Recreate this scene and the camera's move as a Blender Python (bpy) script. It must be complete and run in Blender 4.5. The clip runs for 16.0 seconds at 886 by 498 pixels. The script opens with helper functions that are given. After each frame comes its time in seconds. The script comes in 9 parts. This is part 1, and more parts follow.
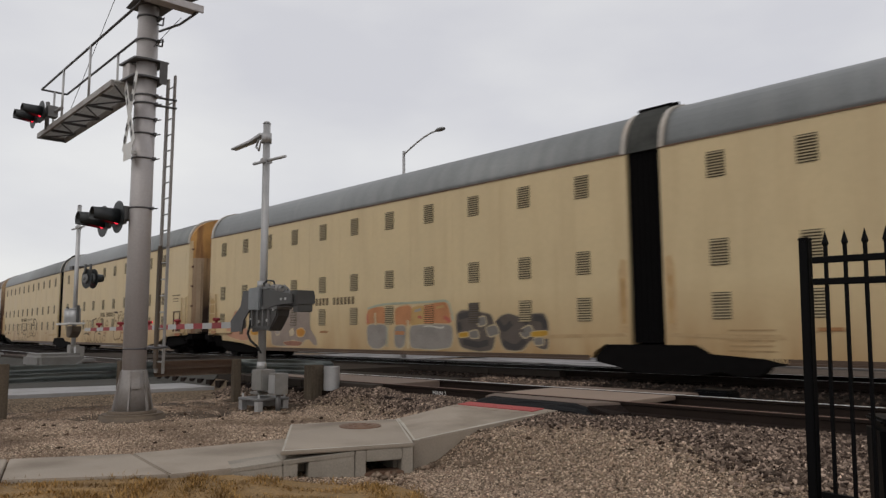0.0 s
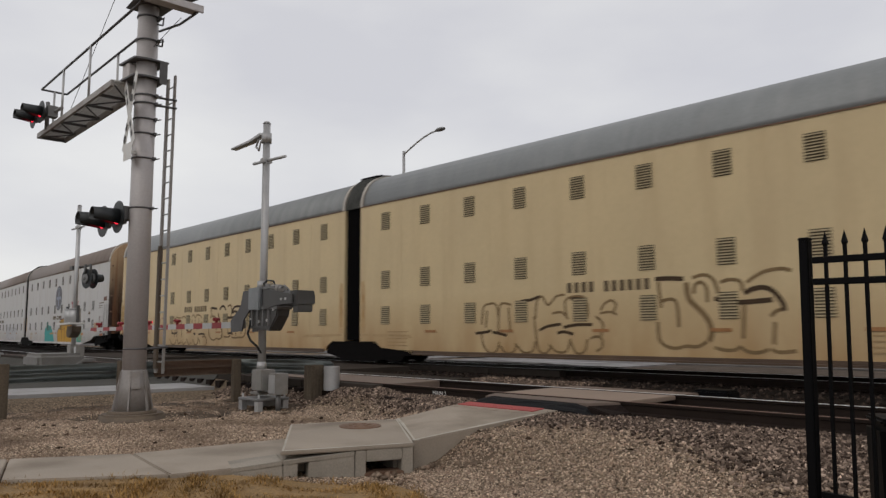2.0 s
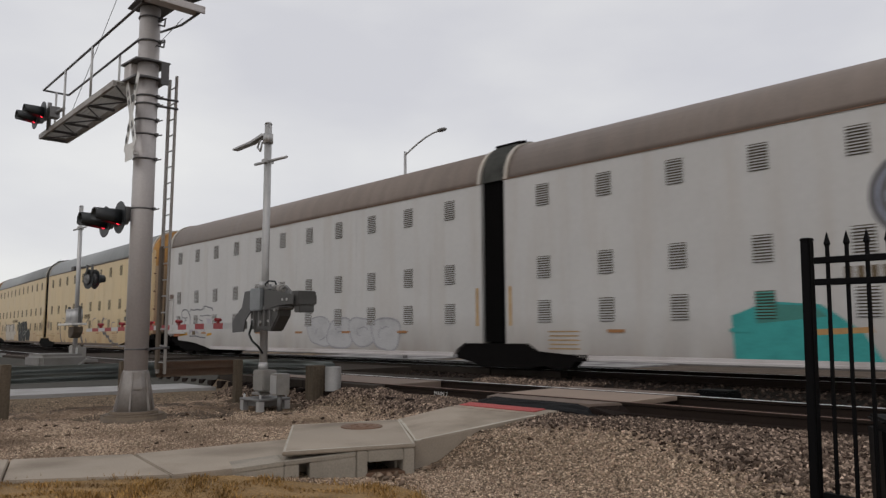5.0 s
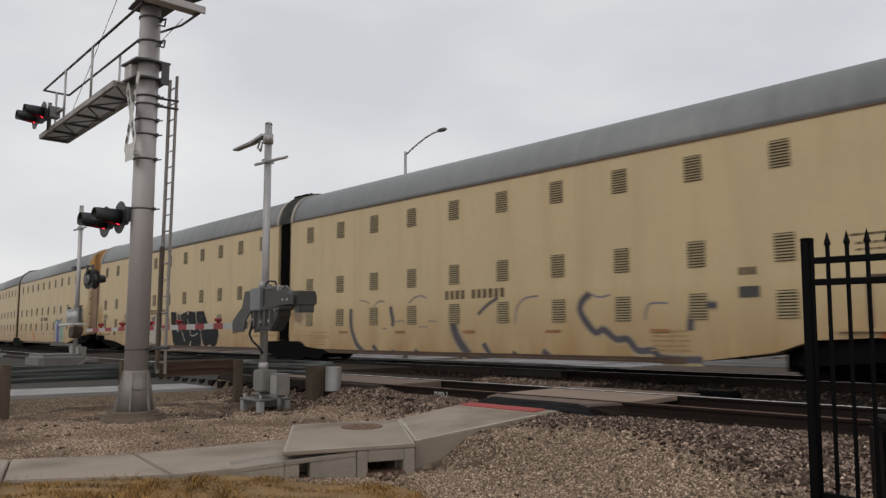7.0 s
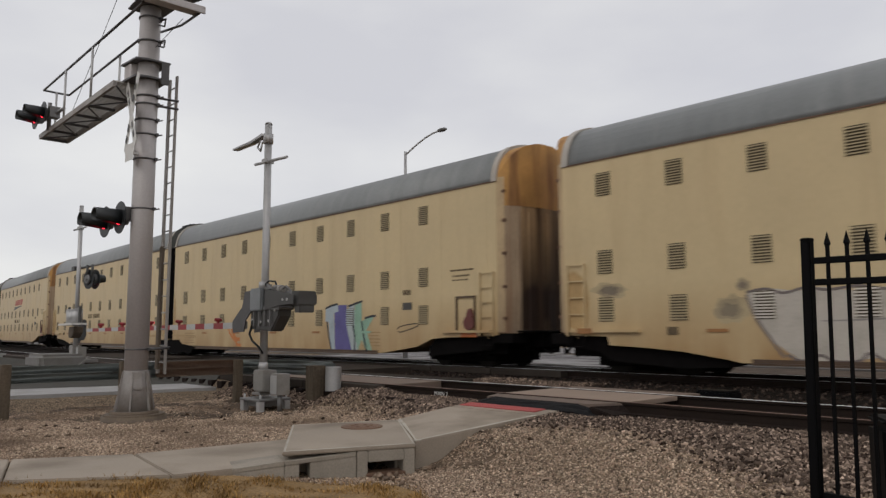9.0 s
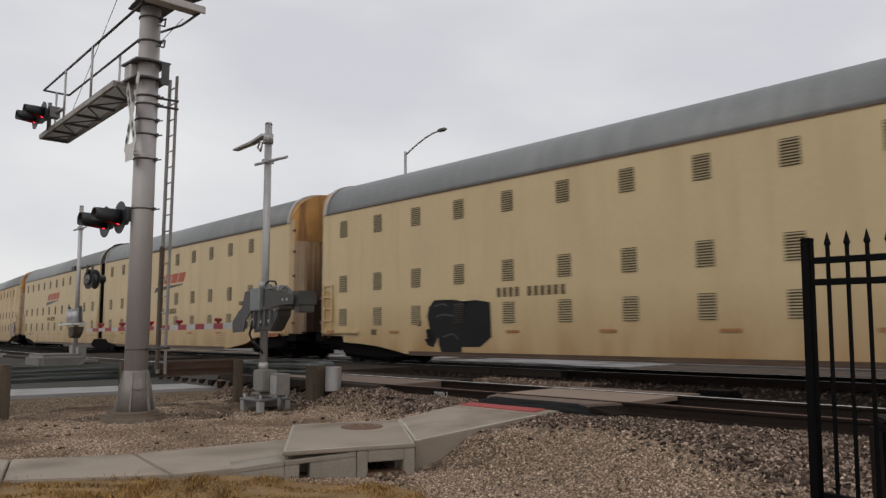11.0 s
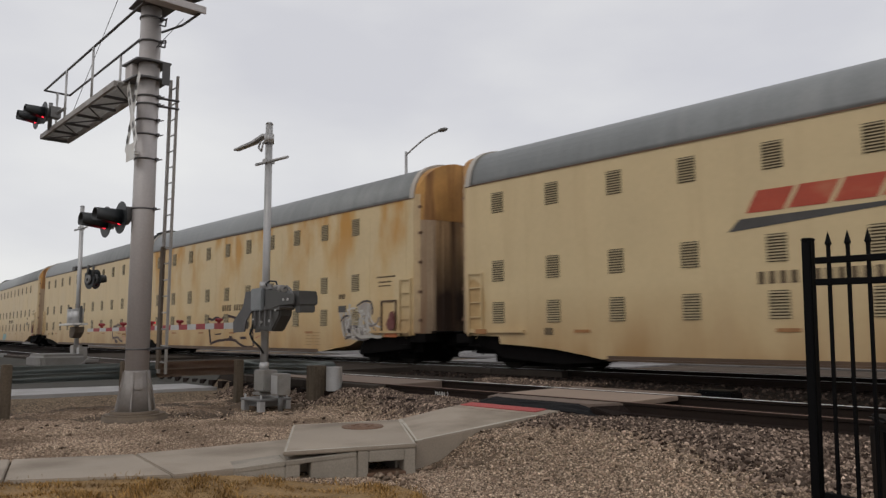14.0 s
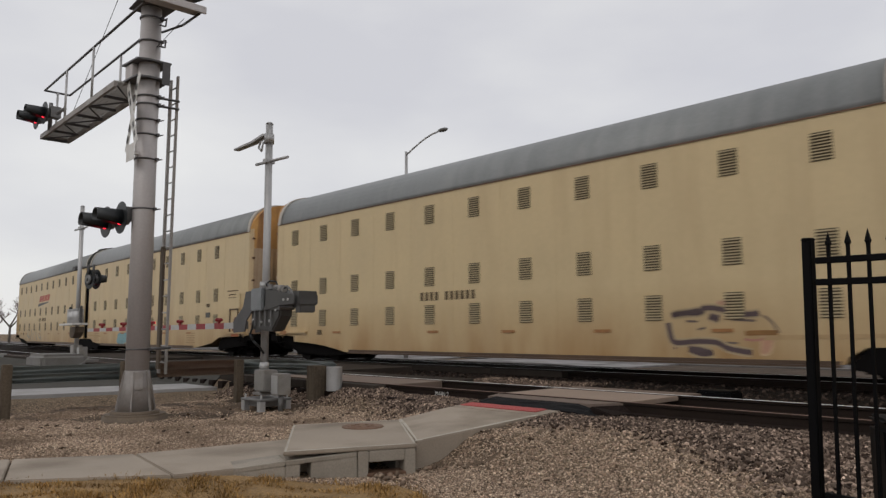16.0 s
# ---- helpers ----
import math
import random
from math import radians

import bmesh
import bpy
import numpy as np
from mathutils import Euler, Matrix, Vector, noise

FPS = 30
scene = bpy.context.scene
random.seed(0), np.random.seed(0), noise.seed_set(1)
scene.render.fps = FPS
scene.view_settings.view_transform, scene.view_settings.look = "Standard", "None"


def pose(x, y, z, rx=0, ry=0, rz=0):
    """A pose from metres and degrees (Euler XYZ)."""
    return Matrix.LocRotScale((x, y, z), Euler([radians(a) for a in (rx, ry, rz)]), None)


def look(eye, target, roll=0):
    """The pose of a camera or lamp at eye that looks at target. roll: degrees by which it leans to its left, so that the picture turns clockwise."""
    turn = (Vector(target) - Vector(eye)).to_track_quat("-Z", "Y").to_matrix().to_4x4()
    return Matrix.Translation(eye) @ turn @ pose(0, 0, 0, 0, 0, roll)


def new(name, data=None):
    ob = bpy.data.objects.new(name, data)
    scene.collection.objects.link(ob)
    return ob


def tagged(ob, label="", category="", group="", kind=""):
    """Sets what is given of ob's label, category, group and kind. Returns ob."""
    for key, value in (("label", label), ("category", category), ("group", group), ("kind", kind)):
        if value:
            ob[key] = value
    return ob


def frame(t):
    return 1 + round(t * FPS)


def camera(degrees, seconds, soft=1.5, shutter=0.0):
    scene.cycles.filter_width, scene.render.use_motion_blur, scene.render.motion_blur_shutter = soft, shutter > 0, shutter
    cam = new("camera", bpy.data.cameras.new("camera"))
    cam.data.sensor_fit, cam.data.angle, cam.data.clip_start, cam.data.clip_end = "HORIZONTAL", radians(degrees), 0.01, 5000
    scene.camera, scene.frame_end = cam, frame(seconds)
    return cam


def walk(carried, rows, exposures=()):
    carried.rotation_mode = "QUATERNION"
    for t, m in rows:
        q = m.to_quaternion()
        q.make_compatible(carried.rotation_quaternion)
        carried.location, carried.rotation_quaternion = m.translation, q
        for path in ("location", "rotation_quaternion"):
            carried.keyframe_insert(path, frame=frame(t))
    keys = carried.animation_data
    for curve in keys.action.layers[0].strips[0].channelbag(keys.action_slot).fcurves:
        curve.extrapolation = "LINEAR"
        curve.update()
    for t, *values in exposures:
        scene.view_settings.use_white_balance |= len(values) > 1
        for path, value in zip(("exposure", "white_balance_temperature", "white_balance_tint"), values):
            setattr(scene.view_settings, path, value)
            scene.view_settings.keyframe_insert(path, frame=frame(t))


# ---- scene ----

# ---------------------------------------------------------------- camera
def aim(yaw, pitch):
    return pose(0, 0, 1.0, 90 + 6.358 + pitch, 0, 46.242 + yaw) @ pose(0, 0, 0, 0, 0, -0.271)


cam = camera(61.95, 16.0, soft=1.35, shutter=0.2)
walk(cam, [(0, aim(0, 0)), (3.0, aim(0, 0)), (4.0, aim(0.06, 0.02)), (6.5, aim(0.125, 0.04)), (9.0, aim(0.125, 0.04)),
           (12.0, aim(0.13, 0.04)), (13.5, aim(0.17, 0.04)), (16.0, aim(0.19, 0.04))])

# ---------------------------------------------------------------- world and light
world = bpy.data.worlds.new("overcast")
scene.world = world
world.use_nodes = True
wn, wl = world.node_tree.nodes, world.node_tree.links
wn.clear()
w_out = wn.new("ShaderNodeOutputWorld")
w_bg = wn.new("ShaderNodeBackground")
w_sky = wn.new("ShaderNodeTexSky")
w_sky.sky_type, w_sky.sun_disc = "NISHITA", False
w_sky.sun_elevation, w_sky.sun_rotation = radians(42), radians(200)
w_tc = wn.new("ShaderNodeTexCoord")
w_map = wn.new("ShaderNodeMapping")
w_map.inputs["Scale"].default_value = (1.0, 1.0, 2.6)
w_noise = wn.new("ShaderNodeTexNoise")
w_noise.inputs["Scale"].default_value, w_noise.inputs["Detail"].default_value = 2.2, 5.0
w_noise.inputs["Roughness"].default_value = 0.45
w_ramp = wn.new("ShaderNodeValToRGB")
w_ramp.color_ramp.elements[0].position, w_ramp.color_ramp.elements[0].color = 0.36, (6.6, 6.6, 6.98, 1)
w_ramp.color_ramp.elements[1].position, w_ramp.color_ramp.elements[1].color = 0.66, (8.3, 8.28, 8.25, 1)
w_mix = wn.new("ShaderNodeMix")
w_mix.data_type = "RGBA"
w_mix.inputs["Factor"].default_value = 0.93
wl.new(w_tc.outputs["Generated"], w_map.inputs["Vector"])
wl.new(w_map.outputs["Vector"], w_noise.inputs["Vector"])
w_sep = wn.new("ShaderNodeSeparateXYZ")
wl.new(w_tc.outputs["Generated"], w_sep.inputs["Vector"])
w_lift = wn.new("ShaderNodeMapRange")
w_lift.inputs["From Min"].default_value, w_lift.inputs["From Max"].default_value = 0.0, 0.5
w_lift.inputs["To Min"].default_value, w_lift.inputs["To Max"].default_value = 0.09, -0.07
wl.new(w_sep.outputs["Z"], w_lift.inputs["Value"])
w_sum = wn.new("ShaderNodeMath")
w_sum.operation = "ADD"
wl.new(w_noise.outputs["Fac"], w_sum.inputs[0])
wl.new(w_lift.outputs["Result"], w_sum.inputs[1])
wl.new(w_sum.outputs[0], w_ramp.inputs["Fac"])
wl.new(w_sky.outputs["Color"], w_mix.inputs["A"])
wl.new(w_ramp.outputs["Color"], w_mix.inputs["B"])
wl.new(w_mix.outputs["Result"], w_bg.inputs["Color"])
wl.new(w_bg.outputs["Background"], w_out.inputs["Surface"])
w_bg.inputs["Strength"].default_value = 0.1

sun_data = bpy.data.lights.new("sun", "SUN")
sun_data.energy, sun_data.angle, sun_data.color = 0.5, radians(25), (1.0, 0.96, 0.9)
sun = new("sun", sun_data)
sun.matrix_world = look((8, -22, 21), (0, 0, 0))


# ---------------------------------------------------------------- materials
def material(name, base, rough=0.6, metal=0.0, scale=3.0, vary=0.12, fine=40.0, grain=0.08, bump=0.15, stretch=(1, 1, 1),
             stain=None, stain_amount=0.0, stain_scale=1.0, stain_stretch=(1, 1, 1), bump_distance=0.01, per_object=0.0, per_island=0.0,
             glow=None, glow_strength=0.0, gloss=0.5, cells=0.0, second=None, skew=0.5, stain_from=0.5, grime=None, grime_top=1.5, grime_low=0.3, grime_amount=0.6, runs_from=None):
    """A surface with two scales of variation, grain relief and optional stains."""
    m = bpy.data.materials.new(name)
    m.use_nodes = True
    n, l = m.node_tree.nodes, m.node_tree.links
    b = n["Principled BSDF"]
    tc = n.new("ShaderNodeTexCoord")

    def noisy(size, squeeze, detail=4.0):
        mp = n.new("ShaderNodeMapping")
        mp.inputs["Scale"].default_value = squeeze
        nz = n.new("ShaderNodeTexNoise")
        nz.inputs["Scale"].default_value, nz.inputs["Detail"].default_value = size, detail
        l.new(tc.outputs["Object"], mp.inputs["Vector"])
        l.new(mp.outputs["Vector"], nz.inputs["Vector"])
        return nz.outputs["Fac"]

    def scaled(fac, amount):
        mr = n.new("ShaderNodeMapRange")
        mr.inputs["From Min"].default_value, mr.inputs["From Max"].default_value = 0.25, 0.75
        mr.inputs["To Min"].default_value, mr.inputs["To Max"].default_value = 1 - amount, 1 + amount
        l.new(fac, mr.inputs["Value"])
        return mr.outputs["Result"]

    def times(a, c):
        mt = n.new("ShaderNodeMath")
        mt.operation = "MULTIPLY"
        l.new(a, mt.inputs[0])
        l.new(c, mt.inputs[1])
        return mt.outputs[0]

    coarse, small = noisy(scale, stretch), noisy(fine, (1, 1, 1), 3.0)
    value = times(scaled(coarse, vary), scaled(small, grain))
    if per_object:
        info = n.new("ShaderNodeObjectInfo")
        mr = n.new("ShaderNodeMapRange")
        mr.inputs["To Min"].default_value, mr.inputs["To Max"].default_value = 1 - per_object, 1 + per_object
        l.new(info.outputs["Random"], mr.inputs["Value"])
        value = times(value, mr.outputs["Result"])
    if per_island:
        geo = n.new("ShaderNodeNewGeometry")
        mr = n.new("ShaderNodeMapRange")
        mr.inputs["To Min"].default_value, mr.inputs["To Max"].default_value = 1 - per_island, 1 + per_island
        l.new(geo.outputs["Random Per Island"], mr.inputs["Value"])
        value = times(value, mr.outputs["Result"])
    if cells:
        vo = n.new("ShaderNodeTexVoronoi")
        vo.inputs["Scale"].default_value = cells
        l.new(tc.outputs["Object"], vo.inputs["Vector"])
        sp = n.new("ShaderNodeSeparateColor")
        l.new(vo.outputs["Color"], sp.inputs["Color"])
        value = times(value, scaled(sp.outputs["Red"], 0.45))
        mr = n.new("ShaderNodeMapRange")
        mr.inputs["From Min"].default_value, mr.inputs["From Max"].default_value = 0.25, 0.75
        mr.inputs["To Min"].default_value, mr.inputs["To Max"].default_value = 1.15, 0.35
        l.new(vo.outputs["Distance"], mr.inputs["Value"])
        value = times(value, mr.outputs["Result"])
        small = mr.outputs["Result"]
    tint = n.new("ShaderNodeMix")
    tint.data_type, tint.blend_type = "RGBA", "MULTIPLY"
    tint.inputs["Factor"].default_value = 1.0
    tint.inputs["A"].default_value = (*base, 1)
    l.new(value, tint.inputs["B"])
    if second:
        pick = n.new("ShaderNodeNewGeometry")
        fr = n.new("ShaderNodeMath")
        fr.operation = "MULTIPLY"
        fr.inputs[1].default_value = 37.7
        l.new(pick.outputs["Random Per Island"], fr.inputs[0])
        fc = n.new("ShaderNodeMath")
        fc.operation = "FRACT"
        l.new(fr.outputs[0], fc.inputs[0])
        two = n.new("ShaderNodeMix")
        two.data_type = "RGBA"
        pw = n.new("ShaderNodeMath")
        pw.operation = "POWER"
        pw.inputs[1].default_value = skew
        l.new(fc.outputs[0], pw.inputs[0])
        l.new(pw.outputs[0], two.inputs["Factor"])
        two.inputs["A"].default_value, two.inputs["B"].default_value = (*base, 1), (*second, 1)
        l.new(two.outputs["Result"], tint.inputs["A"])
    colour = tint.outputs["Result"]
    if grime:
        # rust-brown splash dirt, ragged, thickest by the sill; end doors also put shading here
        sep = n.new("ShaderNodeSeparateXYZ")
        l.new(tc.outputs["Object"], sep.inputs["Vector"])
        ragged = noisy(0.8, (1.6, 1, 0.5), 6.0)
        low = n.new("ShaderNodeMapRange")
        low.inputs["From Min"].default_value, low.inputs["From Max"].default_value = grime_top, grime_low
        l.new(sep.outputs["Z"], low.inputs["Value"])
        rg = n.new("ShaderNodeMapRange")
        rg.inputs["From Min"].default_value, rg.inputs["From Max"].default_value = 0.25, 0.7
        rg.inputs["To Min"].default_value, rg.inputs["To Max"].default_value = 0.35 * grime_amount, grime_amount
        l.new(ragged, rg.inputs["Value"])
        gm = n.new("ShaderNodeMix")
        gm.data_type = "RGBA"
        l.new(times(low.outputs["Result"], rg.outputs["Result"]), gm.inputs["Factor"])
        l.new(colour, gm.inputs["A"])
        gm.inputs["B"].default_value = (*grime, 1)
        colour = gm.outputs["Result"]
    if stain:
        sn = noisy(stain_scale, stain_stretch, 6.0)
        mr = n.new("ShaderNodeMapRange")
        mr.inputs["From Min"].default_value, mr.inputs["From Max"].default_value = stain_from, stain_from + 0.22
        mr.inputs["To Max"].default_value = stain_amount
        l.new(sn, mr.inputs["Value"])
        amount = mr.outputs["Result"]
        if runs_from:
            # rust runs down from the eave and thins out
            hx = n.new("ShaderNodeSeparateXYZ")
            l.new(tc.outputs["Object"], hx.inputs["Vector"])
            hz = n.new("ShaderNodeMapRange")
            hz.inputs["From Min"].default_value, hz.inputs["From Max"].default_value = runs_from - 2.2, runs_from
            hz.inputs["To Min"].default_value, hz.inputs["To Max"].default_value = 0.3, 1.25
            l.new(hx.outputs["Z"], hz.inputs["Value"])
            amount = times(amount, hz.outputs["Result"])
        mx = n.new("ShaderNodeMix")
        mx.data_type = "RGBA"
        l.new(amount, mx.inputs["Factor"])
        l.new(colour, mx.inputs["A"])
        mx.inputs["B"].default_value = (*stain, 1)
        colour = mx.outputs["Result"]
    l.new(colour, b.inputs["Base Color"])
    b.inputs["Metallic"].default_value, b.inputs["Specular IOR Level"].default_value = metal, gloss
    rr = n.new("ShaderNodeMapRange")
    rr.inputs["To Min"].default_value, rr.inputs["To Max"].default_value = max(rough - 0.12, 0.03), min(rough + 0.12, 1)
    l.new(coarse, rr.inputs["Value"])
    l.new(rr.outputs["Result"], b.inputs["Roughness"])
    if bump:
        bp = n.new("ShaderNodeBump")
        bp.inputs["Strength"].default_value, bp.inputs["Distance"].default_value = bump, bump_distance
        l.new(small, bp.inputs["Height"])
        l.new(bp.outputs["Normal"], b.inputs["Normal"])
    if glow:
        b.inputs["Emission Color"].default_value, b.inputs["Emission Strength"].default_value = (*glow, 1), glow_strength
    return m


M = {}
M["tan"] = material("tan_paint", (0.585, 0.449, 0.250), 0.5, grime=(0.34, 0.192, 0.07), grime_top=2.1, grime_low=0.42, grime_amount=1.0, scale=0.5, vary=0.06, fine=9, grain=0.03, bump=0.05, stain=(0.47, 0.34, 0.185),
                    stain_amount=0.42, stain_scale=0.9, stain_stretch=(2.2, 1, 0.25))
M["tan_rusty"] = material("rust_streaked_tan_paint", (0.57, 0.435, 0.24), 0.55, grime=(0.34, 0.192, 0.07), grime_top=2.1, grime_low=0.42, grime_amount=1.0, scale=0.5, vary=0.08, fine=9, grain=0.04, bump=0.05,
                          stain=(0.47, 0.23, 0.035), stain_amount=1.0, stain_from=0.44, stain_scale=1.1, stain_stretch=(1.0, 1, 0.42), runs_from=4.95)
# Stained sill, near black: the shadow under its flange is put into the colour
M["tan_sill_shade"] = material("stained_shade_dark_sill_paint", (0.075, 0.043, 0.024), 0.6, scale=1.2, vary=0.14, fine=14, grain=0.06, bump=0.08,
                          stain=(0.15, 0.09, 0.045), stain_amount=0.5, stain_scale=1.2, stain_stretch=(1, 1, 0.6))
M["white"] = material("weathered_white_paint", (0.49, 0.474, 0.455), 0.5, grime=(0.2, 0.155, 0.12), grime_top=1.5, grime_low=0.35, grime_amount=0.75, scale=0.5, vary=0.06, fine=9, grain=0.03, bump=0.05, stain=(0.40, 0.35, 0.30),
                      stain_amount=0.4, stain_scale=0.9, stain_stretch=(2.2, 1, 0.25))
M["white_dirty"] = material("dirty_white_sill_paint", (0.50, 0.46, 0.45), 0.6, scale=1.2, vary=0.1, stain=(0.2, 0.15, 0.1), stain_amount=0.4)
M["roof_grey"] = material("galvanised_roof_steel", (0.215, 0.222, 0.218), 0.5, 0.15, scale=1.3, vary=0.13, fine=16, grain=0.08, bump=0.06, stretch=(1.7, 0.1, 0.1),
                          stain=(0.32, 0.31, 0.295), stain_amount=0.28, stain_scale=2.5, stain_stretch=(1.2, 0.35, 0.35))
M["roof_brown"] = material("rust_browned_roof_steel", (0.19, 0.15, 0.125), 0.6, 0.1, scale=1.3, vary=0.13, fine=16, grain=0.08, bump=0.06, stretch=(1.7, 0.1, 0.1),
                           stain=(0.27, 0.22, 0.19), stain_amount=0.28, stain_scale=2.5, stain_stretch=(1.2, 0.35, 0.35))
M["grating"] = material("dull_walkway_grating", (0.52, 0.505, 0.48), 0.6, 0.3, scale=3, vary=0.15, bump=0.05)
M["hoop"] = material("pale_end_hoop_steel", (0.40, 0.36, 0.31), 0.5, 0.1, scale=2, vary=0.15, stain=(0.3, 0.2, 0.1), stain_amount=0.5)
# Darker downwards: soot, with the shading of the end face put into the colour
M["door_tan"] = material("grimy_shaded_end_door", (0.33, 0.215, 0.115), 0.65, gloss=0.2, scale=1.0, vary=0.15, fine=12, bump=0.06, grime=(0.034, 0.02, 0.014), grime_top=3.9, grime_low=1.5, grime_amount=1.7,
                         stain=(0.06, 0.034, 0.02), stain_amount=0.95, stain_from=0.46, stain_scale=0.9, stain_stretch=(2.5, 3.5, 0.15))
M["door_rust"] = material("orange_rusted_end_door", (0.43, 0.225, 0.065), 0.7, scale=1.2, vary=0.25, fine=15, bump=0.1, stain=(0.13, 0.045, 0.018),
                          stain_amount=0.95, stain_scale=1.0, stain_stretch=(3.0, 3.0, 0.3))
M["door_brown"] = material("brown_rusted_end_door", (0.38, 0.26, 0.155), 0.7, gloss=0.2, scale=1.0, vary=0.2, fine=12, bump=0.08, grime=(0.03, 0.016, 0.011), grime_top=5.6, grime_low=1.6, grime_amount=1.6,
                           stain=(0.17, 0.07, 0.028), stain_amount=0.85, stain_scale=0.9, stain_stretch=(3, 3.5, 0.15))
M["door_pale"] = material("pale_streaked_end_door", (0.36, 0.262, 0.17), 0.6, gloss=0.25, scale=1.0, vary=0.12, fine=12, bump=0.06, grime=(0.10, 0.065, 0.045), grime_top=2.2, grime_low=0.9, grime_amount=0.9,
                          stain=(0.2, 0.095, 0.045), stain_amount=0.85, stain_scale=1.1, stain_stretch=(3.5, 3.5, 0.18))
M["door_edge"] = material("soot_edged_corner_post", (0.50, 0.36, 0.2), 0.6, scale=1.0, vary=0.12, fine=12, bump=0.06, grime=(0.10, 0.06, 0.04), grime_top=2.6, grime_amount=0.9,
                          stain=(0.22, 0.12, 0.055), stain_amount=0.6, stain_scale=1.2, stain_stretch=(3, 3, 0.25))
M["bellows"] = material("black_rubber_bellows", (0.005, 0.0045, 0.0045), 0.85, gloss=0.05, scale=4, vary=0.2, bump=0.1)
# Running-gear steels near black: the shade under the wagons is put into both colours
M["black_steel"] = material("shade_black_steel", (0.006, 0.0052, 0.005), 0.85, 0.0, gloss=0.05, scale=4, vary=0.3, fine=30, bump=0.1)
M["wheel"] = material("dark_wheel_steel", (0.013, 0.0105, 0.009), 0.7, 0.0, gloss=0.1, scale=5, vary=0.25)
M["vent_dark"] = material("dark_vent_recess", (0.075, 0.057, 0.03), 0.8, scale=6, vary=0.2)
M["vent_slat"] = material("grimy_vent_slat", (0.32, 0.25, 0.14), 0.6, scale=6, vary=0.2)
M["vent_slat_grey"] = material("grimy_grey_vent_slat", (0.33, 0.32, 0.31), 0.6, scale=6, vary=0.2)
M["mark"] = material("faded_dark_lettering", (0.13, 0.095, 0.058), 0.7, gloss=0.12, scale=6, vary=0.3)
M["mark_orange"] = material("ochre_brown_reflector_strip", (0.31, 0.14, 0.045), 0.5, scale=6, vary=0.2)
M["mark_red"] = material("orange_red_end_reflector", (0.45, 0.13, 0.035), 0.5, scale=6, vary=0.2)
M["strip_red"] = material("red_orange_corner_strip", (0.42, 0.17, 0.06), 0.6, scale=4, vary=0.2, stain=(0.5, 0.36, 0.18), stain_amount=0.6, stain_scale=3)
M["strip_ochre"] = material("ochre_corner_strip", (0.40, 0.24, 0.09), 0.6, scale=4, vary=0.2, stain=(0.5, 0.36, 0.18), stain_amount=0.7, stain_scale=3)
M["logo_red"] = material("faded_red_orange_emblem_paint", (0.40, 0.055, 0.02), 0.5, scale=3, vary=0.12, stain=(0.45, 0.25, 0.13), stain_amount=0.3, stain_scale=3)
M["logo_black"] = material("faded_black_emblem_paint", (0.055, 0.05, 0.045), 0.5, scale=3, vary=0.2)
M["galvanised"] = material("galvanised_steel", (0.42, 0.41, 0.40), 0.45, 0.45, scale=3, vary=0.12, fine=35, grain=0.06, bump=0.05)
M["beam"] = material("dull_galvanised_guardrail", (0.26, 0.275, 0.262), 0.33, 0.9, scale=1.5, vary=0.15, fine=25, grain=0.06, bump=0.04, stretch=(1, 0.3, 3))
M["beam_rusty"] = material("rust_browned_guardrail", (0.2, 0.135, 0.095), 0.6, 0.3, scale=1.5, vary=0.25, fine=25, grain=0.1, bump=0.08, stretch=(1, 0.3, 3))
M["rusty_footing"] = material("rust_stained_footing", (0.13, 0.098, 0.07), 0.85, scale=3, vary=0.3, fine=40, grain=0.15, bump=0.3)
M["mast"] = material("weathered_aluminium_mast", (0.46, 0.425, 0.41), 0.5, 0.3, scale=1.2, vary=0.1, fine=25, grain=0.05, bump=0.05,
                     stretch=(1, 1, 0.3), stain=(0.3, 0.25, 0.22), stain_amount=0.4, stain_scale=1.0, stain_stretch=(3, 3, 0.3))
M["mast_base"] = material("stained_cast_base", (0.27, 0.245, 0.225), 0.6, 0.2, scale=2, vary=0.18, fine=25, grain=0.08, bump=0.08, stain=(0.14, 0.095, 0.065), stain_amount=0.6, stain_scale=2.5)
M["grey_box"] = material("grey_cast_aluminium", (0.17, 0.165, 0.16), 0.5, 0.3, scale=3, vary=0.15, bump=0.08)
M["cast_grey"] = material("weathered_grey_casting", (0.27, 0.255, 0.235), 0.55, 0.2, scale=3, vary=0.18, bump=0.08, stain=(0.14, 0.11, 0.085), stain_amount=0.6, stain_scale=3)
M["dark_box"] = material("dark_grey_steel", (0.075, 0.072, 0.068), 0.55, 0.2, scale=3, vary=0.2, bump=0.08)
M["band"] = material("dark_steel_band", (0.10, 0.095, 0.095), 0.5, 0.5, scale=5, vary=0.2)
M["signal_black"] = material("black_signal_hood", (0.012, 0.014, 0.015), 0.5, scale=6, vary=0.2)
M["red_lens"] = material("lit_red_lens", (0.5, 0.01, 0.02), 0.2, bump=0, glow=(1.0, 0.03, 0.06), glow_strength=1.7)
M["dim_lens"] = material("unlit_red_lens", (0.25, 0.01, 0.015), 0.2, bump=0)
M["arm_red"] = material("red_reflective_sheeting", (0.27, 0.018, 0.022), 0.45, scale=5, vary=0.12)
M["arm_white"] = material("white_reflective_sheeting", (0.42, 0.41, 0.4), 0.45, scale=5, vary=0.12)
M["sign_white"] = material("dirty_white_sign_sheet", (0.62, 0.6, 0.57), 0.5, scale=4, vary=0.15, stain=(0.4, 0.36, 0.3), stain_amount=0.4, stain_scale=4)
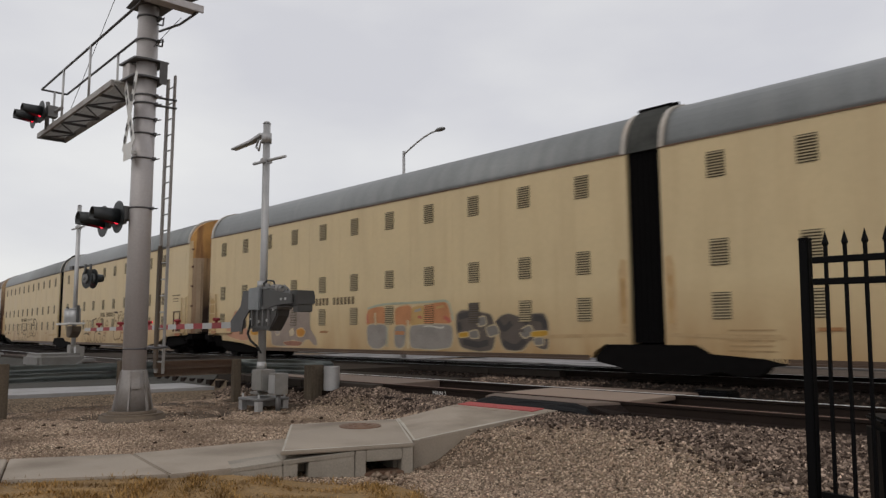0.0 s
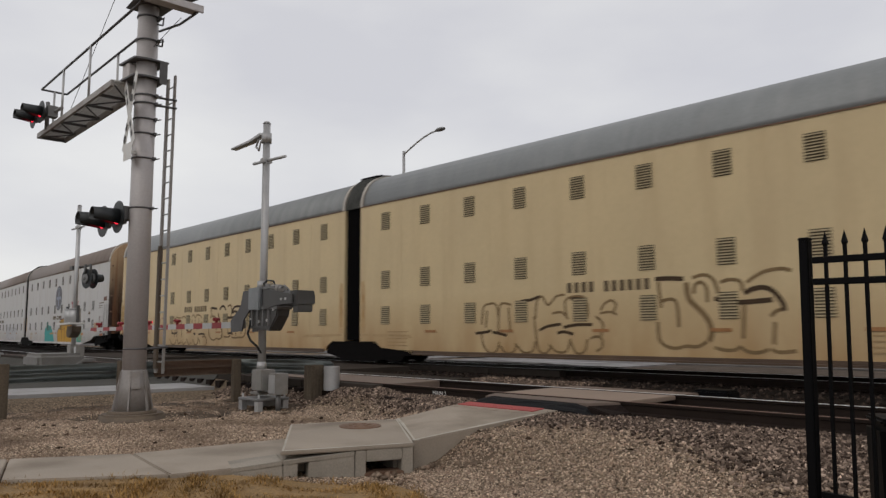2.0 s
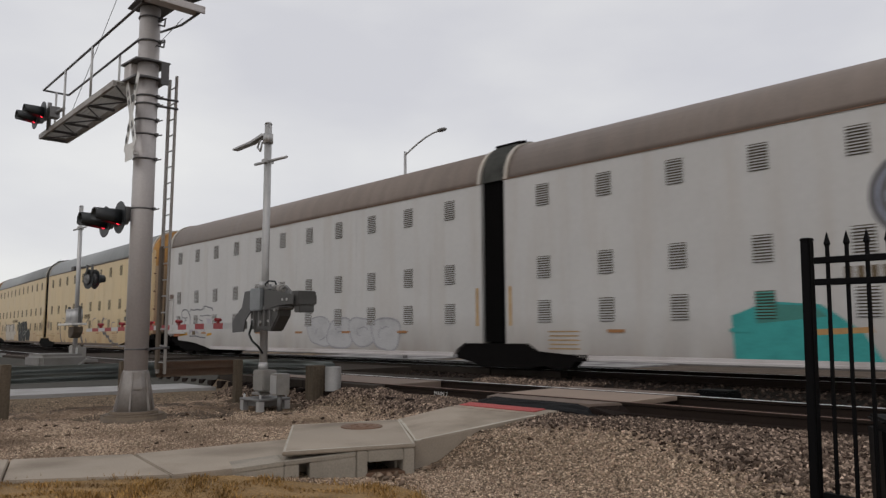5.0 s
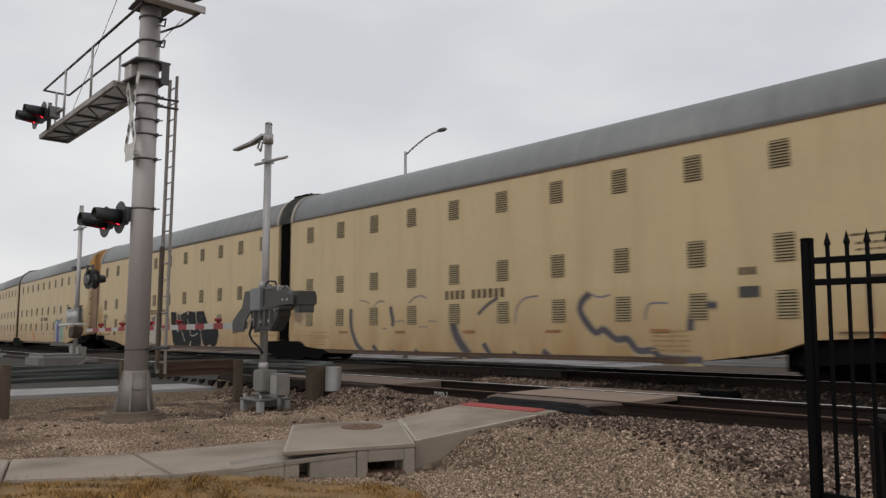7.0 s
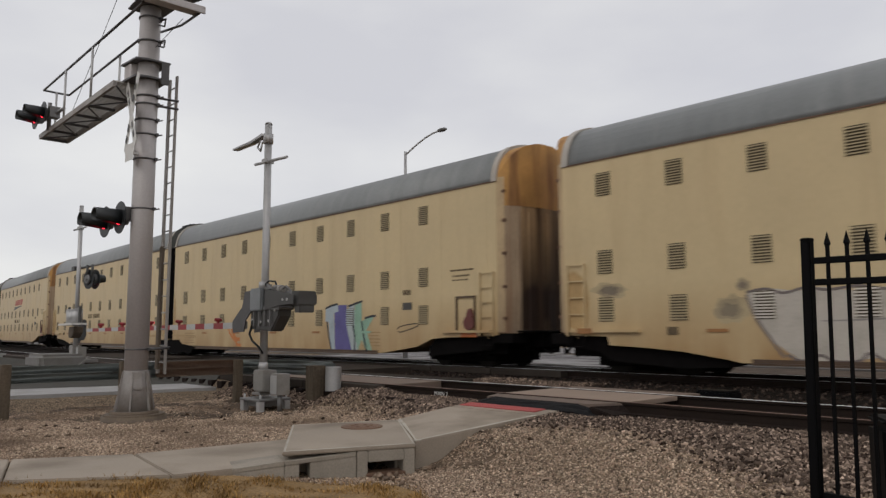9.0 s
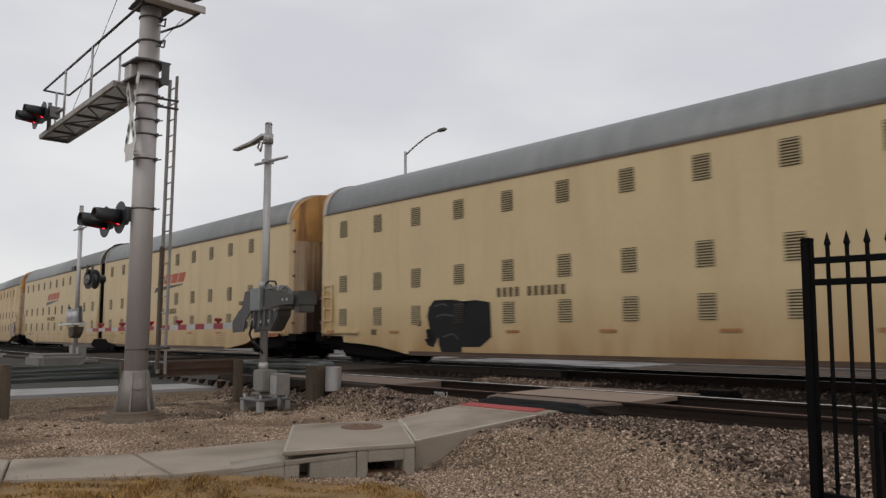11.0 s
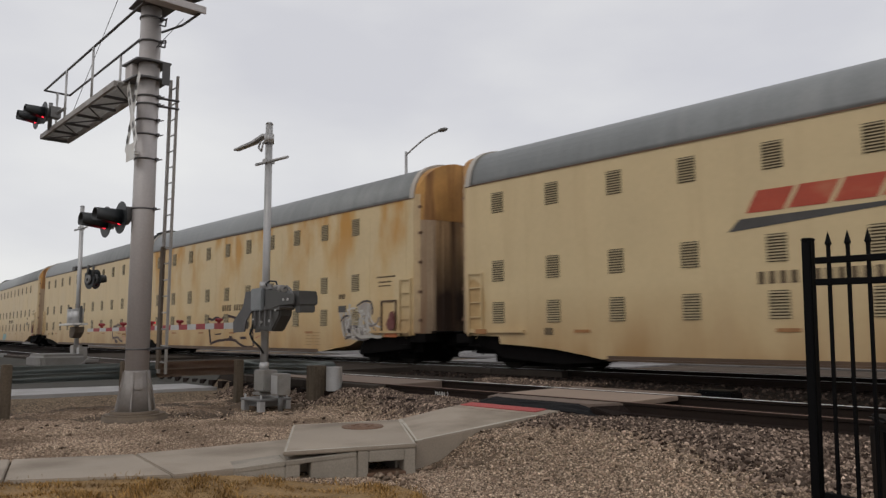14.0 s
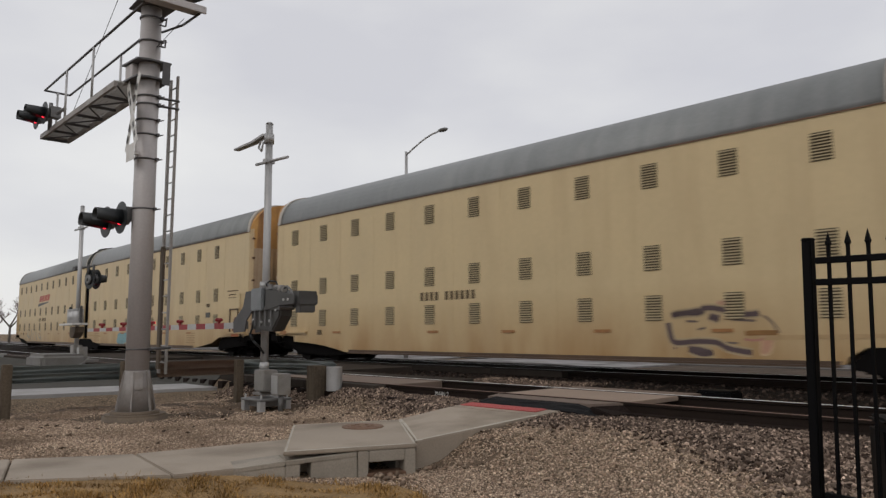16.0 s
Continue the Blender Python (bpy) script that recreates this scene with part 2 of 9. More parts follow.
M["fence"] = material("black_powder_coated_steel", (0.003, 0.003, 0.0033), 0.6, gloss=0.08, scale=8, vary=0.25, fine=60, bump=0.05)
M["concrete"] = material("sidewalk_concrete", (0.325, 0.272, 0.215), 0.75, gloss=0.25, scale=0.9, vary=0.14, fine=60, grain=0.1, bump=0.2, bump_distance=0.004,
                         stain=(0.17, 0.135, 0.1), stain_amount=0.75, stain_scale=0.95, stain_from=0.47, per_object=0.05)
M["concrete_edge"] = material("pale_trowelled_concrete", (0.40, 0.36, 0.30), 0.75, gloss=0.25, scale=1.6, vary=0.16, fine=60, grain=0.1, bump=0.2, bump_distance=0.004,
                              stain=(0.22, 0.19, 0.15), stain_amount=0.7, stain_scale=2.2)
M["concrete_old"] = material("grey_weathered_concrete", (0.17, 0.16, 0.148), 0.8, scale=1.3, vary=0.16, fine=50, grain=0.12, bump=0.25, bump_distance=0.005,
                             stain=(0.13, 0.12, 0.1), stain_amount=0.6, stain_scale=1.6)
M["concrete_wall"] = material("dark_weathered_concrete_face", (0.31, 0.27, 0.22), 0.8, gloss=0.2, scale=1.3, vary=0.16, fine=50, grain=0.12, bump=0.25,
                              stain=(0.1, 0.09, 0.075), stain_amount=0.6, stain_scale=1.6)
M["road"] = material("patched_concrete_street", (0.15, 0.138, 0.13), 0.75, gloss=0.12, stain=(0.03, 0.026, 0.023), stain_amount=1.0, stain_scale=0.7, stain_stretch=(0.5, 2.6, 1), stain_from=0.43, scale=0.5, vary=0.15, fine=40, grain=0.08, bump=0.1, bump_distance=0.004)
M["panel"] = material("worn_concrete_crossing_panel", (0.145, 0.103, 0.079), 0.7, scale=1.2, vary=0.2, fine=40, grain=0.12, bump=0.2,
                      stain=(0.14, 0.11, 0.09), stain_amount=0.6, stain_scale=1.2, per_object=0.12)
M["panel_pale"] = material("pale_concrete_gauge_panel", (0.265, 0.196, 0.15), 0.7, scale=1.2, vary=0.15, fine=40, grain=0.12, bump=0.2,
                           stain=(0.2, 0.15, 0.12), stain_amount=0.5, stain_scale=1.2)
# Panel colour lowered to hold the shadow that lies beneath the wagons
M["road_panel"] = material("shade_dark_crossing_panel", (0.042, 0.034, 0.028), 0.9, gloss=0.08, scale=1.2, vary=0.25, fine=40, grain=0.12, bump=0.2, per_object=0.2)
M["road_far"] = material("sun_bleached_concrete_road", (0.25, 0.235, 0.228), 0.75, gloss=0.12, stain=(0.06, 0.053, 0.048), stain_amount=0.95, stain_scale=0.9, stain_stretch=(0.6, 1.3, 1), stain_from=0.44, scale=0.5, vary=0.12, fine=40, grain=0.08, bump=0.1, bump_distance=0.004)
M["dark_road"] = material("worn_dark_asphalt", (0.07, 0.066, 0.058), 0.9, gloss=0.06, scale=0.6, vary=0.2, fine=60, grain=0.15, bump=0.25, bump_distance=0.005)
M["kerb_pale"] = material("pale_kerb_concrete", (0.29, 0.28, 0.27), 0.7, scale=1.0, vary=0.2, fine=40, stain=(0.12, 0.105, 0.09), stain_amount=0.6, stain_scale=1.1)
M["asphalt"] = material("fresh_black_asphalt", (0.012, 0.0115, 0.012), 0.85, gloss=0.12, scale=2, vary=0.2, fine=90, grain=0.3, bump=0.5, bump_distance=0.006)
M["red_pad"] = material("red_tactile_paving", (0.36, 0.065, 0.06), 0.65, scale=3, vary=0.12, fine=40, per_object=0.06)
M["rust_lid"] = material("rusted_iron_lid", (0.16, 0.09, 0.055), 0.7, 0.2, scale=6, vary=0.25, fine=50, grain=0.15, bump=0.3)
M["rail"] = material("rusty_brown_rail_steel", (0.018, 0.0115, 0.0085), 0.8, 0.0, gloss=0.15, scale=3, vary=0.2, fine=30, bump=0.1)
M["rail_top"] = material("polished_rail_head", (0.74, 0.74, 0.74), 0.5, 0.55, scale=3, vary=0.1, bump=0)
M["rail_dull"] = material("rust_dulled_rail_head", (0.17, 0.10, 0.075), 0.6, 0.2, scale=3, vary=0.2, bump=0)
M["tie"] = material("creosoted_timber_tie", (0.016, 0.011, 0.009), 0.85, gloss=0.08, scale=3, vary=0.3, fine=30, grain=0.2, bump=0.4, stretch=(6, 1, 6), per_object=0.25)
M["post_wood"] = material("weathered_timber_post", (0.11, 0.085, 0.06), 0.85, gloss=0.2, scale=2, vary=0.25, fine=25, grain=0.18, bump=0.35, stretch=(8, 8, 0.6))
M["gravel_ground"] = material("fine_gravel_bed", (0.28, 0.205, 0.138), 0.9, gloss=0.1, cells=38.0, scale=0.35, vary=0.15, fine=28, grain=0.3, bump=0.9, bump_distance=0.03,
                              stain=(0.13, 0.1, 0.07), stain_amount=0.45, stain_scale=0.5)
M["pebble"] = material("fine_gravel", (0.605, 0.475, 0.35), 0.85, gloss=0.15, second=(0.245, 0.168, 0.118), scale=0.5, vary=0.14, fine=60, grain=0.12, bump=0.2, per_island=0.6, stain=(0.12, 0.08, 0.052), stain_amount=0.85, stain_scale=0.6, stain_from=0.48)
M["ballast"] = material("granite_ballast_stone", (0.585, 0.438, 0.335), 0.8, gloss=0.08, second=(0.026, 0.0155, 0.0112), skew=0.29, scale=0.5, vary=0.15, fine=50, grain=0.18, bump=0.25, per_island=0.6)
# Stones between the tracks: the shade beside the train is put into their colour
M["ballast_dark"] = material("shade_dark_ballast_stone", (0.10, 0.075, 0.06), 0.85, gloss=0.1, skew=0.4, second=(0.02, 0.013, 0.01), scale=0.5, vary=0.15, fine=50, grain=0.18, bump=0.25, per_island=0.6)
# Bed kept near black for the same shade between the tracks
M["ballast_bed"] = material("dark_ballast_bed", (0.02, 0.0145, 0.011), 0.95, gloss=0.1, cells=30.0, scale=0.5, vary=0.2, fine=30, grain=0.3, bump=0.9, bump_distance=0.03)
M["litter"] = material("dead_leaf_and_clod", (0.07, 0.045, 0.03), 0.9, gloss=0.1, scale=2, vary=0.3, fine=40, grain=0.2, bump=0.3, per_island=0.5)
M["damp_soil"] = material("damp_brown_soil", (0.105, 0.074, 0.05), 0.95, gloss=0.15, scale=0.8, vary=0.35, fine=38, grain=0.45, bump=0.9, bump_distance=0.02,
                          stain=(0.055, 0.038, 0.026), stain_amount=0.8, stain_scale=1.1)
M["grass"] = material("dry_winter_grass", (0.47, 0.275, 0.085), 0.8, second=(0.24, 0.14, 0.05), gloss=0.2, stain=(0.12, 0.068, 0.028), stain_amount=0.85, stain_scale=2.4, stain_from=0.47, scale=1.6, vary=0.35, fine=20, grain=0.15, bump=0, per_island=0.4)
M["soil"] = material("straw_covered_soil", (0.26, 0.16, 0.065), 0.95, scale=1.5, vary=0.3, fine=30, grain=0.3, bump=0.8, bump_distance=0.02)
M["bark"] = material("bare_tree_bark", (0.12, 0.1, 0.085), 0.9, scale=4, vary=0.2, fine=20, bump=0.3)
M["brick_red"] = material("dark_red_brickwork", (0.2, 0.075, 0.055), 0.8, scale=1.5, vary=0.15, fine=12, grain=0.15, bump=0.15)
M["roof_tile"] = material("brown_shingle_roof", (0.13, 0.1, 0.085), 0.85, scale=1.5, vary=0.2, fine=10, grain=0.2, bump=0.2)
M["glass"] = material("dark_window_glass", (0.03, 0.035, 0.04), 0.1, scale=1, vary=0.1, bump=0)
M["car_white"] = material("white_car_paint", (0.7, 0.7, 0.72), 0.25, scale=1, vary=0.04, bump=0)
M["car_red"] = material("red_car_paint", (0.3, 0.03, 0.03), 0.25, scale=1, vary=0.04, bump=0)
M["tyre"] = material("black_tyre_rubber", (0.015, 0.015, 0.015), 0.8, scale=5, vary=0.2)


# ---------------------------------------------------------------- mesh helpers
def box(bm, size, at=(0, 0, 0), rot=None, mi=0):
    """A box of that size with its centre at a place or a pose."""
    m = (Matrix.Translation(at) @ (rot if rot else Matrix())) @ Matrix.Diagonal((*size, 1))
    vs = bmesh.ops.create_cube(bm, size=1.0, matrix=m)["verts"]
    for f in {f for v in vs for f in v.link_faces}:
        f.material_index = mi
    return vs


def rod(bm, a, b, r1, r2=None, seg=12, mi=0):
    """A round bar between two points."""
    a, b = Vector(a), Vector(b)
    d = b - a
    m = Matrix.Translation((a + b) / 2) @ d.to_track_quat("Z", "Y").to_matrix().to_4x4()
    vs = bmesh.ops.create_cone(bm, cap_ends=True, segments=seg, radius1=r1, radius2=r1 if r2 is None else r2, depth=d.length, matrix=m)["verts"]
    for f in {f for v in vs for f in v.link_faces}:
        f.material_index = mi
        f.smooth = len(f.verts) == 4
    return vs


def prism(bm, outline, axis, lo, hi, mi=0):
    """Extrudes a 2D outline along an axis; the outline gives the other two coordinates in order."""
    def place(p, h):
        if axis == "x":
            return (h, p[0], p[1])
        if axis == "y":
            return (p[0], h, p[1])
        return (p[0], p[1], h)
    a = [bm.verts.new(place(p, lo)) for p in outline]
    b = [bm.verts.new(place(p, hi)) for p in outline]
    n = len(outline)
    fs = [bm.faces.new(a), bm.faces.new(b[::-1])]
    for i in range(n):
        fs.append(bm.faces.new((a[i], b[i], b[(i + 1) % n], a[(i + 1) % n])))
    for f in fs:
        f.material_index = mi
    bmesh.ops.recalc_face_normals(bm, faces=fs)
    return fs


def bevel(bm, width=0.01, seg=2, angle=0.6):
    es = [e for e in bm.edges if len(e.link_faces) == 2 and e.calc_face_angle(0) > angle]
    bmesh.ops.bevel(bm, geom=es, offset=width, segments=seg, affect="EDGES", clamp_overlap=True)


def finish(name, bm, mats):
    me = bpy.data.meshes.new(name)
    bm.to_mesh(me)
    bm.free()
    for m in (mats if isinstance(mats, (list, tuple)) else [mats]):
        me.materials.append(m)
    return me


def part(name, bm, mats, parent=None, label="", at=None):
    """Links a bmesh, or a finished mesh, as one mesh object under a thing or a part."""
    me = bm if isinstance(bm, bpy.types.Mesh) else finish(name, bm, mats)
    ob = new(name, me)
    if parent:
        ob.parent = parent
    if at is not None:
        ob.matrix_basis = at
    return tagged(ob, label)


def thing(name, label, category, at=None, group="", kind=""):
    ob = new(name)
    ob.empty_display_size = 0.2
    if at is not None:
        ob.matrix_basis = at
    return tagged(ob, label, category, group, kind)


def lettering(words, size, material_used, name, parent=None, at=None, label="", bold=0.0):
    cu = bpy.data.curves.new(name, "FONT")
    cu.body, cu.size, cu.extrude, cu.offset = words, size, 0.002, bold
    cu.align_x = "CENTER"
    tmp = new("lettering_source", cu)
    me = bpy.data.meshes.new_from_object(tmp)
    bpy.data.objects.remove(tmp)
    me.materials.clear()
    me.materials.append(material_used)
    return part(name, me, None, parent, label, at)


# ---------------------------------------------------------------- ground
TRACK_NEAR, TRACK_FAR, HALF_GAUGE = 9.95, 16.26, 0.7525


def bend(x):
    """How far the line has swung aside at x: a wide curve that begins at the road."""
    d = max(0.0, -16.7 - x)
    return 0.0008 * d * d if d < 90 else 6.48 + 0.144 * (d - 90)


def smooth(a, b, t):
    t = np.clip((t - a) / (b - a), 0, 1)
    return t * t * (3 - 2 * t)


def height(x, y):
    """The lie of the land: yard level, ballast shoulders, road embankment."""
    x, y = np.asarray(x, float), np.asarray(y, float)
    toe = 5.9 + 1.9 * smooth(-8.2, -10.0, x)
    yard = -0.505 - 0.13 * smooth(-8.0, -6.4, x + 0.25 * (y - 4)) - 0.05 * smooth(3.0, -4.0, y)
    yard = yard + 0.25 * smooth(-3.6, -1.6, x)
    z = yard + (-0.19 - yard) * smooth(toe, toe + 2.3 - 0.95 * smooth(-8.2, -10.0, x), y)
    z = z + (-0.55 + 0.19) * smooth(18.6, 20.6, y)
    road = -0.33 + 0.28 * smooth(8.58, 8.86, y)
    road = road + (-0.45 - road) * smooth(18.6, 26, y)
    on_road = smooth(-16.2, -17.0, x) * (1 - smooth(9.2, 9.8, y) * (1 - smooth(18.5, 19.2, y)))
    z = z * (1 - on_road) + (road - 0.06) * on_road
    banked = smooth(6.2, 7.2, y) * (1 - smooth(8.45, 8.7, y)) * (1 - smooth(-6.6, -5.3, x)) * smooth(-8.3, -7.3, x)
    z = z + np.maximum(0, -0.34 + 0.067 * (y - 5.98) - z) * banked
    heaped = smooth(8.15, 8.55, y) * (1 - smooth(9.0, 9.15, y)) * smooth(-12.5, -12.1, x) * (1 - smooth(-8.8, -8.4, x))
    z = z + heaped * (0.045 + 0.07 * smooth(-10.4, -11.2, x))
    return z + 0.012 * np.sin(x * 2.3 + y) * np.cos(y * 1.9 - x * 0.7)


def toe_of(x):
    return 7.95 + 0.65 * smooth(-8.2, -10.0, x) + 0.12 * np.sin(2.1 * x) - 1.0 * smooth(-4.6, -2.2, x)


def ground_sheet():
    xs = np.concatenate([[-2600, -900, -400, -200, -120, -80], np.arange(-60, -18, 1.5), np.arange(-18, 4, 0.2), np.arange(4, 30, 2.0), [40, 80, 200, 600, 2600]])
    ys = np.concatenate([[-2600, -600, -150, -60, -30, -15, -8], np.arange(-4, 12, 0.2), np.arange(12, 30, 0.6), [34, 40, 60, 100, 200, 500, 1200, 2600]])
    gx, gy = np.meshgrid(xs, ys)
    gz = height(gx, gy)
    nx, ny = len(xs), len(ys)
    idx = np.arange(nx * ny).reshape(ny, nx)
    quads = np.stack([idx[:-1, :-1], idx[:-1, 1:], idx[1:, 1:], idx[1:, :-1]], -1).reshape(-1, 4)
    me = bpy.data.meshes.new("ground")
    me.from_pydata(np.stack([gx, gy, gz], -1).reshape(-1, 3).tolist(), [], quads.tolist())
    me.polygons.foreach_set("use_smooth", [True] * len(quads))
    me.materials.append(M["gravel_ground"])
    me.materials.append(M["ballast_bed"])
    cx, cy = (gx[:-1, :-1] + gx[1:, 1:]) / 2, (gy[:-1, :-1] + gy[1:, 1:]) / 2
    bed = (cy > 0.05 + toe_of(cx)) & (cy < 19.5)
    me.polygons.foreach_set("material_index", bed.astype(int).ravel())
    return tagged(new("ground", me), "fine brown gravel ground beside the railway", "ground", kind="structure")


ground_sheet()

rng = np.random.default_rng(7)


def scatter(name, label, category, mat, xy, sizes, squash, seed, lift=0.3):
    """Many small angular stones in one mesh."""
    g = np.random.default_rng(seed)
    base = np.array([(1, 0, 0), (-1, 0, 0), (0, 1, 0), (0, -1, 0), (0, 0, 1), (0, 0, -1)], float)
    tris = np.array([(0, 2, 4), (2, 1, 4), (1, 3, 4), (3, 0, 4), (2, 0, 5), (1, 2, 5), (3, 1, 5), (0, 3, 5)])
    shapes = [(base + g.uniform(-0.38, 0.38, base.shape)) * g.uniform(0.75, 1.3, (1, 3)) for _ in range(14)]
    n = len(xy)
    pick = g.integers(0, 14, n)
    co = np.array(shapes)[pick] * sizes[:, None, None]
    a, c = g.uniform(0, 6.28, n), g.uniform(-0.9, 0.9, n)
    ca, sa, cc, sc = np.cos(a), np.sin(a), np.cos(c), np.sin(c)
    co[:, :, 2] *= squash
    y1, z1 = co[:, :, 1] * cc[:, None] - co[:, :, 2] * sc[:, None], co[:, :, 1] * sc[:, None] + co[:, :, 2] * cc[:, None]
    x2, y2 = co[:, :, 0] * ca[:, None] - y1 * sa[:, None], co[:, :, 0] * sa[:, None] + y1 * ca[:, None]
    z = height(xy[:, 0], xy[:, 1])
    co = np.stack([x2 + xy[:, None, 0], y2 + xy[:, None, 1], z1 + (z + sizes * squash * lift)[:, None]], -1).reshape(-1, 3)
    faces = (tris[None] + (np.arange(n) * len(base))[:, None, None]).reshape(-1)
    me = bpy.data.meshes.new(name)
    me.vertices.add(len(co))
    me.vertices.foreach_set("co", co.ravel())
    me.loops.add(len(faces))
    me.loops.foreach_set("vertex_index", faces)
    me.polygons.add(len(faces) // 3)
    me.polygons.foreach_set("loop_start", np.arange(0, len(faces), 3))
    me.update(calc_edges=True)
    me.materials.append(mat)
    return tagged(new(name, me), label, category, kind="stuff")


# the walk, the inlet and the ramp, as plan outlines
WALK_NEAR = [(-10.2, -3.0), (-9.3, 0.3), (-8.59, 2.05), (-7.66, 3.39), (-7.3, 5.05)]
WALK_FAR = [(-12.2, -3.0), (-11.0, 0.6), (-9.95, 2.45), (-9.31, 3.63), (-9.05, 5.62)]


def inside(poly, x, y):
    hit = np.zeros(len(x), bool)
    n = len(poly)
    for i in range(n):
        (x1, y1), (x2, y2) = poly[i], poly[(i + 1) % n]
        cond = ((y1 > y) != (y2 > y)) & (x < (x2 - x1) * (y - y1) / (y2 - y1 + 1e-9) + x1)
        hit ^= cond
    return hit


WALK = WALK_NEAR + WALK_FAR[::-1]
SLAB = [(-7.2, 4.42), (-6.62, 5.86), (-8.6, 7.28), (-9.2, 5.8)]
RAMP = [(-6.75, 5.95), (-6.62, 8.6), (-8.36, 8.6), (-8.62, 7.25)]
PAD = [(-8.4, 8.55), (-6.0, 8.55), (-5.85, 9.0), (-5.85, 11.4), (-8.4, 11.4)]
GRASS = [(-10.15, -3.0), (-9.4, 0.4), (-8.66, 2.05), (-7.84, 3.12), (-7.5, 4.0), (-7.05, 4.42), (-6.6, 4.8), (-6.2, 5.2), (-5.75, 5.15), (-5.3, 4.9), (-4.7, 4.2),
         (-4.0, 2.0), (-3, -3)]


def free_points(n, x0, x1, y0, y1, blocked, g):
    p = np.stack([g.uniform(x0, x1, n), g.uniform(y0, y1, n)], -1)
    keep = np.ones(n, bool)
    for poly in blocked:
        keep &= ~inside(poly, p[:, 0], p[:, 1])
    return p[keep]


BLOCKED = [WALK, SLAB, RAMP, PAD]
FRONT = [(-3.2, 4.2), (-9.0, 1.4), (-16.2, 3.3), (-16.2, 10.4), (-4.0, 12.0), (1.0, 11.0), (-0.6, 4.6)]
p = free_points(290000, -15.8, -1.0, 1.4, 9.6, BLOCKED + [GRASS], rng)
p = p[inside(FRONT, p[:, 0], p[:, 1])]
p = p[(p[:, 1] < toe_of(p[:, 0]) + rng.normal(0, 0.25, len(p)))]
scatter("gravel", "fine pale brown gravel covering the ground", "gravel", M["pebble"], p, rng.uniform(0.007, 0.0175, len(p)), 0.8, 11)
p = free_points(260000, -16.5, 1.0, 6.2, 10.4, BLOCKED, rng)
p = p[(p[:, 1] > toe_of(p[:, 0]) - 0.05 + rng.normal(0, 0.2, len(p))) & (p[:, 1] < 8.95 + rng.normal(0, 0.06, len(p)))]
p = np.concatenate([p, free_points(12000, -13.0, -9.6, 11.6, 14.2, BLOCKED, rng), free_points(7000, -11.4, -8.42, 8.85, 9.16, BLOCKED, rng)])
scatter("ballast", "coarse grey brown crushed rock railway ballast", "ballast", M["ballast"], p, rng.uniform(0.011, 0.035, len(p)), 0.9, 12)
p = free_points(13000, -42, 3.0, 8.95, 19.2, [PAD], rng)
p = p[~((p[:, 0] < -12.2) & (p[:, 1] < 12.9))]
scatter("ballast_between_tracks", "crushed rock ballast between the tracks, darkened as in shade", "ballast", M["ballast_dark"], p, rng.uniform(0.025, 0.05, len(p)), 0.75, 13)


RILL = [(-6.98, 5.9), (-6.6, 5.85), (-6.25, 6.15), (-6.0, 6.6), (-6.2, 6.9), (-6.42, 6.8), (-6.5, 7.3), (-6.7, 7.65), (-6.8, 6.8)]
VERGE_SOIL = [(-15.6, 2.2), (-14.6, 3.3), (-13.8, 4.4), (-12.6, 4.6), (-12.3, 5.6), (-12.5, 6.6), (-11.9, 7.3), (-12.1, 8.1), (-13.4, 8.4), (-15.2, 8.3), (-16.2, 5.0)]


def soil_patch(name, label, poly, lift):
    """Bare damp earth showing between the stones, with a ragged edge."""
    g = random.Random(len(poly))
    bm = bmesh.new()
    ring = []
    for i, (ax, ay) in enumerate(poly):
        bx, by = poly[(i + 1) % len(poly)]
        for k in range(5):
            ring.append((ax + (bx - ax) * k / 5 + g.uniform(-0.09, 0.09), ay + (by - ay) * k / 5 + g.uniform(-0.09, 0.09)))
    f = bm.faces.new([bm.verts.new((x, y, 0)) for x, y in ring])
    bmesh.ops.triangulate(bm, faces=[f])
    for _ in range(2):
        bmesh.ops.subdivide_edges(bm, edges=bm.edges[:], cuts=1)
    for v in bm.verts:
        v.co.z = float(height(v.co.x, v.co.y)) + lift
        v.co.z += 0.012 * math.sin(7 * v.co.x + 3 * v.co.y) * math.cos(5 * v.co.y)
    tagged(part(name, bm, M["damp_soil"], None, label), "", "soil", kind="structure")


soil_patch("washed_out_soil", "dark damp soil washed out beside the ramp", RILL, 0.007)
soil_patch("verge_soil", "dark bare soil along the guardrail", VERGE_SOIL, 0.007)
p = free_points(2600, -16.0, -5.0, 2.0, 8.4, BLOCKED + [GRASS], rng)
p = p[inside(RILL, p[:, 0], p[:, 1]) | inside(VERGE_SOIL, p[:, 0], p[:, 1])]
scatter("stray_pebbles", "stray pale pebbles lying on the bare soil", "gravel", M["pebble"], p, rng.uniform(0.009, 0.022, len(p)), 0.8, 21, 2.0)
p = np.concatenate([np.stack([rng.normal(-6.55, 0.22, 16), rng.normal(5.35, 0.14, 16)], -1), np.stack([rng.normal(-6.3, 0.25, 9), rng.normal(6.2, 0.3, 9)], -1)])
scatter("loose_rocks", "loose pale rocks lying before the drain mouth", "rocks", M["pebble"], p, rng.uniform(0.03, 0.062, len(p)), 0.7, 22, 0.9)


p = free_points(260, -14.5, -4.0, 2.2, 8.4, BLOCKED + [GRASS], rng)
p = p[inside(FRONT, p[:, 0], p[:, 1])]
scatter("leaf_litter", "scattered dark dead leaves and clods on the gravel", "leaf litter", M["litter"], p, rng.uniform(0.015, 0.05, len(p)), 0.3, 14, 1.2)


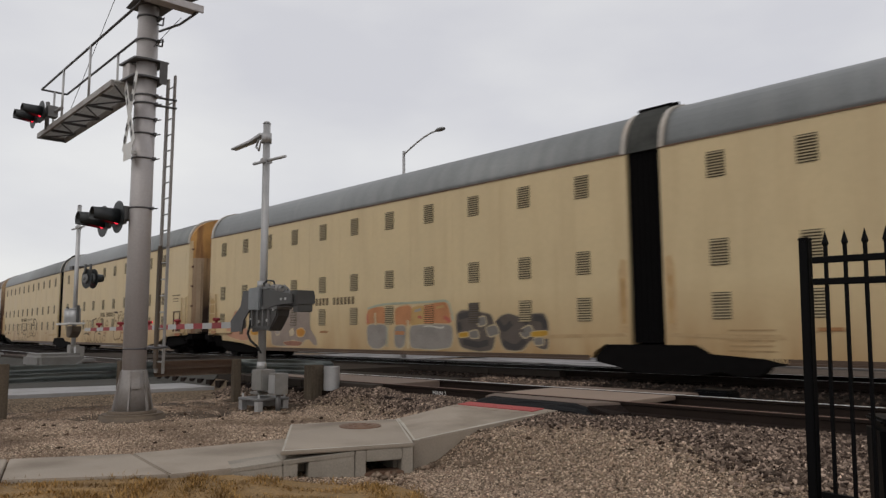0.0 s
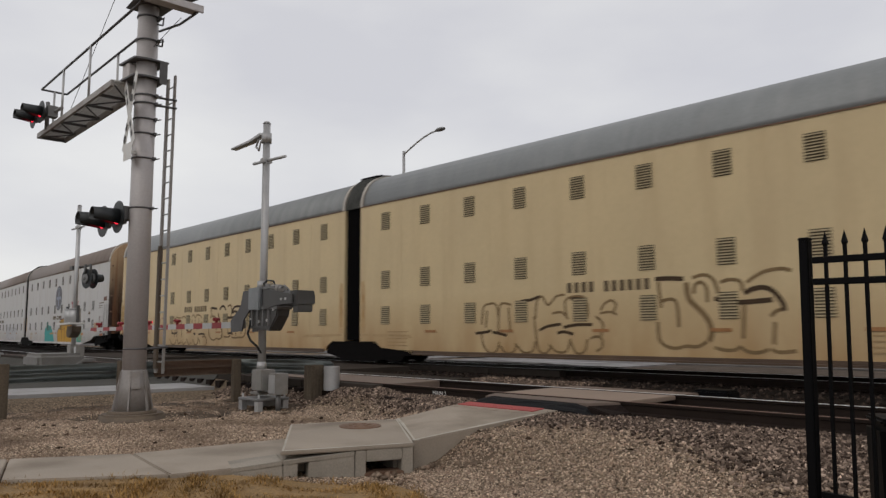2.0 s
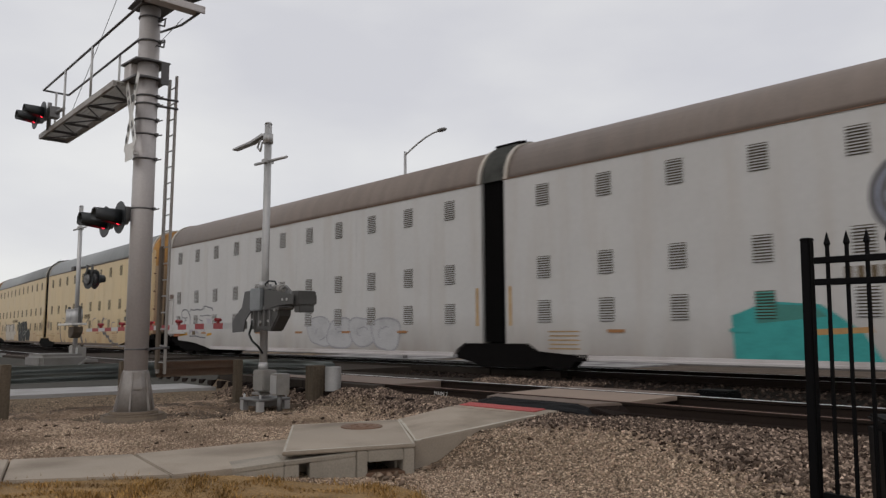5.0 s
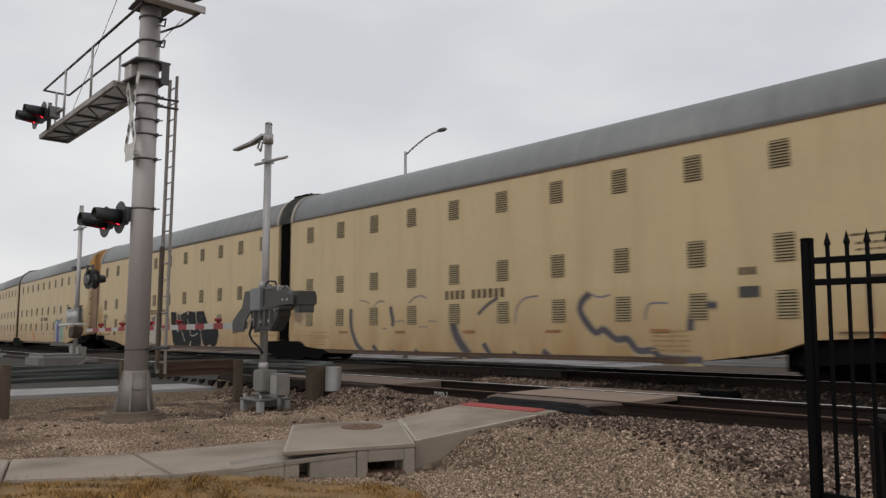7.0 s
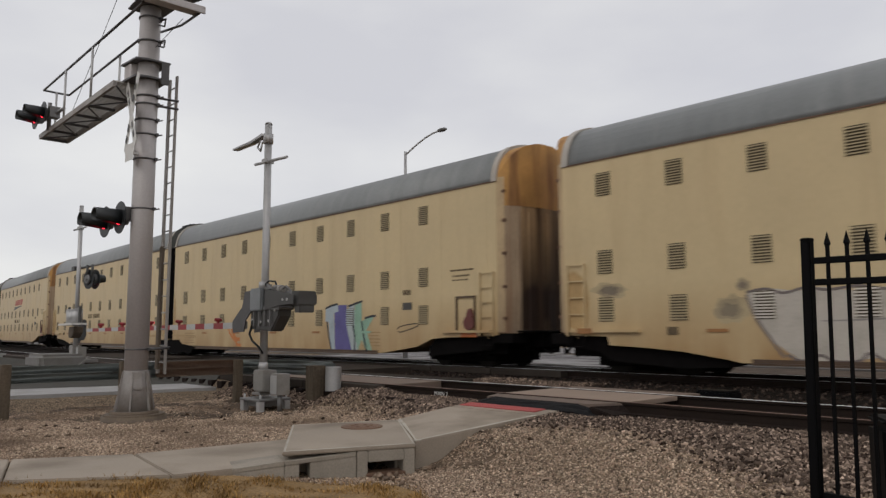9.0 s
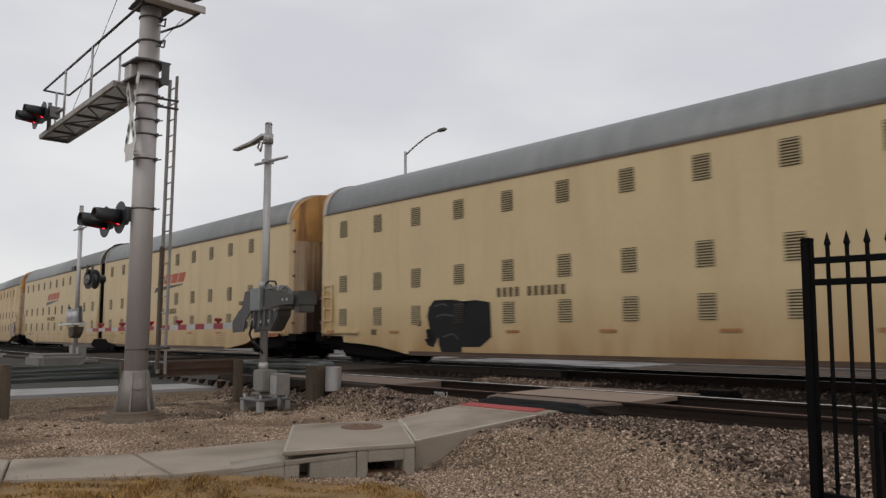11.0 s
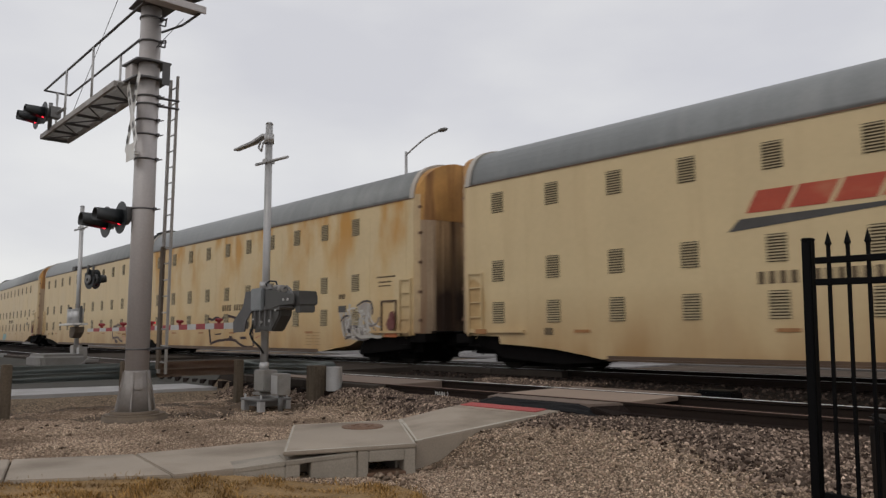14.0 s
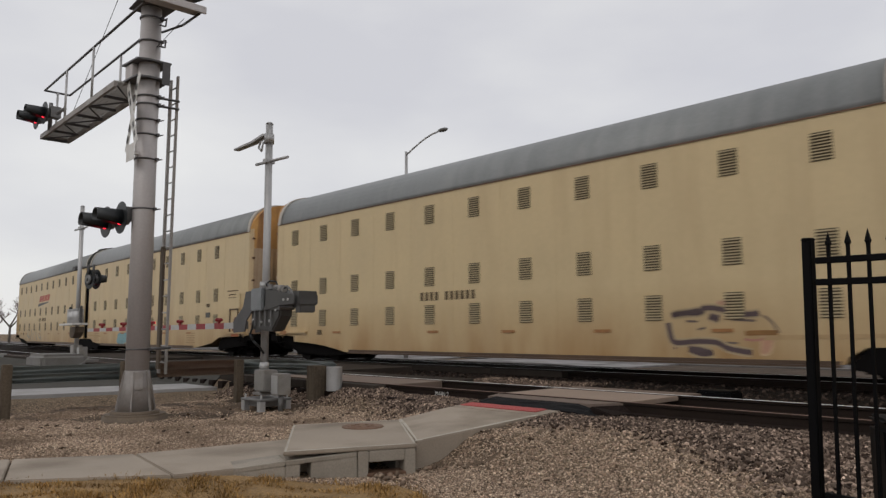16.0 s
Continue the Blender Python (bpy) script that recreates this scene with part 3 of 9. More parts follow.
def grass_patch():
    g = np.random.default_rng(5)
    q = np.stack([g.uniform(-10.5, -3.0, 120000), g.uniform(0.5, 5.6, 120000)], -1)
    edge = g.normal(0, 0.07, (len(q), 2))
    q = q[inside(GRASS, q[:, 0] + edge[:, 0], q[:, 1] + edge[:, 1])]
    q = q[q[:, 1] * 0.69 - q[:, 0] * 0.722 > 5.2]
    n = len(q)
    z = height(q[:, 0], q[:, 1])
    clump = 1 + 0.75 * np.sin(5.1 * q[:, 0] + 2.3 * np.sin(3.7 * q[:, 1])) * np.sin(6.3 * q[:, 1] + 1.9 * np.sin(4.4 * q[:, 0]))
    a, h, lean, w = g.uniform(0, 6.28, n), g.uniform(0.012, 0.06, n) * clump, g.uniform(0.02, 0.08, n), g.uniform(0.003, 0.006, n)
    dx, dy = np.cos(a), np.sin(a)
    base = np.stack([q[:, 0], q[:, 1], z - 0.005], -1)
    side = np.stack([-dy * w, dx * w, 0 * w], -1)
    mid = base + np.stack([dx * lean * 0.4, dy * lean * 0.4, h * 0.65], -1)
    tip = base + np.stack([dx * lean, dy * lean, h], -1)
    co = np.stack([base - side, base + side, mid + side * 0.8, mid - side * 0.8, tip], 1).reshape(-1, 3)
    k = np.arange(n)[:, None] * 5
    me = bpy.data.meshes.new("grass")
    faces = [tuple(f) for f in (k + [0, 1, 2, 3]).tolist()] + [tuple(f) for f in (k + [3, 2, 4]).tolist()]
    me.from_pydata(co.tolist(), [], faces)
    me.materials.append(M["grass"])
    tagged(new("grass", me), "dry straw-coloured winter grass beside the sidewalk", "grass", kind="stuff")
    bm = bmesh.new()
    vs = [bm.verts.new((x, y, float(height(x, y)) + 0.012)) for x, y in GRASS]
    f = bm.faces.new(vs)
    bmesh.ops.triangulate(bm, faces=[f])
    for _ in range(3):
        bmesh.ops.subdivide_edges(bm, edges=bm.edges[:], cuts=1, use_grid_fill=True)
    for v in bm.verts:
        v.co.z = float(height(v.co.x, v.co.y)) + 0.012
    part("lawn_soil", bm, M["soil"], None, "bare straw-covered soil under dry grass")


grass_patch()
soil = bpy.data.objects["lawn_soil"]
tagged(soil, "", "soil", kind="structure")


# ---------------------------------------------------------------- sidewalk, inlet, ramp
def sloped_block(name, top, depth, mat, parent=None, label="", edge=0.012):
    """A block with a sloping top given by its corner points, and upright sides."""
    bm = bmesh.new()
    a = [bm.verts.new(p) for p in top]
    b = [bm.verts.new((p[0], p[1], p[2] - depth)) for p in top]
    n = len(top)
    fs = [bm.faces.new(a), bm.faces.new(b[::-1])] + [bm.faces.new((a[i], b[i], b[(i + 1) % n], a[(i + 1) % n])) for i in range(n)]
    bmesh.ops.recalc_face_normals(bm, faces=fs)
    bevel(bm, edge, 2, 0.5)
    return part(name, bm, mat, parent, label)


def sidewalk():
    root = thing("sidewalk", "pale concrete sidewalk in jointed slabs", "sidewalk", kind="structure")
    for i in range(len(WALK_NEAR) - 1):
        (ax, ay), (bx, by), (cx, cy), (dx, dy) = WALK_NEAR[i], WALK_NEAR[i + 1], WALK_FAR[i + 1], WALK_FAR[i]
        def pull(p, q, t=0.006):
            return (p[0] + (q[0] - p[0]) * t, p[1] + (q[1] - p[1]) * t, -0.465)
        sloped_block("slab", [pull((ax, ay), (bx, by)), pull((bx, by), (ax, ay)), pull((cx, cy), (dx, dy)), pull((dx, dy), (cx, cy))], 0.4, M["concrete"], root)


sidewalk()


def storm_inlet():
    root = thing("storm_inlet", "concrete storm drain inlet with a slab top and iron lid", "storm drain")
    z = -0.30
    (ax, ay), (bx, by), (cx, cy), (dx, dy) = SLAB
    sloped_block("top_slab", [(ax, ay, z), (bx, by, z), (cx, cy, z), (dx, dy, z)], 0.045, M["concrete"], root, "pale concrete slab")
    rim = [Vector((x, y, z + 0.002)) for x, y in SLAB]
    mid = sum(rim, Vector()) / 4
    for k, wide in ((0, 0.04), (1, 0.035), (3, 0.035), (2, 0.03)):
        a, b = rim[k], rim[(k + 1) % 4]
        sloped_block("trowelled_edge", [a.lerp(mid, 0.012), b.lerp(mid, 0.012), b.lerp(mid, 0.012 + wide), a.lerp(mid, 0.012 + wide)], 0.012, M["concrete_edge"], root, "paler trowelled edge" if k == 0 else "", 0.002)
    u = Vector((bx - ax, by - ay, 0)).normalized()
    w = Vector((-u.y, u.x, 0))
    if w.x > 0:
        w = -w
    o = Vector((ax, ay, 0))
    def at(s, t, h):
        return o + u * s + w * t + Vector((0, 0, h))
    m = Matrix((( u.x, w.x, 0, 0), (u.y, w.y, 0, 0), (0, 0, 1, 0), (0, 0, 0, 1)))
    def wall(name, s0, s1, t0, t1, z0, z1, mat, label=""):
        bm = bmesh.new()
        c = at((s0 + s1) / 2, (t0 + t1) / 2, (z0 + z1) / 2)
        box(bm, (s1 - s0, t1 - t0, z1 - z0), c, m)
        bevel(bm, 0.01)
        part(name, bm, mat, root, label)
    # front wall round the throat
    # tapered kerb from the walk up to the inlet, with a washed-out gap under its lip
    crest = [Vector((-7.52, 4.0, -0.467)), Vector((-7.19, 4.45, -0.40)), at(0.836, 0.0, z - 0.05)]
    def along(f):
        return crest[0].lerp(crest[1], f * 2) if f < 0.5 else crest[1].lerp(crest[2], f * 2 - 1)
    def block(name, f0, f1, drop, deep, back, mat, label=""):
        a, b = along(f0), along(f1)
        low = Vector((0, 0, -drop))
        return sloped_block(name, [a + low, b + low, b + low + w * back, a + low + w * back], deep, mat, root, label, 0.008)
    block("kerb_lip", 0.5, 1.0, 0.0, 0.05, 0.5, M["concrete_wall"], "tapered kerb lip")
    block("kerb_lip", 0.0, 0.498, 0.0, 0.05, 0.5, M["concrete_wall"])
    block("kerb_edge", 0.5, 1.0, -0.002, 0.012, 0.03, M["concrete_edge"], "pale trowelled kerb edge")
    block("kerb_edge", 0.02, 0.498, -0.002, 0.012, 0.03, M["concrete_edge"])
    block("kerb_face", 0.675, 1.0, 0.052, 0.42, 0.25, M["concrete_wall"])
    block("kerb_face", 0.5, 0.6, 0.052, 0.4, 0.25, M["concrete_wall"])
    block("kerb_face", 0.0, 0.498, 0.052, 0.4, 0.25, M["concrete_wall"])
    wall("front_wall", 0.843, 0.97, -0.004, 0.2, -0.85, z - 0.047, M["concrete_wall"])
    wall("front_wall", 1.40, 1.54, -0.004, 0.2, -0.85, z - 0.047, M["concrete_wall"])
    wall("lintel", 0.97, 1.40, -0.004, 0.2, -0.475, z - 0.047, M["concrete_wall"])
    wall("throat_sill", 0.95, 1.42, -0.02, 0.22, -0.85, -0.595, M["rust_lid"], "rust-red sill of the drain mouth")
    wall("back_wall", 0.78, 1.5, 1.85, 2.05, -0.85, z - 0.047, M["concrete_wall"])
    e = Vector((dx - ax, dy - ay, 0)).normalized()
    foot = [o + e * 0.5 + u * 0.1, o + e * 0.5 + u * 0.28, o + e * 2.2 + u * 0.28, o + e * 2.2 + u * 0.1]
    sloped_block("side_wall", [(q.x, q.y, z - 0.047) for q in foot], 0.46, M["concrete_wall"], root)
    wall("side_wall", 1.36, 1.54, 0.2, 1.9, -0.85, z - 0.047, M["concrete_wall"])
    bm = bmesh.new()
    rod(bm, (0, 0, -0.02), (0, 0, 0.012), 0.29, 0.285, 40)
    rod(bm, (0, 0, 0.01), (0, 0, 0.016), 0.22, 0.22, 40)
    for k in range(6):
        rod(bm, (0.13 * math.cos(k * 1.047), 0.13 * math.sin(k * 1.047), 0.014), (0.13 * math.cos(k * 1.047), 0.13 * math.sin(k * 1.047), 0.024), 0.03, 0.03, 8)
    part("lid", bm, M["rust_lid"], root, "round rusted iron manhole lid", Matrix.Translation((-8.3, 6.35, z + 0.004)))


storm_inlet()


def ramp():
    root = thing("ramp", "concrete curb ramp with a red tactile strip", "ramp")
    a, b, c, d = (-6.78, 5.98, -0.3), (-6.62, 8.14, -0.155), (-8.4, 8.14, -0.155), (-8.62, 7.27, -0.297)
    e, f = (-6.6, 8.58, -0.125), (-8.38, 8.58, -0.125)
    sloped_block("ramp_slab", [a, b, c, d], 0.55, M["concrete"], root)
    sloped_block("landing", [(b[0], b[1] + 0.012, b[2]), e, f, (c[0], c[1] + 0.012, c[2])], 0.5, M["concrete"], root)
    up = Vector((0, 0, 0.002))
    for p, q, r, t in ((a, b, d, c), (b, a, c, d), (a, d, b, c)):
        p, q, r, t = [Vector(v) + up for v in (p, q, r, t)]
        sloped_block("trowelled_edge", [p.lerp(r, 0.008), q.lerp(t, 0.008), q.lerp(t, 0.05), p.lerp(r, 0.05)], 0.012, M["concrete_edge"], root, "", 0.002)
    n = 6
    for k in range(n):
        x0, x1 = -8.33 + k * (1.5 / n), -8.33 + (k + 1) * (1.5 / n) - 0.004
        bm = bmesh.new()
        box(bm, (x1 - x0, 0.26, 0.012), ((x0 + x1) / 2, 8.42, -0.132 + 0.004), Matrix.Rotation(radians(3.9), 4, "X"))
        for i in range(4):
            for j in range(4):
                yy = 8.33 + j * 0.056
                rod(bm, (x0 + 0.03 + i * 0.06, yy, -0.136 + (yy - 8.39) * 0.068), (x0 + 0.03 + i * 0.06, yy, -0.118 + (yy - 8.39) * 0.068), 0.014, 0.009, 5)
        part("tactile_tile", bm, M["red_pad"], root, "red tactile tile with raised domes" if k == 0 else "")


ramp()


def asphalt_apron():
    bm = bmesh.new()
    rows = [(8.6, -0.13), (8.66, -0.105), (8.72, -0.08), (8.78, -0.058), (8.83, -0.044), (8.88, -0.036)]
    vs = []
    g = random.Random(3)
    for y, z in rows:
        row = []
        for k in range(9):
            x = -8.4 + k * ((2.35 if y < 8.7 else 2.14) / 8)
            row.append(bm.verts.new((x + g.uniform(-0.05, 0.05), y + (g.uniform(-0.012, 0.012) if y < 8.8 else 0), z + g.uniform(-0.008, 0.008) - (0.06 if k in (0, 8) else 0))))
        vs.append(row)
    for i in range(len(rows) - 1):
        for k in range(8):
            bm.faces.new((vs[i][k], vs[i][k + 1], vs[i + 1][k + 1], vs[i + 1][k]))
    ext = bmesh.ops.extrude_face_region(bm, geom=bm.faces[:])
    for v in [v for v in ext["geom"] if isinstance(v, bmesh.types.BMVert)]:
        v.co.z -= 0.16
        v.co.x += 0.12 if v.co.x > -6.4 else (-0.1 if v.co.x < -8.3 else 0)
    bmesh.ops.recalc_face_normals(bm, faces=bm.faces[:])
    for f in bm.faces:
        f.smooth = False
    tagged(part("asphalt_apron", bm, M["asphalt"], None, "black asphalt apron between ramp and track"), "", "asphalt", kind="structure")


asphalt_apron()


# ---------------------------------------------------------------- road
def road():
    root = thing("road", "pale concrete road crossing the railway tracks", "road", kind="structure")
    def strip(name, x0, x1, y0, y1, lift, mat, label="", skew0=0.0, skew1=0.0):
        bm = bmesh.new()
        ys = np.arange(y0, y1 + 0.01, (y1 - y0) / max(2, round((y1 - y0) / 0.4)))
        prev = None
        for y in ys:
            rz = -0.33 + 0.28 * float(smooth(8.58, 8.86, y))
            rz = rz + (-0.45 - rz) * float(smooth(18.6, 26, y)) + lift
            xa, xb = x0 + skew0 * (y - 8), x1 + skew1 * (y - 8)
            cur = [bm.verts.new((xa, y, rz)), bm.verts.new((xb, y, rz)), bm.verts.new((xb, y, rz - 0.3)), bm.verts.new((xa, y, rz - 0.3))]
            if prev:
                for i in range(4):
                    bm.faces.new((prev[i], prev[(i + 1) % 4], cur[(i + 1) % 4], cur[i]))
            else:
                bm.faces.new(cur[::-1])
            prev = cur
        bm.faces.new(prev)
        bmesh.ops.recalc_face_normals(bm, faces=bm.faces[:])
        return part(name, bm, mat, root, label)
    strip("shoulder", -19.1, -17.2, -12, 8.6, 0.012, M["kerb_pale"], "pale concrete road shoulder", 0.3, 0.22)
    for x0, x1 in ((-27.6, -16.6), (-40.0, -30.2)):
        near = x0 > -30
        strip("carriageway", x0, -19.12 if near else x1, -12, 8.35, 0, M["dark_road"], "", 0.0, 0.3 if near else 0.0)
        strip("carriageway", x0, -17.4 if near else x1, 8.36, 8.84, 0, M["dark_road"])
        strip("carriageway", x0, x1, 19.0, 60, 0, M["road_far"])
        strip("crossing_fill", x0, x1, 11.58, 14.5, 0.03, M["road_panel"])
    for x0, x1 in ((-40.6, -40.03),):
        strip("kerb", x0, x1, -30, 9.4, 0.13, M["kerb_pale"])
    strip("median", -30.17, -27.63, -30, 9.4, 0.14, M["concrete_old"], "raised concrete median")


road()


# ---------------------------------------------------------------- tracks
def sweep(bm, prof, yc):
    """A profile drawn out along the line of the track."""
    xs = [260, -16.7] + [-16.7 - 4 * k for k in range(1, 42)] + [-260, -420]
    prev = None
    n = len(prof)
    for x in xs:
        cur = [bm.verts.new((x, yc + bend(x) + a, b)) for a, b in prof]
        if prev:
            for i in range(n):
                bm.faces.new((prev[i], prev[(i + 1) % n], cur[(i + 1) % n], cur[i]))
        else:
            bm.faces.new(cur)
        prev = cur
    bm.faces.new(prev[::-1])
    bmesh.ops.recalc_face_normals(bm, faces=bm.faces[:])


def track(name, yc, label):
    root = thing(name, label, "railway track", kind="structure")
    prof = [(-0.07, -0.17), (0.07, -0.17), (0.07, -0.158), (0.012, -0.14), (0.009, -0.045), (0.036, -0.035), (0.036, -0.006), (0.028, -0.001), (-0.028, -0.001),
            (-0.036, -0.006), (-0.036, -0.035), (-0.009, -0.045), (-0.012, -0.14), (-0.07, -0.158)]
    for s in (-1, 1):
        bm = bmesh.new()
        sweep(bm, prof, yc + s * HALF_GAUGE)
        r = part("rail", bm, M["rail"], root)
        bm = bmesh.new()
        sweep(bm, [(-0.028, -0.001), (0.028, -0.001), (0.028, 0.003), (-0.028, 0.003)], yc + s * HALF_GAUGE)
        dull = yc < 13 and s < 0
        part("running_surface", bm, M["rail_dull"] if dull else M["rail_top"], r, "rust-dulled rail head" if dull else "polished steel rail head")
    bm = bmesh.new()
    box(bm, (0.23, 2.6, 0.18))
    bevel(bm, 0.012, 1)
    me = finish("tie", bm, M["tie"])
    g = random.Random(int(yc))
    x = 3.0
    while x > -52:
        if not (yc < 13 and (-8.3 < x < -5.8)):
            part("tie", me, None, root, "", pose(x, yc + bend(x) + g.uniform(-0.03, 0.03), -0.262 + g.uniform(-0.006, 0.006), 0, 0, g.uniform(-1, 1)))
        x -= 0.5
    bm = bmesh.new()
    box(bm, (0.2, 0.36, 0.02))
    for s in (-0.12, 0.12):
        rod(bm, (0.05, s, 0), (0.05, s, 0.03), 0.014, 0.014, 6)
        rod(bm, (-0.05, s, 0), (-0.05, s, 0.03), 0.014, 0.014, 6)
    plate = finish("tie_plate", bm, M["rail"])
    x = 3.0
    while x > -16:
        for s in (-1, 1):
            part("tie_plate", plate, None, root, "", pose(x, yc + s * HALF_GAUGE, -0.178))
        x -= 0.5
    return root


near_track = track("track_near", TRACK_NEAR, "railway track with rusty rails on dark timber ties")
far_track = track("track_far", TRACK_FAR, "railway track that carries the train over dark ties")


def crossing_panels(name, label, spans, length, mat, front=1.62):
    root = thing(name, label, "level crossing", kind="structure")
    for yc, xs in spans:
        for y0, y1 in ((yc - front, yc - HALF_GAUGE - 0.06), (yc - HALF_GAUGE + 0.075, yc + HALF_GAUGE - 0.075), (yc + HALF_GAUGE + 0.06, yc + 1.62)):
            for x in xs:
                b = bmesh.new()
                box(b, (length - 0.02, y1 - y0, 0.16))
                bevel(b, 0.01, 1)
                pale = yc < 13 and y0 > yc - 1 and y1 < yc + 1 and x > -16
                part("panel", b, M["panel"] if pale else mat, root, "", pose(x - length / 2, (y0 + y1) / 2 + bend(x - length / 2), -0.088))


def foot_crossing():
    root = thing("foot_crossing", "concrete panels of the footpath crossing between rails", "level crossing", kind="structure")
    x0, x1 = -8.3, -5.9
    a, b = TRACK_NEAR - HALF_GAUGE - 0.06, TRACK_NEAR + HALF_GAUGE + 0.06
    sloped_block("panel", [(x0, 8.87, -0.036), (-6.3, 8.87, -0.036), (x1 - 0.02, a, -0.008), (x0, a, -0.008)], 0.16, M["panel"], root, "brown worn field panel")
    sloped_block("panel", [(x0, a + 0.135, -0.006), (x1, a + 0.135, -0.006), (x1, b - 0.135, -0.006), (x0, b - 0.135, -0.006)], 0.07, M["panel_pale"], root, "paler gauge panel")
    sloped_block("panel", [(x0, b, -0.006), (x1, b, -0.006), (x1, 11.36, -0.012), (x0, 11.36, -0.012)], 0.16, M["panel"], root)
    sloped_block("side_timber", [(-6.28, 8.82, -0.06), (x1 + 0.06, 8.76, -0.15), (x1 + 0.16, a - 0.02, -0.15), (x1 - 0.01, a - 0.02, -0.03)], 0.2, M["tie"], root, "dark brown timber along the panel edge")


foot_crossing()
crossing_panels("road_crossing", "worn concrete panels of the road crossing between rails",
                [(TRACK_NEAR, [-11.2 - 2.44 * k for k in range(12)]), (TRACK_FAR, [-11.6 - 2.44 * k for k in range(12)])], 2.44, M["road_panel"], 1.1)


def rail_lettering():
    lettering("MAIN 2", 0.108, M["sign_white"], "lettering", near_track, Matrix.Translation((-9.7, TRACK_NEAR - HALF_GAUGE - 0.016, -0.135)) @ Matrix.Rotation(radians(90), 4, "X"), "white lettering painted on the rail web")


rail_lettering()


def track_box():
    # added block, standing for the dark gap at the panel's end
    root = thing("track_box", "low black block added for the dark gap beside the foot crossing", "track box", pose(-5.93, 12.02, -0.2, 0, 0, 0))
    bm = bmesh.new()
    box(bm, (0.62, 0.42, 0.19), (0, 0, 0.095))
    bevel(bm, 0.02, 2)
    part("case", bm, M["fence"], root)
    bm = bmesh.new()
    box(bm, (0.56, 0.36, 0.02), (0, 0, 0.198))
    bevel(bm, 0.006, 1)
    part("lid", bm, M["fence"], root)


track_box()


# ---------------------------------------------------------------- signal gear
YARD = -0.48
M["ladder"] = material("stained_ladder_steel", (0.31, 0.285, 0.26), 0.55, 0.3, scale=1.5, vary=0.2, fine=25, stain=(0.14, 0.09, 0.065), stain_amount=0.6, stain_scale=2, stain_stretch=(1, 1, 0.3))


M["grey_cover"] = material("blue_grey_cast_cover", (0.22, 0.23, 0.235), 0.5, 0.25, scale=3, vary=0.2, bump=0.08)


def curve_rod(bm, pts, r, seg=8):
    for a, b in zip(pts, pts[1:]):
        rod(bm, a, b, r, r, seg)


def flasher(parent, at, size=1.0, name="flasher", lit=True):
    """One crossing lamp: background disc, long hood, glowing lens, housing; it faces local -Y."""
    at = at @ Matrix.Diagonal((size, size, size, 1))
    bm = bmesh.new()
    rod(bm, (0, 0, 0), (0, 0.012, 0), 0.29, 0.29, 36)
    body = part(name, bm, M["signal_black"], parent, "round black lamp background with a long hood", at)
    bm = bmesh.new()
    seg = 20
    rows = []
    for y, r in ((0.0, 0.15), (-0.2, 0.146), (-0.44, 0.14)):
        ring = []
        for k in range(seg + 1):
            cut = 1.0 if y < -0.3 else (0.8 if y < -0.1 else 0.5)
            a = radians(270) + cut + (2 * math.pi - 2 * cut) * k / seg
            ring.append((math.cos(a) * r, y, math.sin(a) * r))
        rows.append(ring)
    for i in range(2):
        for k in range(seg):
            q = [rows[i][k], rows[i][k + 1], rows[i + 1][k + 1], rows[i + 1][k]]
            bm.faces.new([bm.verts.new(p) for p in q])
    bmesh.ops.remove_doubles(bm, verts=bm.verts[:], dist=0.001)
    bmesh.ops.solidify(bm, geom=bm.faces[:], thickness=0.008)
    for f in bm.faces:
        f.smooth = True
    part("hood", bm, M["signal_black"], body)
    bm = bmesh.new()
    bmesh.ops.create_uvsphere(bm, u_segments=20, v_segments=10, radius=0.135, matrix=Matrix.Diagonal((1, 0.3, 1, 1)))
    for f in bm.faces:
        f.smooth = True
    part("lens", bm, M["red_lens"] if lit else M["dim_lens"], body, "glowing red lens", Matrix.Translation((0, -0.01, 0)))
    bm = bmesh.new()
    rod(bm, (0, 0.012, 0), (0, 0.14, 0), 0.16, 0.12, 20)
    rod(bm, (0, 0.1, 0), (0, 0.2, 0), 0.045, 0.045, 10)
    part("housing", bm, M["grey_box"], body, "grey lamp housing")
    return body


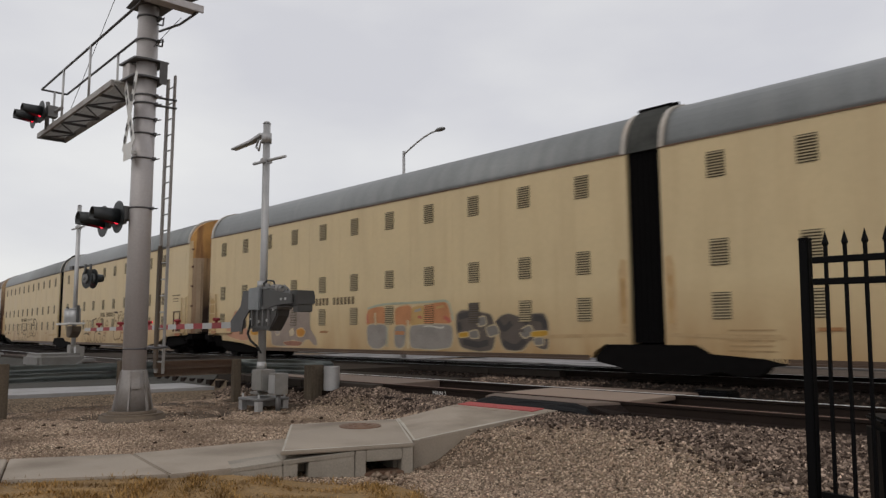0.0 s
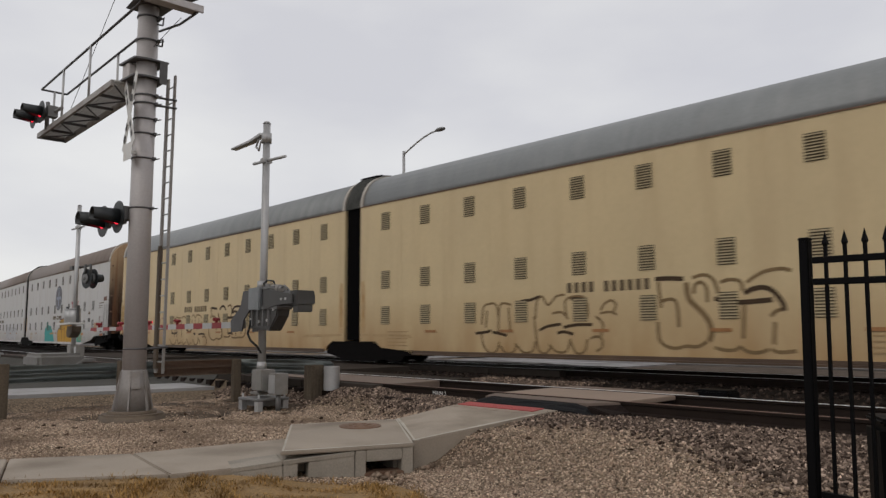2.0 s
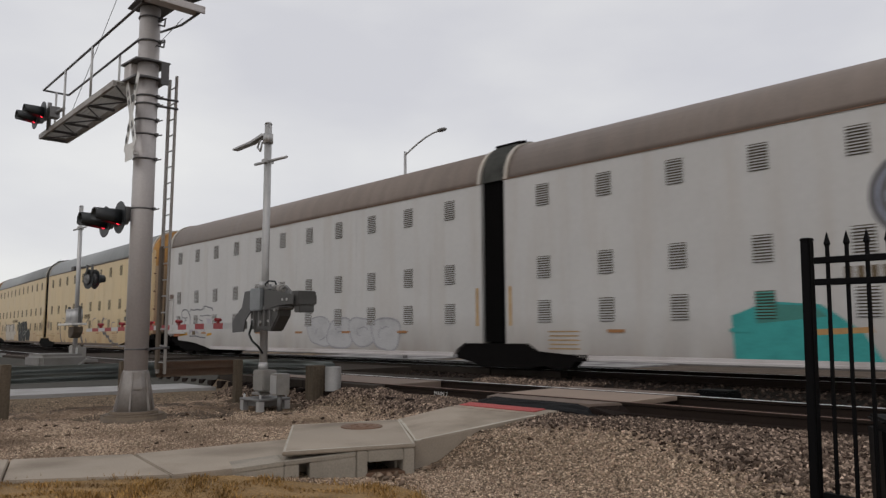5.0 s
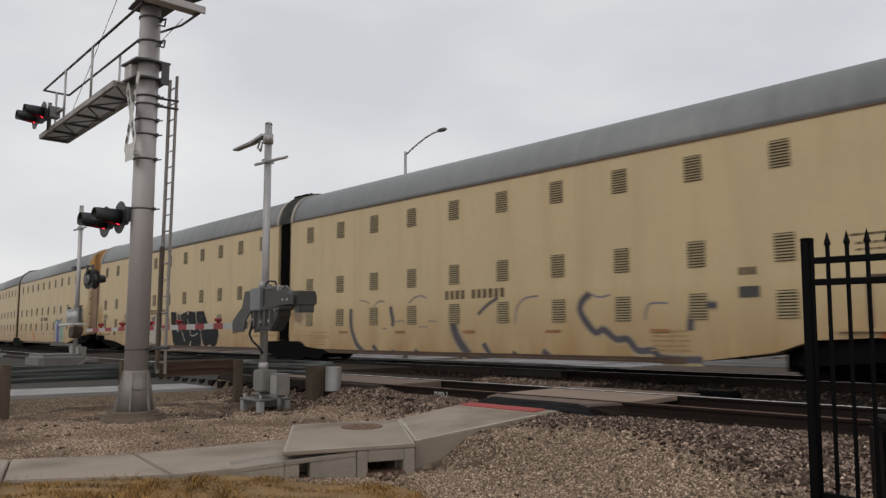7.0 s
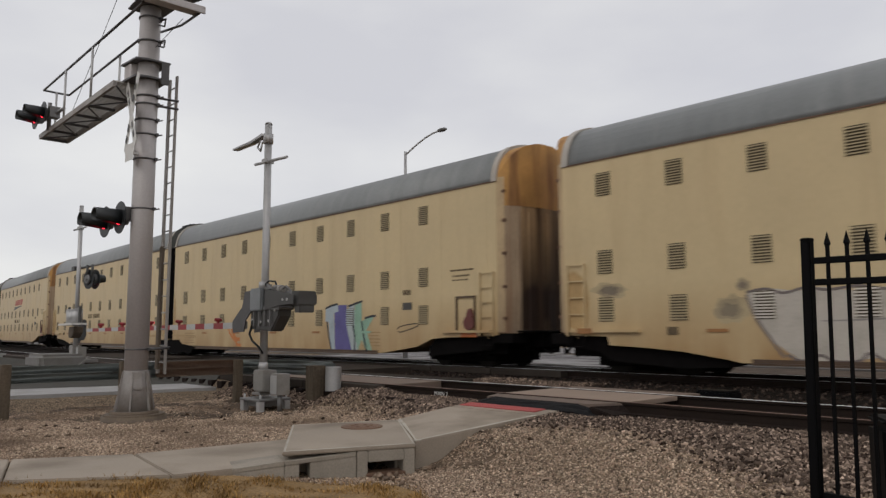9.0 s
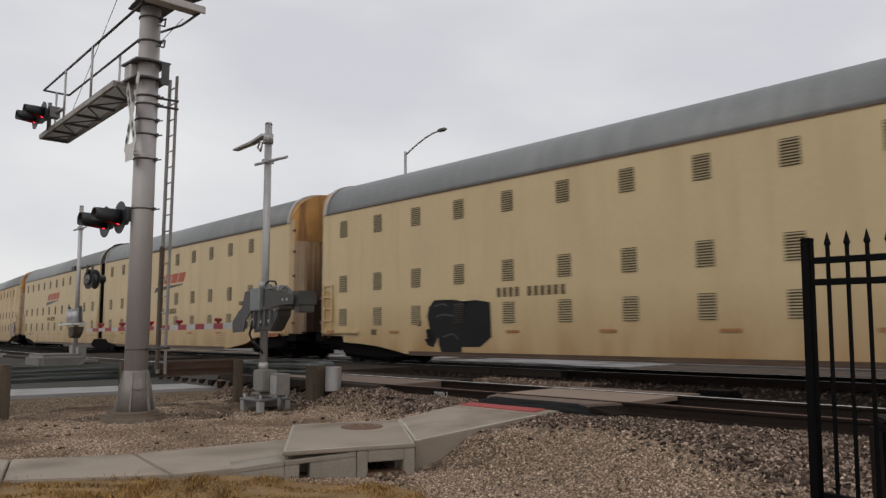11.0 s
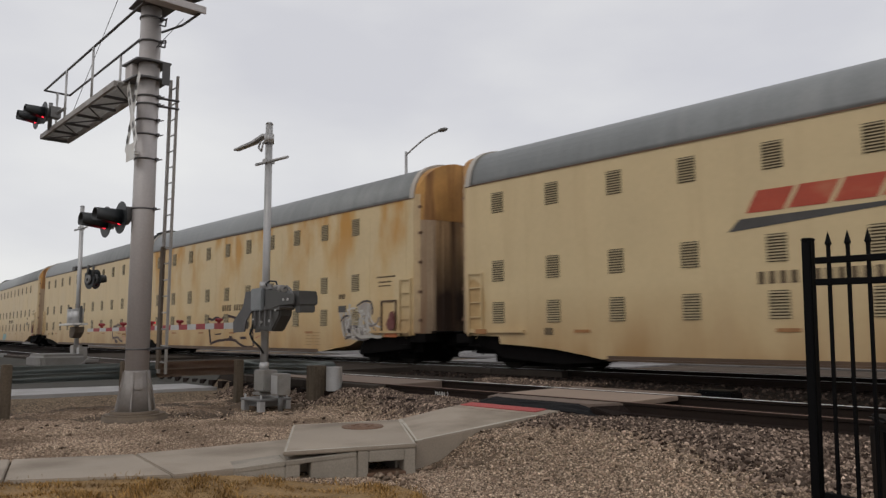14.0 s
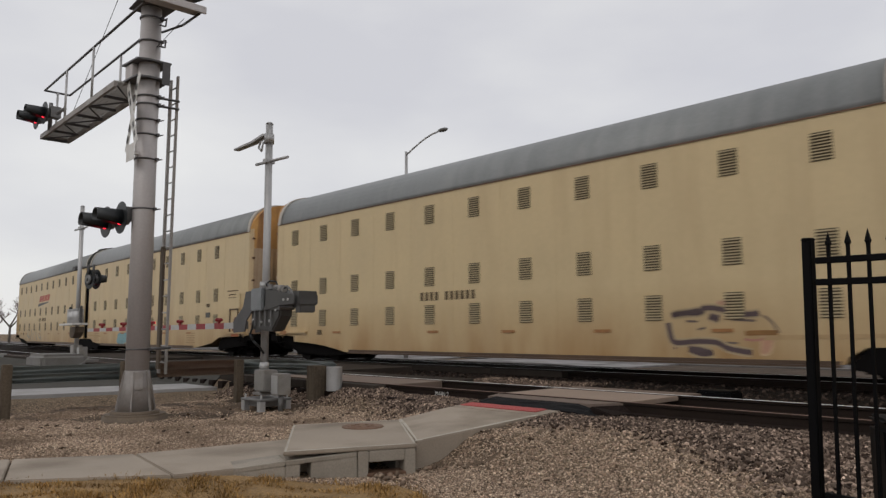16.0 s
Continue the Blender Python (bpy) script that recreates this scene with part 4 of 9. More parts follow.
def cantilever_signal():
    root = thing("cantilever_signal", "tall grey aluminium crossing signal mast with a cantilever walkway", "railroad signal", pose(-13.14, 5.11, YARD))
    bm = bmesh.new()
    rod(bm, (0, 0, 0.05), (0, 0, 7.42), 0.2, 0.18, 40)
    part("mast", bm, M["mast"], root)
    bm = bmesh.new()
    rod(bm, (0, 0, -0.3), (0, 0, 0.10), 0.56, 0.53, 32)
    bevel(bm, 0.03, 2)
    part("foundation", bm, M["rusty_footing"], root, "round rust-stained footing")
    bm = bmesh.new()
    rod(bm, (0, 0, 0.08), (0, 0, 0.15), 0.43, 0.42, 8)
    part("base_plate", bm, M["rusty_footing"], root)
    bm = bmesh.new()
    rod(bm, (0, 0, 0.14), (0, 0, 0.84), 0.31, 0.205, 12)
    part("flared_base", bm, M["mast_base"], root, "flared cast base of the mast")
    for k in range(6):
        a = k * math.pi / 3 + 0.45
        bm = bmesh.new()
        prism(bm, [(0.19, 0.14), (0.34, 0.14), (0.34, 0.2), (0.225, 0.82), (0.19, 0.82)], "y", -0.012, 0.012)
        part("gusset", bm, M["mast_base"], root, "", Matrix.Rotation(a, 4, "Z"))
    bm = bmesh.new()
    box(bm, (0.05, 0.15, 0.3), (0.235, 0, 0.66), Matrix.Rotation(radians(-9), 4, "Y"))
    bevel(bm, 0.012, 2)
    part("hand_hole_cover", bm, M["mast_base"], root, "", Matrix.Rotation(radians(-14), 4, "Z"))
    for z in (1.2, 3.68, 4.58, 5.03, 5.3, 5.59, 5.74, 6.77, 7.22):
        bm = bmesh.new()
        rod(bm, (0, 0, z - 0.014), (0, 0, z + 0.014), 0.2, 0.2, 32)
        box(bm, (0.08, 0.05, 0.05), (0.17, 0.13, z))
        rod(bm, (0.12, 0.16, z), (0.24, 0.2, z), 0.012, 0.012, 6)
        part("clamp_band", bm, M["band"], root, "dark steel clamp band")
    # collar box that carries the walkway
    bm = bmesh.new()
    for z in (6.05, 6.37):
        prism(bm, [(-0.42, -0.34), (0.2, -0.3), (0.27, -0.1), (0.27, 0.3), (-0.42, 0.3)], "z", z - 0.015, z + 0.015)
    box(bm, (0.02, 0.14, 0.42), (0.28, 0.2, 6.16))
    part("collar", bm, M["band"], root, "dark steel collar plates")
    bm = bmesh.new()
    box(bm, (0.3, 0.5, 0.29), (-0.24, -0.04, 6.21))
    bevel(bm, 0.02, 1)
    part("collar_box", bm, M["mast"], root)
    # walkway along -x, turned a little
    turn = Matrix.Translation((0, -0.2, 0)) @ Matrix.Rotation(radians(-1.3), 4, "Z")
    zw, x0, x1, half = 5.98, -0.3, -5.22, 0.31
    for s in (-1, 1):
        bm = bmesh.new()
        prism(bm, [(s * half, zw - 0.06), (s * (half - 0.05), zw - 0.06), (s * (half - 0.05), zw + 0.05), (s * half, zw + 0.05)], "x", x1, x0)
        part("stringer", bm, M["ladder"], root, "", turn)
    bm = bmesh.new()
    box(bm, (0.05, half * 2, 0.11), (x1, 0, zw - 0.005))
    part("end_beam", bm, M["ladder"], root, "", turn)
    xs = [x0 - (x0 - x1) * k / 6 for k in range(7)]
    for k in range(6):
        a, b = xs[k], xs[k + 1]
        bm = bmesh.new()
        box(bm, (0.04, half * 2 - 0.1, 0.05), (b + 0.02, 0, zw - 0.03))
        s = 1 if k % 2 else -1
        rod(bm, (a, s * 0.26, zw - 0.04), (b, -s * 0.26, zw - 0.04), 0.016, 0.016, 6)
        part("cross_brace", bm, M["band"], root, "", turn)
    n = 80
    bm = bmesh.new()
    for k in range(n):
        x = x0 + (x1 - x0) * (k + 0.5) / n
        box(bm, (0.022, half * 2 - 0.12, 0.03), (x, 0, zw + 0.05))
    for y in (-0.2, -0.1, 0.0, 0.1, 0.2):
        box(bm, (x0 - x1, 0.006, 0.03), ((x0 + x1) / 2, y, zw + 0.05))
    tagged(part("grating", bm, M["grating"], root, "galvanised walkway grating", turn), kind="stuff")
    zr = 7.08
    for s, xe in ((-1, 0.95), (1, -0.3)):
        bm = bmesh.new()
        rod(bm, (x1, s * 0.27, zr), (xe, s * 0.27, zr), 0.024, 0.024, 10)
        part("handrail", bm, M["band"], root, "dark handrail tube", turn)
    bm = bmesh.new()
    rod(bm, (x1, -0.27, zr), (x1, 0.27, zr), 0.024, 0.024, 10)
    part("handrail", bm, M["band"], root, "", turn)
    bm = bmesh.new()
    curve_rod(bm, [(-0.3, 0.27, zr), (-0.1, 0.45, zr), (0.45, 0.6, zr), (1.15, 0.62, zr)], 0.022)
    part("handrail", bm, M["band"], root, "", turn)
    bm = bmesh.new()
    box(bm, (0.34, 1.25, 0.05), (1.1, 0.05, zr + 0.05))
    box(bm, (0.04, 1.25, 0.13), (1.28, 0.05, zr + 0.02))
    bevel(bm, 0.008, 1)
    part("end_plate", bm, M["mast"], root, "broad end plate of the railing", turn)
    # dark steel is chosen here to hold the shade under the plate
    bm = bmesh.new()
    prism(bm, [(-0.32, -0.3), (0.28, -0.34), (0.95, -0.5), (1.0, 0.55), (0.3, 0.36), (-0.32, 0.34)], "z", 7.43, 7.46)
    bevel(bm, 0.01, 1)
    part("cap_plate", bm, M["band"], root, "steel plate on the mast head, coloured dark as its shaded underside")
    for s, x in ((-1, -3.45), (-1, -1.68), (0, -5.2), (1, -1.8)):
        bm = bmesh.new()
        rod(bm, (x, s * 0.28, zw), (x, s * 0.28, zr), 0.024, 0.024, 10)
        part("rail_post", bm, M["galvanised"], root, "", turn)
    for p, q in (((-0.95, -0.1, 7.85), (-4.35, 0.1, zw + 0.4)), ((0.3, 0.2, 6.6), (0.75, 0.5, zr))):
        bm = bmesh.new()
        rod(bm, p, q, 0.006, 0.006, 6)
        part("stay_wire", bm, M["band"], root, "thin steel stay wire", turn)
    for z in (7.15, 6.75):
        bm = bmesh.new()
        for a, b in (((0.14, 0.1, z), (0.3, 0.16, z + 0.03)), ((0.3, 0.16, z + 0.03), (0.27, 0.16, z - 0.1)), ((0.27, 0.16, z - 0.1), (0.14, 0.1, z - 0.05))):
            rod(bm, a, b, 0.014, 0.014, 6)
        part("cable_hook", bm, M["band"], root)
    # lamps at the walkway's tip
    bm = bmesh.new()
    rod(bm, (-4.5, -0.4, zw), (-4.5, -0.4, zw + 0.62), 0.045, 0.045, 12)
    rod(bm, (-4.85, -0.4, zw + 0.3), (-3.6, -0.36, zw + 0.3), 0.035, 0.035, 10)
    box(bm, (0.2, 0.2, 0.24), (-4.1, -0.42, zw + 0.3))
    part("lamp_bracket", bm, M["grey_box"], root)
    for x in (-4.82, -4.24):
        flasher(root, Matrix.Translation((x, -0.6, zw + 0.3)), 0.85)
    # lamps on the mast
    bm = bmesh.new()
    rod(bm, (-1.0, -0.14, 3.55), (-0.1, -0.14, 3.55), 0.035, 0.035, 10)
    box(bm, (0.2, 0.2, 0.24), (-0.2, -0.16, 3.6))
    part("lamp_bracket", bm, M["grey_box"], root)
    for x in (-0.97, -0.24):
        flasher(root, Matrix.Translation((x, -0.31, 3.53)), 1.0)
    # crossbuck
    bm = bmesh.new()
    for k, s in enumerate((-1, 1)):
        box(bm, (1.5, 0.008, 0.2), (0, -0.012 * k, 0), Matrix.Rotation(radians(58 * s), 4, "Y"))
    cb = part("crossbuck", bm, M["sign_white"], root, "dirty white crossbuck boards", pose(0.1, -0.3, 5.36, 0, 0, -8))
    for s in (-1, 1):
        for e in (-0.5, -0.28, 0.28, 0.5):
            bm = bmesh.new()
            box(bm, (0.13, 0.004, 0.08), (e, -0.019, 0))
            part("lettering_bar", bm, M["logo_black"], cb, "dark bar of unreadable lettering", Matrix.Rotation(radians(58 * s), 4, "Y"))
    bm = bmesh.new()
    box(bm, (0.36, 0.008, 0.3), (0.12, -0.32, 4.65))
    box(bm, (0.05, 0.14, 0.05), (0.12, -0.25, 4.65))
    part("sign_plate", bm, M["sign_white"], root, "small white sign plate")
    # ladder
    lad = Matrix.Translation((-0.15, 0.52, 3.0)) @ Matrix.Rotation(radians(0.8), 4, "Y") @ Matrix.Translation((0, 0, -3.0))
    for s in (-1, 1):
        bm = bmesh.new()
        box(bm, (0.085 if s < 0 else 0.06, 0.035, 5.5), (0, 0, 3.5))
        part("ladder_stile", bm, M["ladder"], root, "", lad @ Matrix.Translation((s * 0.155, 0, 0)))
    bm = bmesh.new()
    rod(bm, (-0.15, 0, 0), (0.15, 0, 0), 0.014, 0.013, 8)
    rung = finish("rung", bm, M["galvanised"])
    for k in range(18):
        part("rung", rung, None, root, "", lad @ Matrix.Translation((0, 0, 0.95 + k * 0.3)))
    bm = bmesh.new()
    box(bm, (0.13, 0.05, 2.25), (0, 0, 1.95))
    bevel(bm, 0.008, 1)
    part("climbing_guard", bm, M["rusty_footing"], root, "brown climbing guard on the ladder stile", lad @ Matrix.Translation((-0.155, -0.01, 0)))
    for z in (1.2, 5.74, 5.59):
        bm = bmesh.new()
        rod(bm, (0.1, 0.15, z), (0.1, 0.54, z + 0.02), 0.022, 0.022, 8)
        part("ladder_bracket", bm, M["band"], root)
    return root


cantilever_signal()


def gate_mechanism(name, label, at, arm, lamps_back):
    """Gate pole with its drive box, counterweight and striped arm along local -x."""
    root = thing(name, label, "crossing gate", at)
    bm = bmesh.new()
    rod(bm, (0, 0, 0.3), (0, 0, 5.7), 0.078, 0.072, 24)
    part("pole", bm, M["galvanised"], root, "slender galvanised pole")
    bm = bmesh.new()
    rod(bm, (0, 0, 5.7), (0, 0, 5.74), 0.08, 0.06, 24)
    part("pole_cap", bm, M["galvanised"], root)
    # grid foundation
    bm = bmesh.new()
    box(bm, (0.74, 0.7, 0.05), (0.1, 0, 0.2))
    box(bm, (0.5, 0.5, 0.12), (0.1, 0, 0.13))
    bevel(bm, 0.01, 1)
    part("foundation", bm, M["grey_box"], root, "bolted steel foundation plate")
    for sx in (-1, 1):
        for sy in (-1, 1):
            bm = bmesh.new()
            box(bm, (0.12, 0.12, 0.26), (0.1 + sx * 0.3, sy * 0.28, 0.05))
            rod(bm, (0.1 + sx * 0.3, sy * 0.28, 0.17), (0.1 + sx * 0.3, sy * 0.28, 0.3), 0.022, 0.022, 8)
            bevel(bm, 0.01, 1)
            part("foot", bm, M["galvanised"], root)
    bm = bmesh.new()
    box(bm, (0.34, 0.34, 0.05), (0, 0, 0.3))
    box(bm, (0.4, 0.3, 0.4), (0.14, -0.04, 0.56))
    bevel(bm, 0.02, 2)
    part("junction_box", bm, M["cast_grey"], root, "grey cast junction box")
    bm = bmesh.new()
    box(bm, (0.26, 0.28, 0.4), (0.6, 0.02, 0.5))
    bevel(bm, 0.015, 2)
    jb = part("side_box", bm, M["cast_grey"], root)
    bm = bmesh.new()
    box(bm, (0.22, 0.01, 0.34), (0.6, -0.125, 0.5))
    part("box_lid", bm, M["galvanised"], jb)
    bm = bmesh.new()
    rod(bm, (0.6, 0.02, 0.0), (0.6, 0.02, 0.32), 0.05, 0.05, 8)
    part("conduit", bm, M["grey_box"], root)
    if lamps_back:
        # open tray with two drums between thin posts
        for dx in (0.5, 0.95):
            bm = bmesh.new()
            rod(bm, (dx, -0.3, 1.5), (dx, -0.3, 1.96), 0.2, 0.2, 20)
            rod(bm, (dx, -0.3, 1.96), (dx, -0.3, 1.99), 0.22, 0.19, 20)
            part("drum", bm, M["galvanised"], root, "short pale grey drum")
        for dx in (0.16, 1.3):
            bm = bmesh.new()
            box(bm, (0.07, 0.09, 0.6), (dx, -0.3, 1.78))
            bevel(bm, 0.01, 1)
            part("end_post", bm, M["dark_box"], root, "dark tray end post")
        bm = bmesh.new()
        prism(bm, [(-0.15, 1.4), (0.45, 1.4), (0.4, 1.2), (0.1, 1.0), (-0.15, 1.02), (-0.22, 1.2)], "y", -0.2, 0.12)
        bevel(bm, 0.02, 1)
        part("pivot_casting", bm, M["rusty_footing"], root, "dull brown pivot casting")
        bm = bmesh.new()
        rod(bm, (-0.72, 0, 4.93), (0.6, 0, 4.9), 0.035, 0.035, 10)
        box(bm, (0.16, 0.2, 0.09), (0, 0, 4.92))
        part("cross_arm", bm, M["galvanised"], root)
        return root
    # drive box, with a sloped belly
    bm = bmesh.new()
    prism(bm, [(-0.32, 1.55), (0.46, 1.5), (0.72, 1.78), (0.78, 2.18), (0.6, 2.3), (-0.2, 2.3), (-0.32, 2.2)], "y", -0.3, -0.02)
    bevel(bm, 0.025, 2)
    aside = Matrix.Translation((0.3, 0, 0))
    drive = part("drive_box", bm, M["dark_box"], root, "dark grey gate drive housing", aside)
    bm = bmesh.new()
    prism(bm, [(-0.22, 1.9), (0.2, 1.9), (0.2, 2.33), (-0.22, 2.33)], "y", -0.38, -0.3)
    bevel(bm, 0.02, 2)
    part("cover", bm, M["grey_cover"], drive, "lighter grey cover")
    bm = bmesh.new()
    box(bm, (0.7, 0.3, 0.04), (0.25, -0.16, 2.32))
    rod(bm, (0.2, -0.2, 2.32), (0.2, -0.2, 2.4), 0.05, 0.05, 12)
    rod(bm, (0.36, -0.28, 2.3), (0.36, -0.28, 2.38), 0.03, 0.03, 10)
    part("top_plate", bm, M["grey_box"], drive)
    bm = bmesh.new()
    for z in (1.75, 2.1):
        rod(bm, (0, 0, z), (0, 0, z + 0.06), 0.11, 0.11, 20)
        box(bm, (0.28, 0.12, 0.05), (0, -0.06, z + 0.03))
    part("pole_clamp", bm, M["band"], drive)
    # flange, bolts and lids of the drive housing
    bm = bmesh.new()
    prism(bm, [(-0.34, 1.93), (0.76, 1.9), (0.78, 1.96), (-0.34, 1.99)], "y", -0.33, 0.0)
    bevel(bm, 0.008, 1)
    part("housing_flange", bm, M["grey_box"], drive)
    for bx, bz in ((-0.2, 1.72), (0.1, 1.68), (0.4, 1.7), (0.62, 1.9), (0.68, 2.12), (0.42, 2.2)):
        bm = bmesh.new()
        rod(bm, (bx, -0.33, bz), (bx, -0.29, bz), 0.028, 0.028, 6)
        part("bolt", bm, M["galvanised"], drive)
    bm = bmesh.new()
    prism(bm, [(0.26, 2.0), (0.62, 2.0), (0.62, 2.2), (0.26, 2.2)], "y", -0.335, -0.3)
    bevel(bm, 0.012, 1)
    part("access_lid", bm, M["dark_box"], drive)
    bm = bmesh.new()
    curve_rod(bm, [(0.5, -0.2, 2.33), (0.48, -0.24, 2.44), (0.3, -0.26, 2.46), (0.05, -0.2, 2.42), (0.02, -0.1, 2.3)], 0.016)
    part("hose", bm, M["signal_black"], drive, "black hose")
    bm = bmesh.new()
    rod(bm, (-0.1, -0.18, 2.33), (-0.1, -0.18, 2.47), 0.07, 0.06, 14)
    part("breather_cap", bm, M["galvanised"], drive)
    for bx in (-0.12, 0.08, 0.28, 0.48):
        bm = bmesh.new()
        prism(bm, [(bx - 0.012, 1.6), (bx + 0.012, 1.6), (bx + 0.012, 1.9), (bx - 0.012, 1.9)], "y", -0.345, -0.29)
        part("rib", bm, M["grey_box"], drive)
    bm = bmesh.new()
    rod(bm, (0.42, -0.2, 2.3), (0.68, -0.2, 2.28), 0.085, 0.085, 16)
    rod(bm, (0.68, -0.2, 2.28), (0.72, -0.2, 2.278), 0.06, 0.05, 16)
    part("motor", bm, M["cast_grey"], drive, "small grey motor drum")
    bm = bmesh.new()
    curve_rod(bm, [(0.7, -0.2, 2.3), (0.84, -0.22, 2.34), (0.95, -0.2, 2.26), (1.0, -0.18, 2.16)], 0.02)
    part("conduit", bm, M["grey_box"], drive)
    # arm cheek plates and counterweight
    for y in (-0.34, 0.14):
        bm = bmesh.new()
        prism(bm, [(-0.82, 1.48), (-0.38, 1.50), (-0.32, 1.72), (0.0, 1.98), (0.0, 2.3), (-0.36, 2.28), (-0.46, 1.98), (-0.66, 1.84), (-0.84, 1.7)], "y", y - 0.012, y + 0.012)
        part("arm_cheek", bm, M["band"], root, "dark steel arm cheek plate", Matrix.Translation((0.2, 0, 0)))
        bm = bmesh.new()
        prism(bm, [(0.3, 1.9), (0.8, 1.98), (1.3, 2.0), (1.3, 2.16), (0.3, 2.3)], "y", y - 0.012, y + 0.012)
        part("counter_arm", bm, M["dark_box"], root, "", aside)
    bm = bmesh.new()
    box(bm, (0.24, 0.38, 0.26), (1.26, -0.1, 2.1))
    box(bm, (0.18, 0.32, 0.14), (1.28, -0.1, 1.91))
    bevel(bm, 0.015, 2)
    part("counterweight", bm, M["dark_box"], root, "dark steel counterweight block", aside)
    for bx in (0.95, 1.1):
        bm = bmesh.new()
        rod(bm, (bx, -0.37, 2.08), (bx, 0.17, 2.08), 0.025, 0.025, 6)
        part("bolt", bm, M["galvanised"], root, "", aside)
    bm = bmesh.new()
    rod(bm, (0, 0, 0.76), (0, 0, 0.9), 0.1, 0.085, 20)
    part("pole_socket", bm, M["galvanised"], root)
    bm = bmesh.new()
    curve_rod(bm, [(0.12, -0.32, 1.72), (0.09, -0.34, 1.56), (0.03, -0.34, 1.45), (0.08, -0.3, 1.32), (0.16, -0.2, 1.2), (0.06, -0.06, 1.08)], 0.022)
    part("cable", bm, M["signal_black"], root, "black looped cable")
    # arm, a little askew to the rails and drooping to its tip
    seg = 0.366
    n = int(arm / seg)
    lie = pose(-0.6, -0.12, 1.63, 0, -0.5, 5)
    bm = bmesh.new()
    box(bm, (seg + 0.1, 0.06, 0.16), (-seg / 2 + 0.05, 0, 0))
    bevel(bm, 0.012, 1)
    part("arm_clamp", bm, M["cast_grey"], root, "grey steel arm clamp", lie)
    for k in range(1, n):
        bm = bmesh.new()
        h = 0.13 - 0.05 * k / n
        box(bm, (seg - 0.002, 0.035, h), (-seg * (k + 0.5), 0, 0))
        part("arm_stripe", bm, M["arm_white"] if k % 2 else M["arm_red"], root, "white reflective stripe" if k % 2 else "red reflective stripe", lie)
    for k, d in enumerate((0.95, 2.55, 3.85, 5.3, 6.5)):
        bm = bmesh.new()
        rod(bm, (-d, -0.06, 0.13), (-d, 0.06, 0.13), 0.038, 0.038, 16)
        box(bm, (0.04, 0.05, 0.1), (-d, 0, 0.09))
        al = part("arm_lamp", bm, M["arm_red"], root, "small red gate arm lamp", lie)
        bm = bmesh.new()
        for q in (-1, 1):
            rod(bm, (-d, q * 0.06, 0.13), (-d, q * 0.075, 0.13), 0.033, 0.028, 16)
        part("lens", bm, M["red_lens"] if k == 2 else M["dim_lens"], al)
    # fittings at the top
    bm = bmesh.new()
    rod(bm, (-0.5, 0, 4.95), (0.72, 0, 4.9), 0.03, 0.03, 10)
    box(bm, (0.14, 0.2, 0.08), (0, 0, 4.93))
    part("cross_arm", bm, M["galvanised"], root)
    return root


near_gate = gate_mechanism("crossing_gate", "lowered crossing gate on a slender galvanised pole", pose(-13.08, 7.57, YARD), 7.4, False)
bm = bmesh.new()
prism(bm, [(-1.38, 5.44), (-0.62, 5.47), (-0.16, 5.54), (-0.12, 5.48), (-0.6, 5.41), (-1.38, 5.4)], "y", -0.07, 0.07)
bevel(bm, 0.008, 1)
part("sensor_arm", bm, M["galvanised"], near_gate, "flat slanted sensor arm")
bm = bmesh.new()
curve_rod(bm, [(-0.08, 0, 5.5), (-0.3, 0, 5.46), (-0.42, 0, 5.3), (-0.3, 0, 5.2), (-0.24, 0, 5.36), (-0.08, 0, 5.42)], 0.02)
rod(bm, (0, 0, 5.3), (0, 0, 5.5), 0.1, 0.1, 20)
part("sensor_bracket", bm, M["galvanised"], near_gate)

far_gate = gate_mechanism("crossing_gate", "gate pole standing on the road median with a dark round bell", pose(-28.72, 8.95, -0.2, 0, -0.7, 0) @ Matrix.Diagonal((1, 1, 1.03, 1)), 1.0, True)
for dx, dy in ((0.62, 0.16), (0.7, 0.36)):
    flasher(far_gate, Matrix.Translation((dx, dy, 3.05)) @ Matrix.Rotation(radians(190), 4, "Z") @ Matrix.Diagonal((1, 0.6, 1, 1)), 1.2, "rear_flasher")
bm = bmesh.new()
rod(bm, (-0.75, 0, 3.5), (0.85, 0.2, 3.5), 0.035, 0.035, 10)
box(bm, (0.3, 0.1, 0.14), (-0.5, 0, 3.5))
for dx, dy in ((0.62, 0.1), (0.86, 0.2)):
    rod(bm, (dx, dy, 3.15), (dx, dy, 3.55), 0.045, 0.045, 10)
part("lamp_bracket", bm, M["dark_box"], far_gate)
bm = bmesh.new()
box(bm, (1.5, 0.5, 0.06), (0.75, -0.36, 1.47))
part("shelf", bm, M["sign_white"], far_gate, "pale steel shelf plate")


def median_block():
    root = thing("kerb_block", "low grey concrete block on the road median", "concrete block", pose(-28.7, 8.3, -0.06))
    bm = bmesh.new()
    box(bm, (1.9, 1.5, 0.5), (0, 0, 0.1))
    bevel(bm, 0.12, 3)
    part("block", bm, M["concrete_old"], root)


median_block()


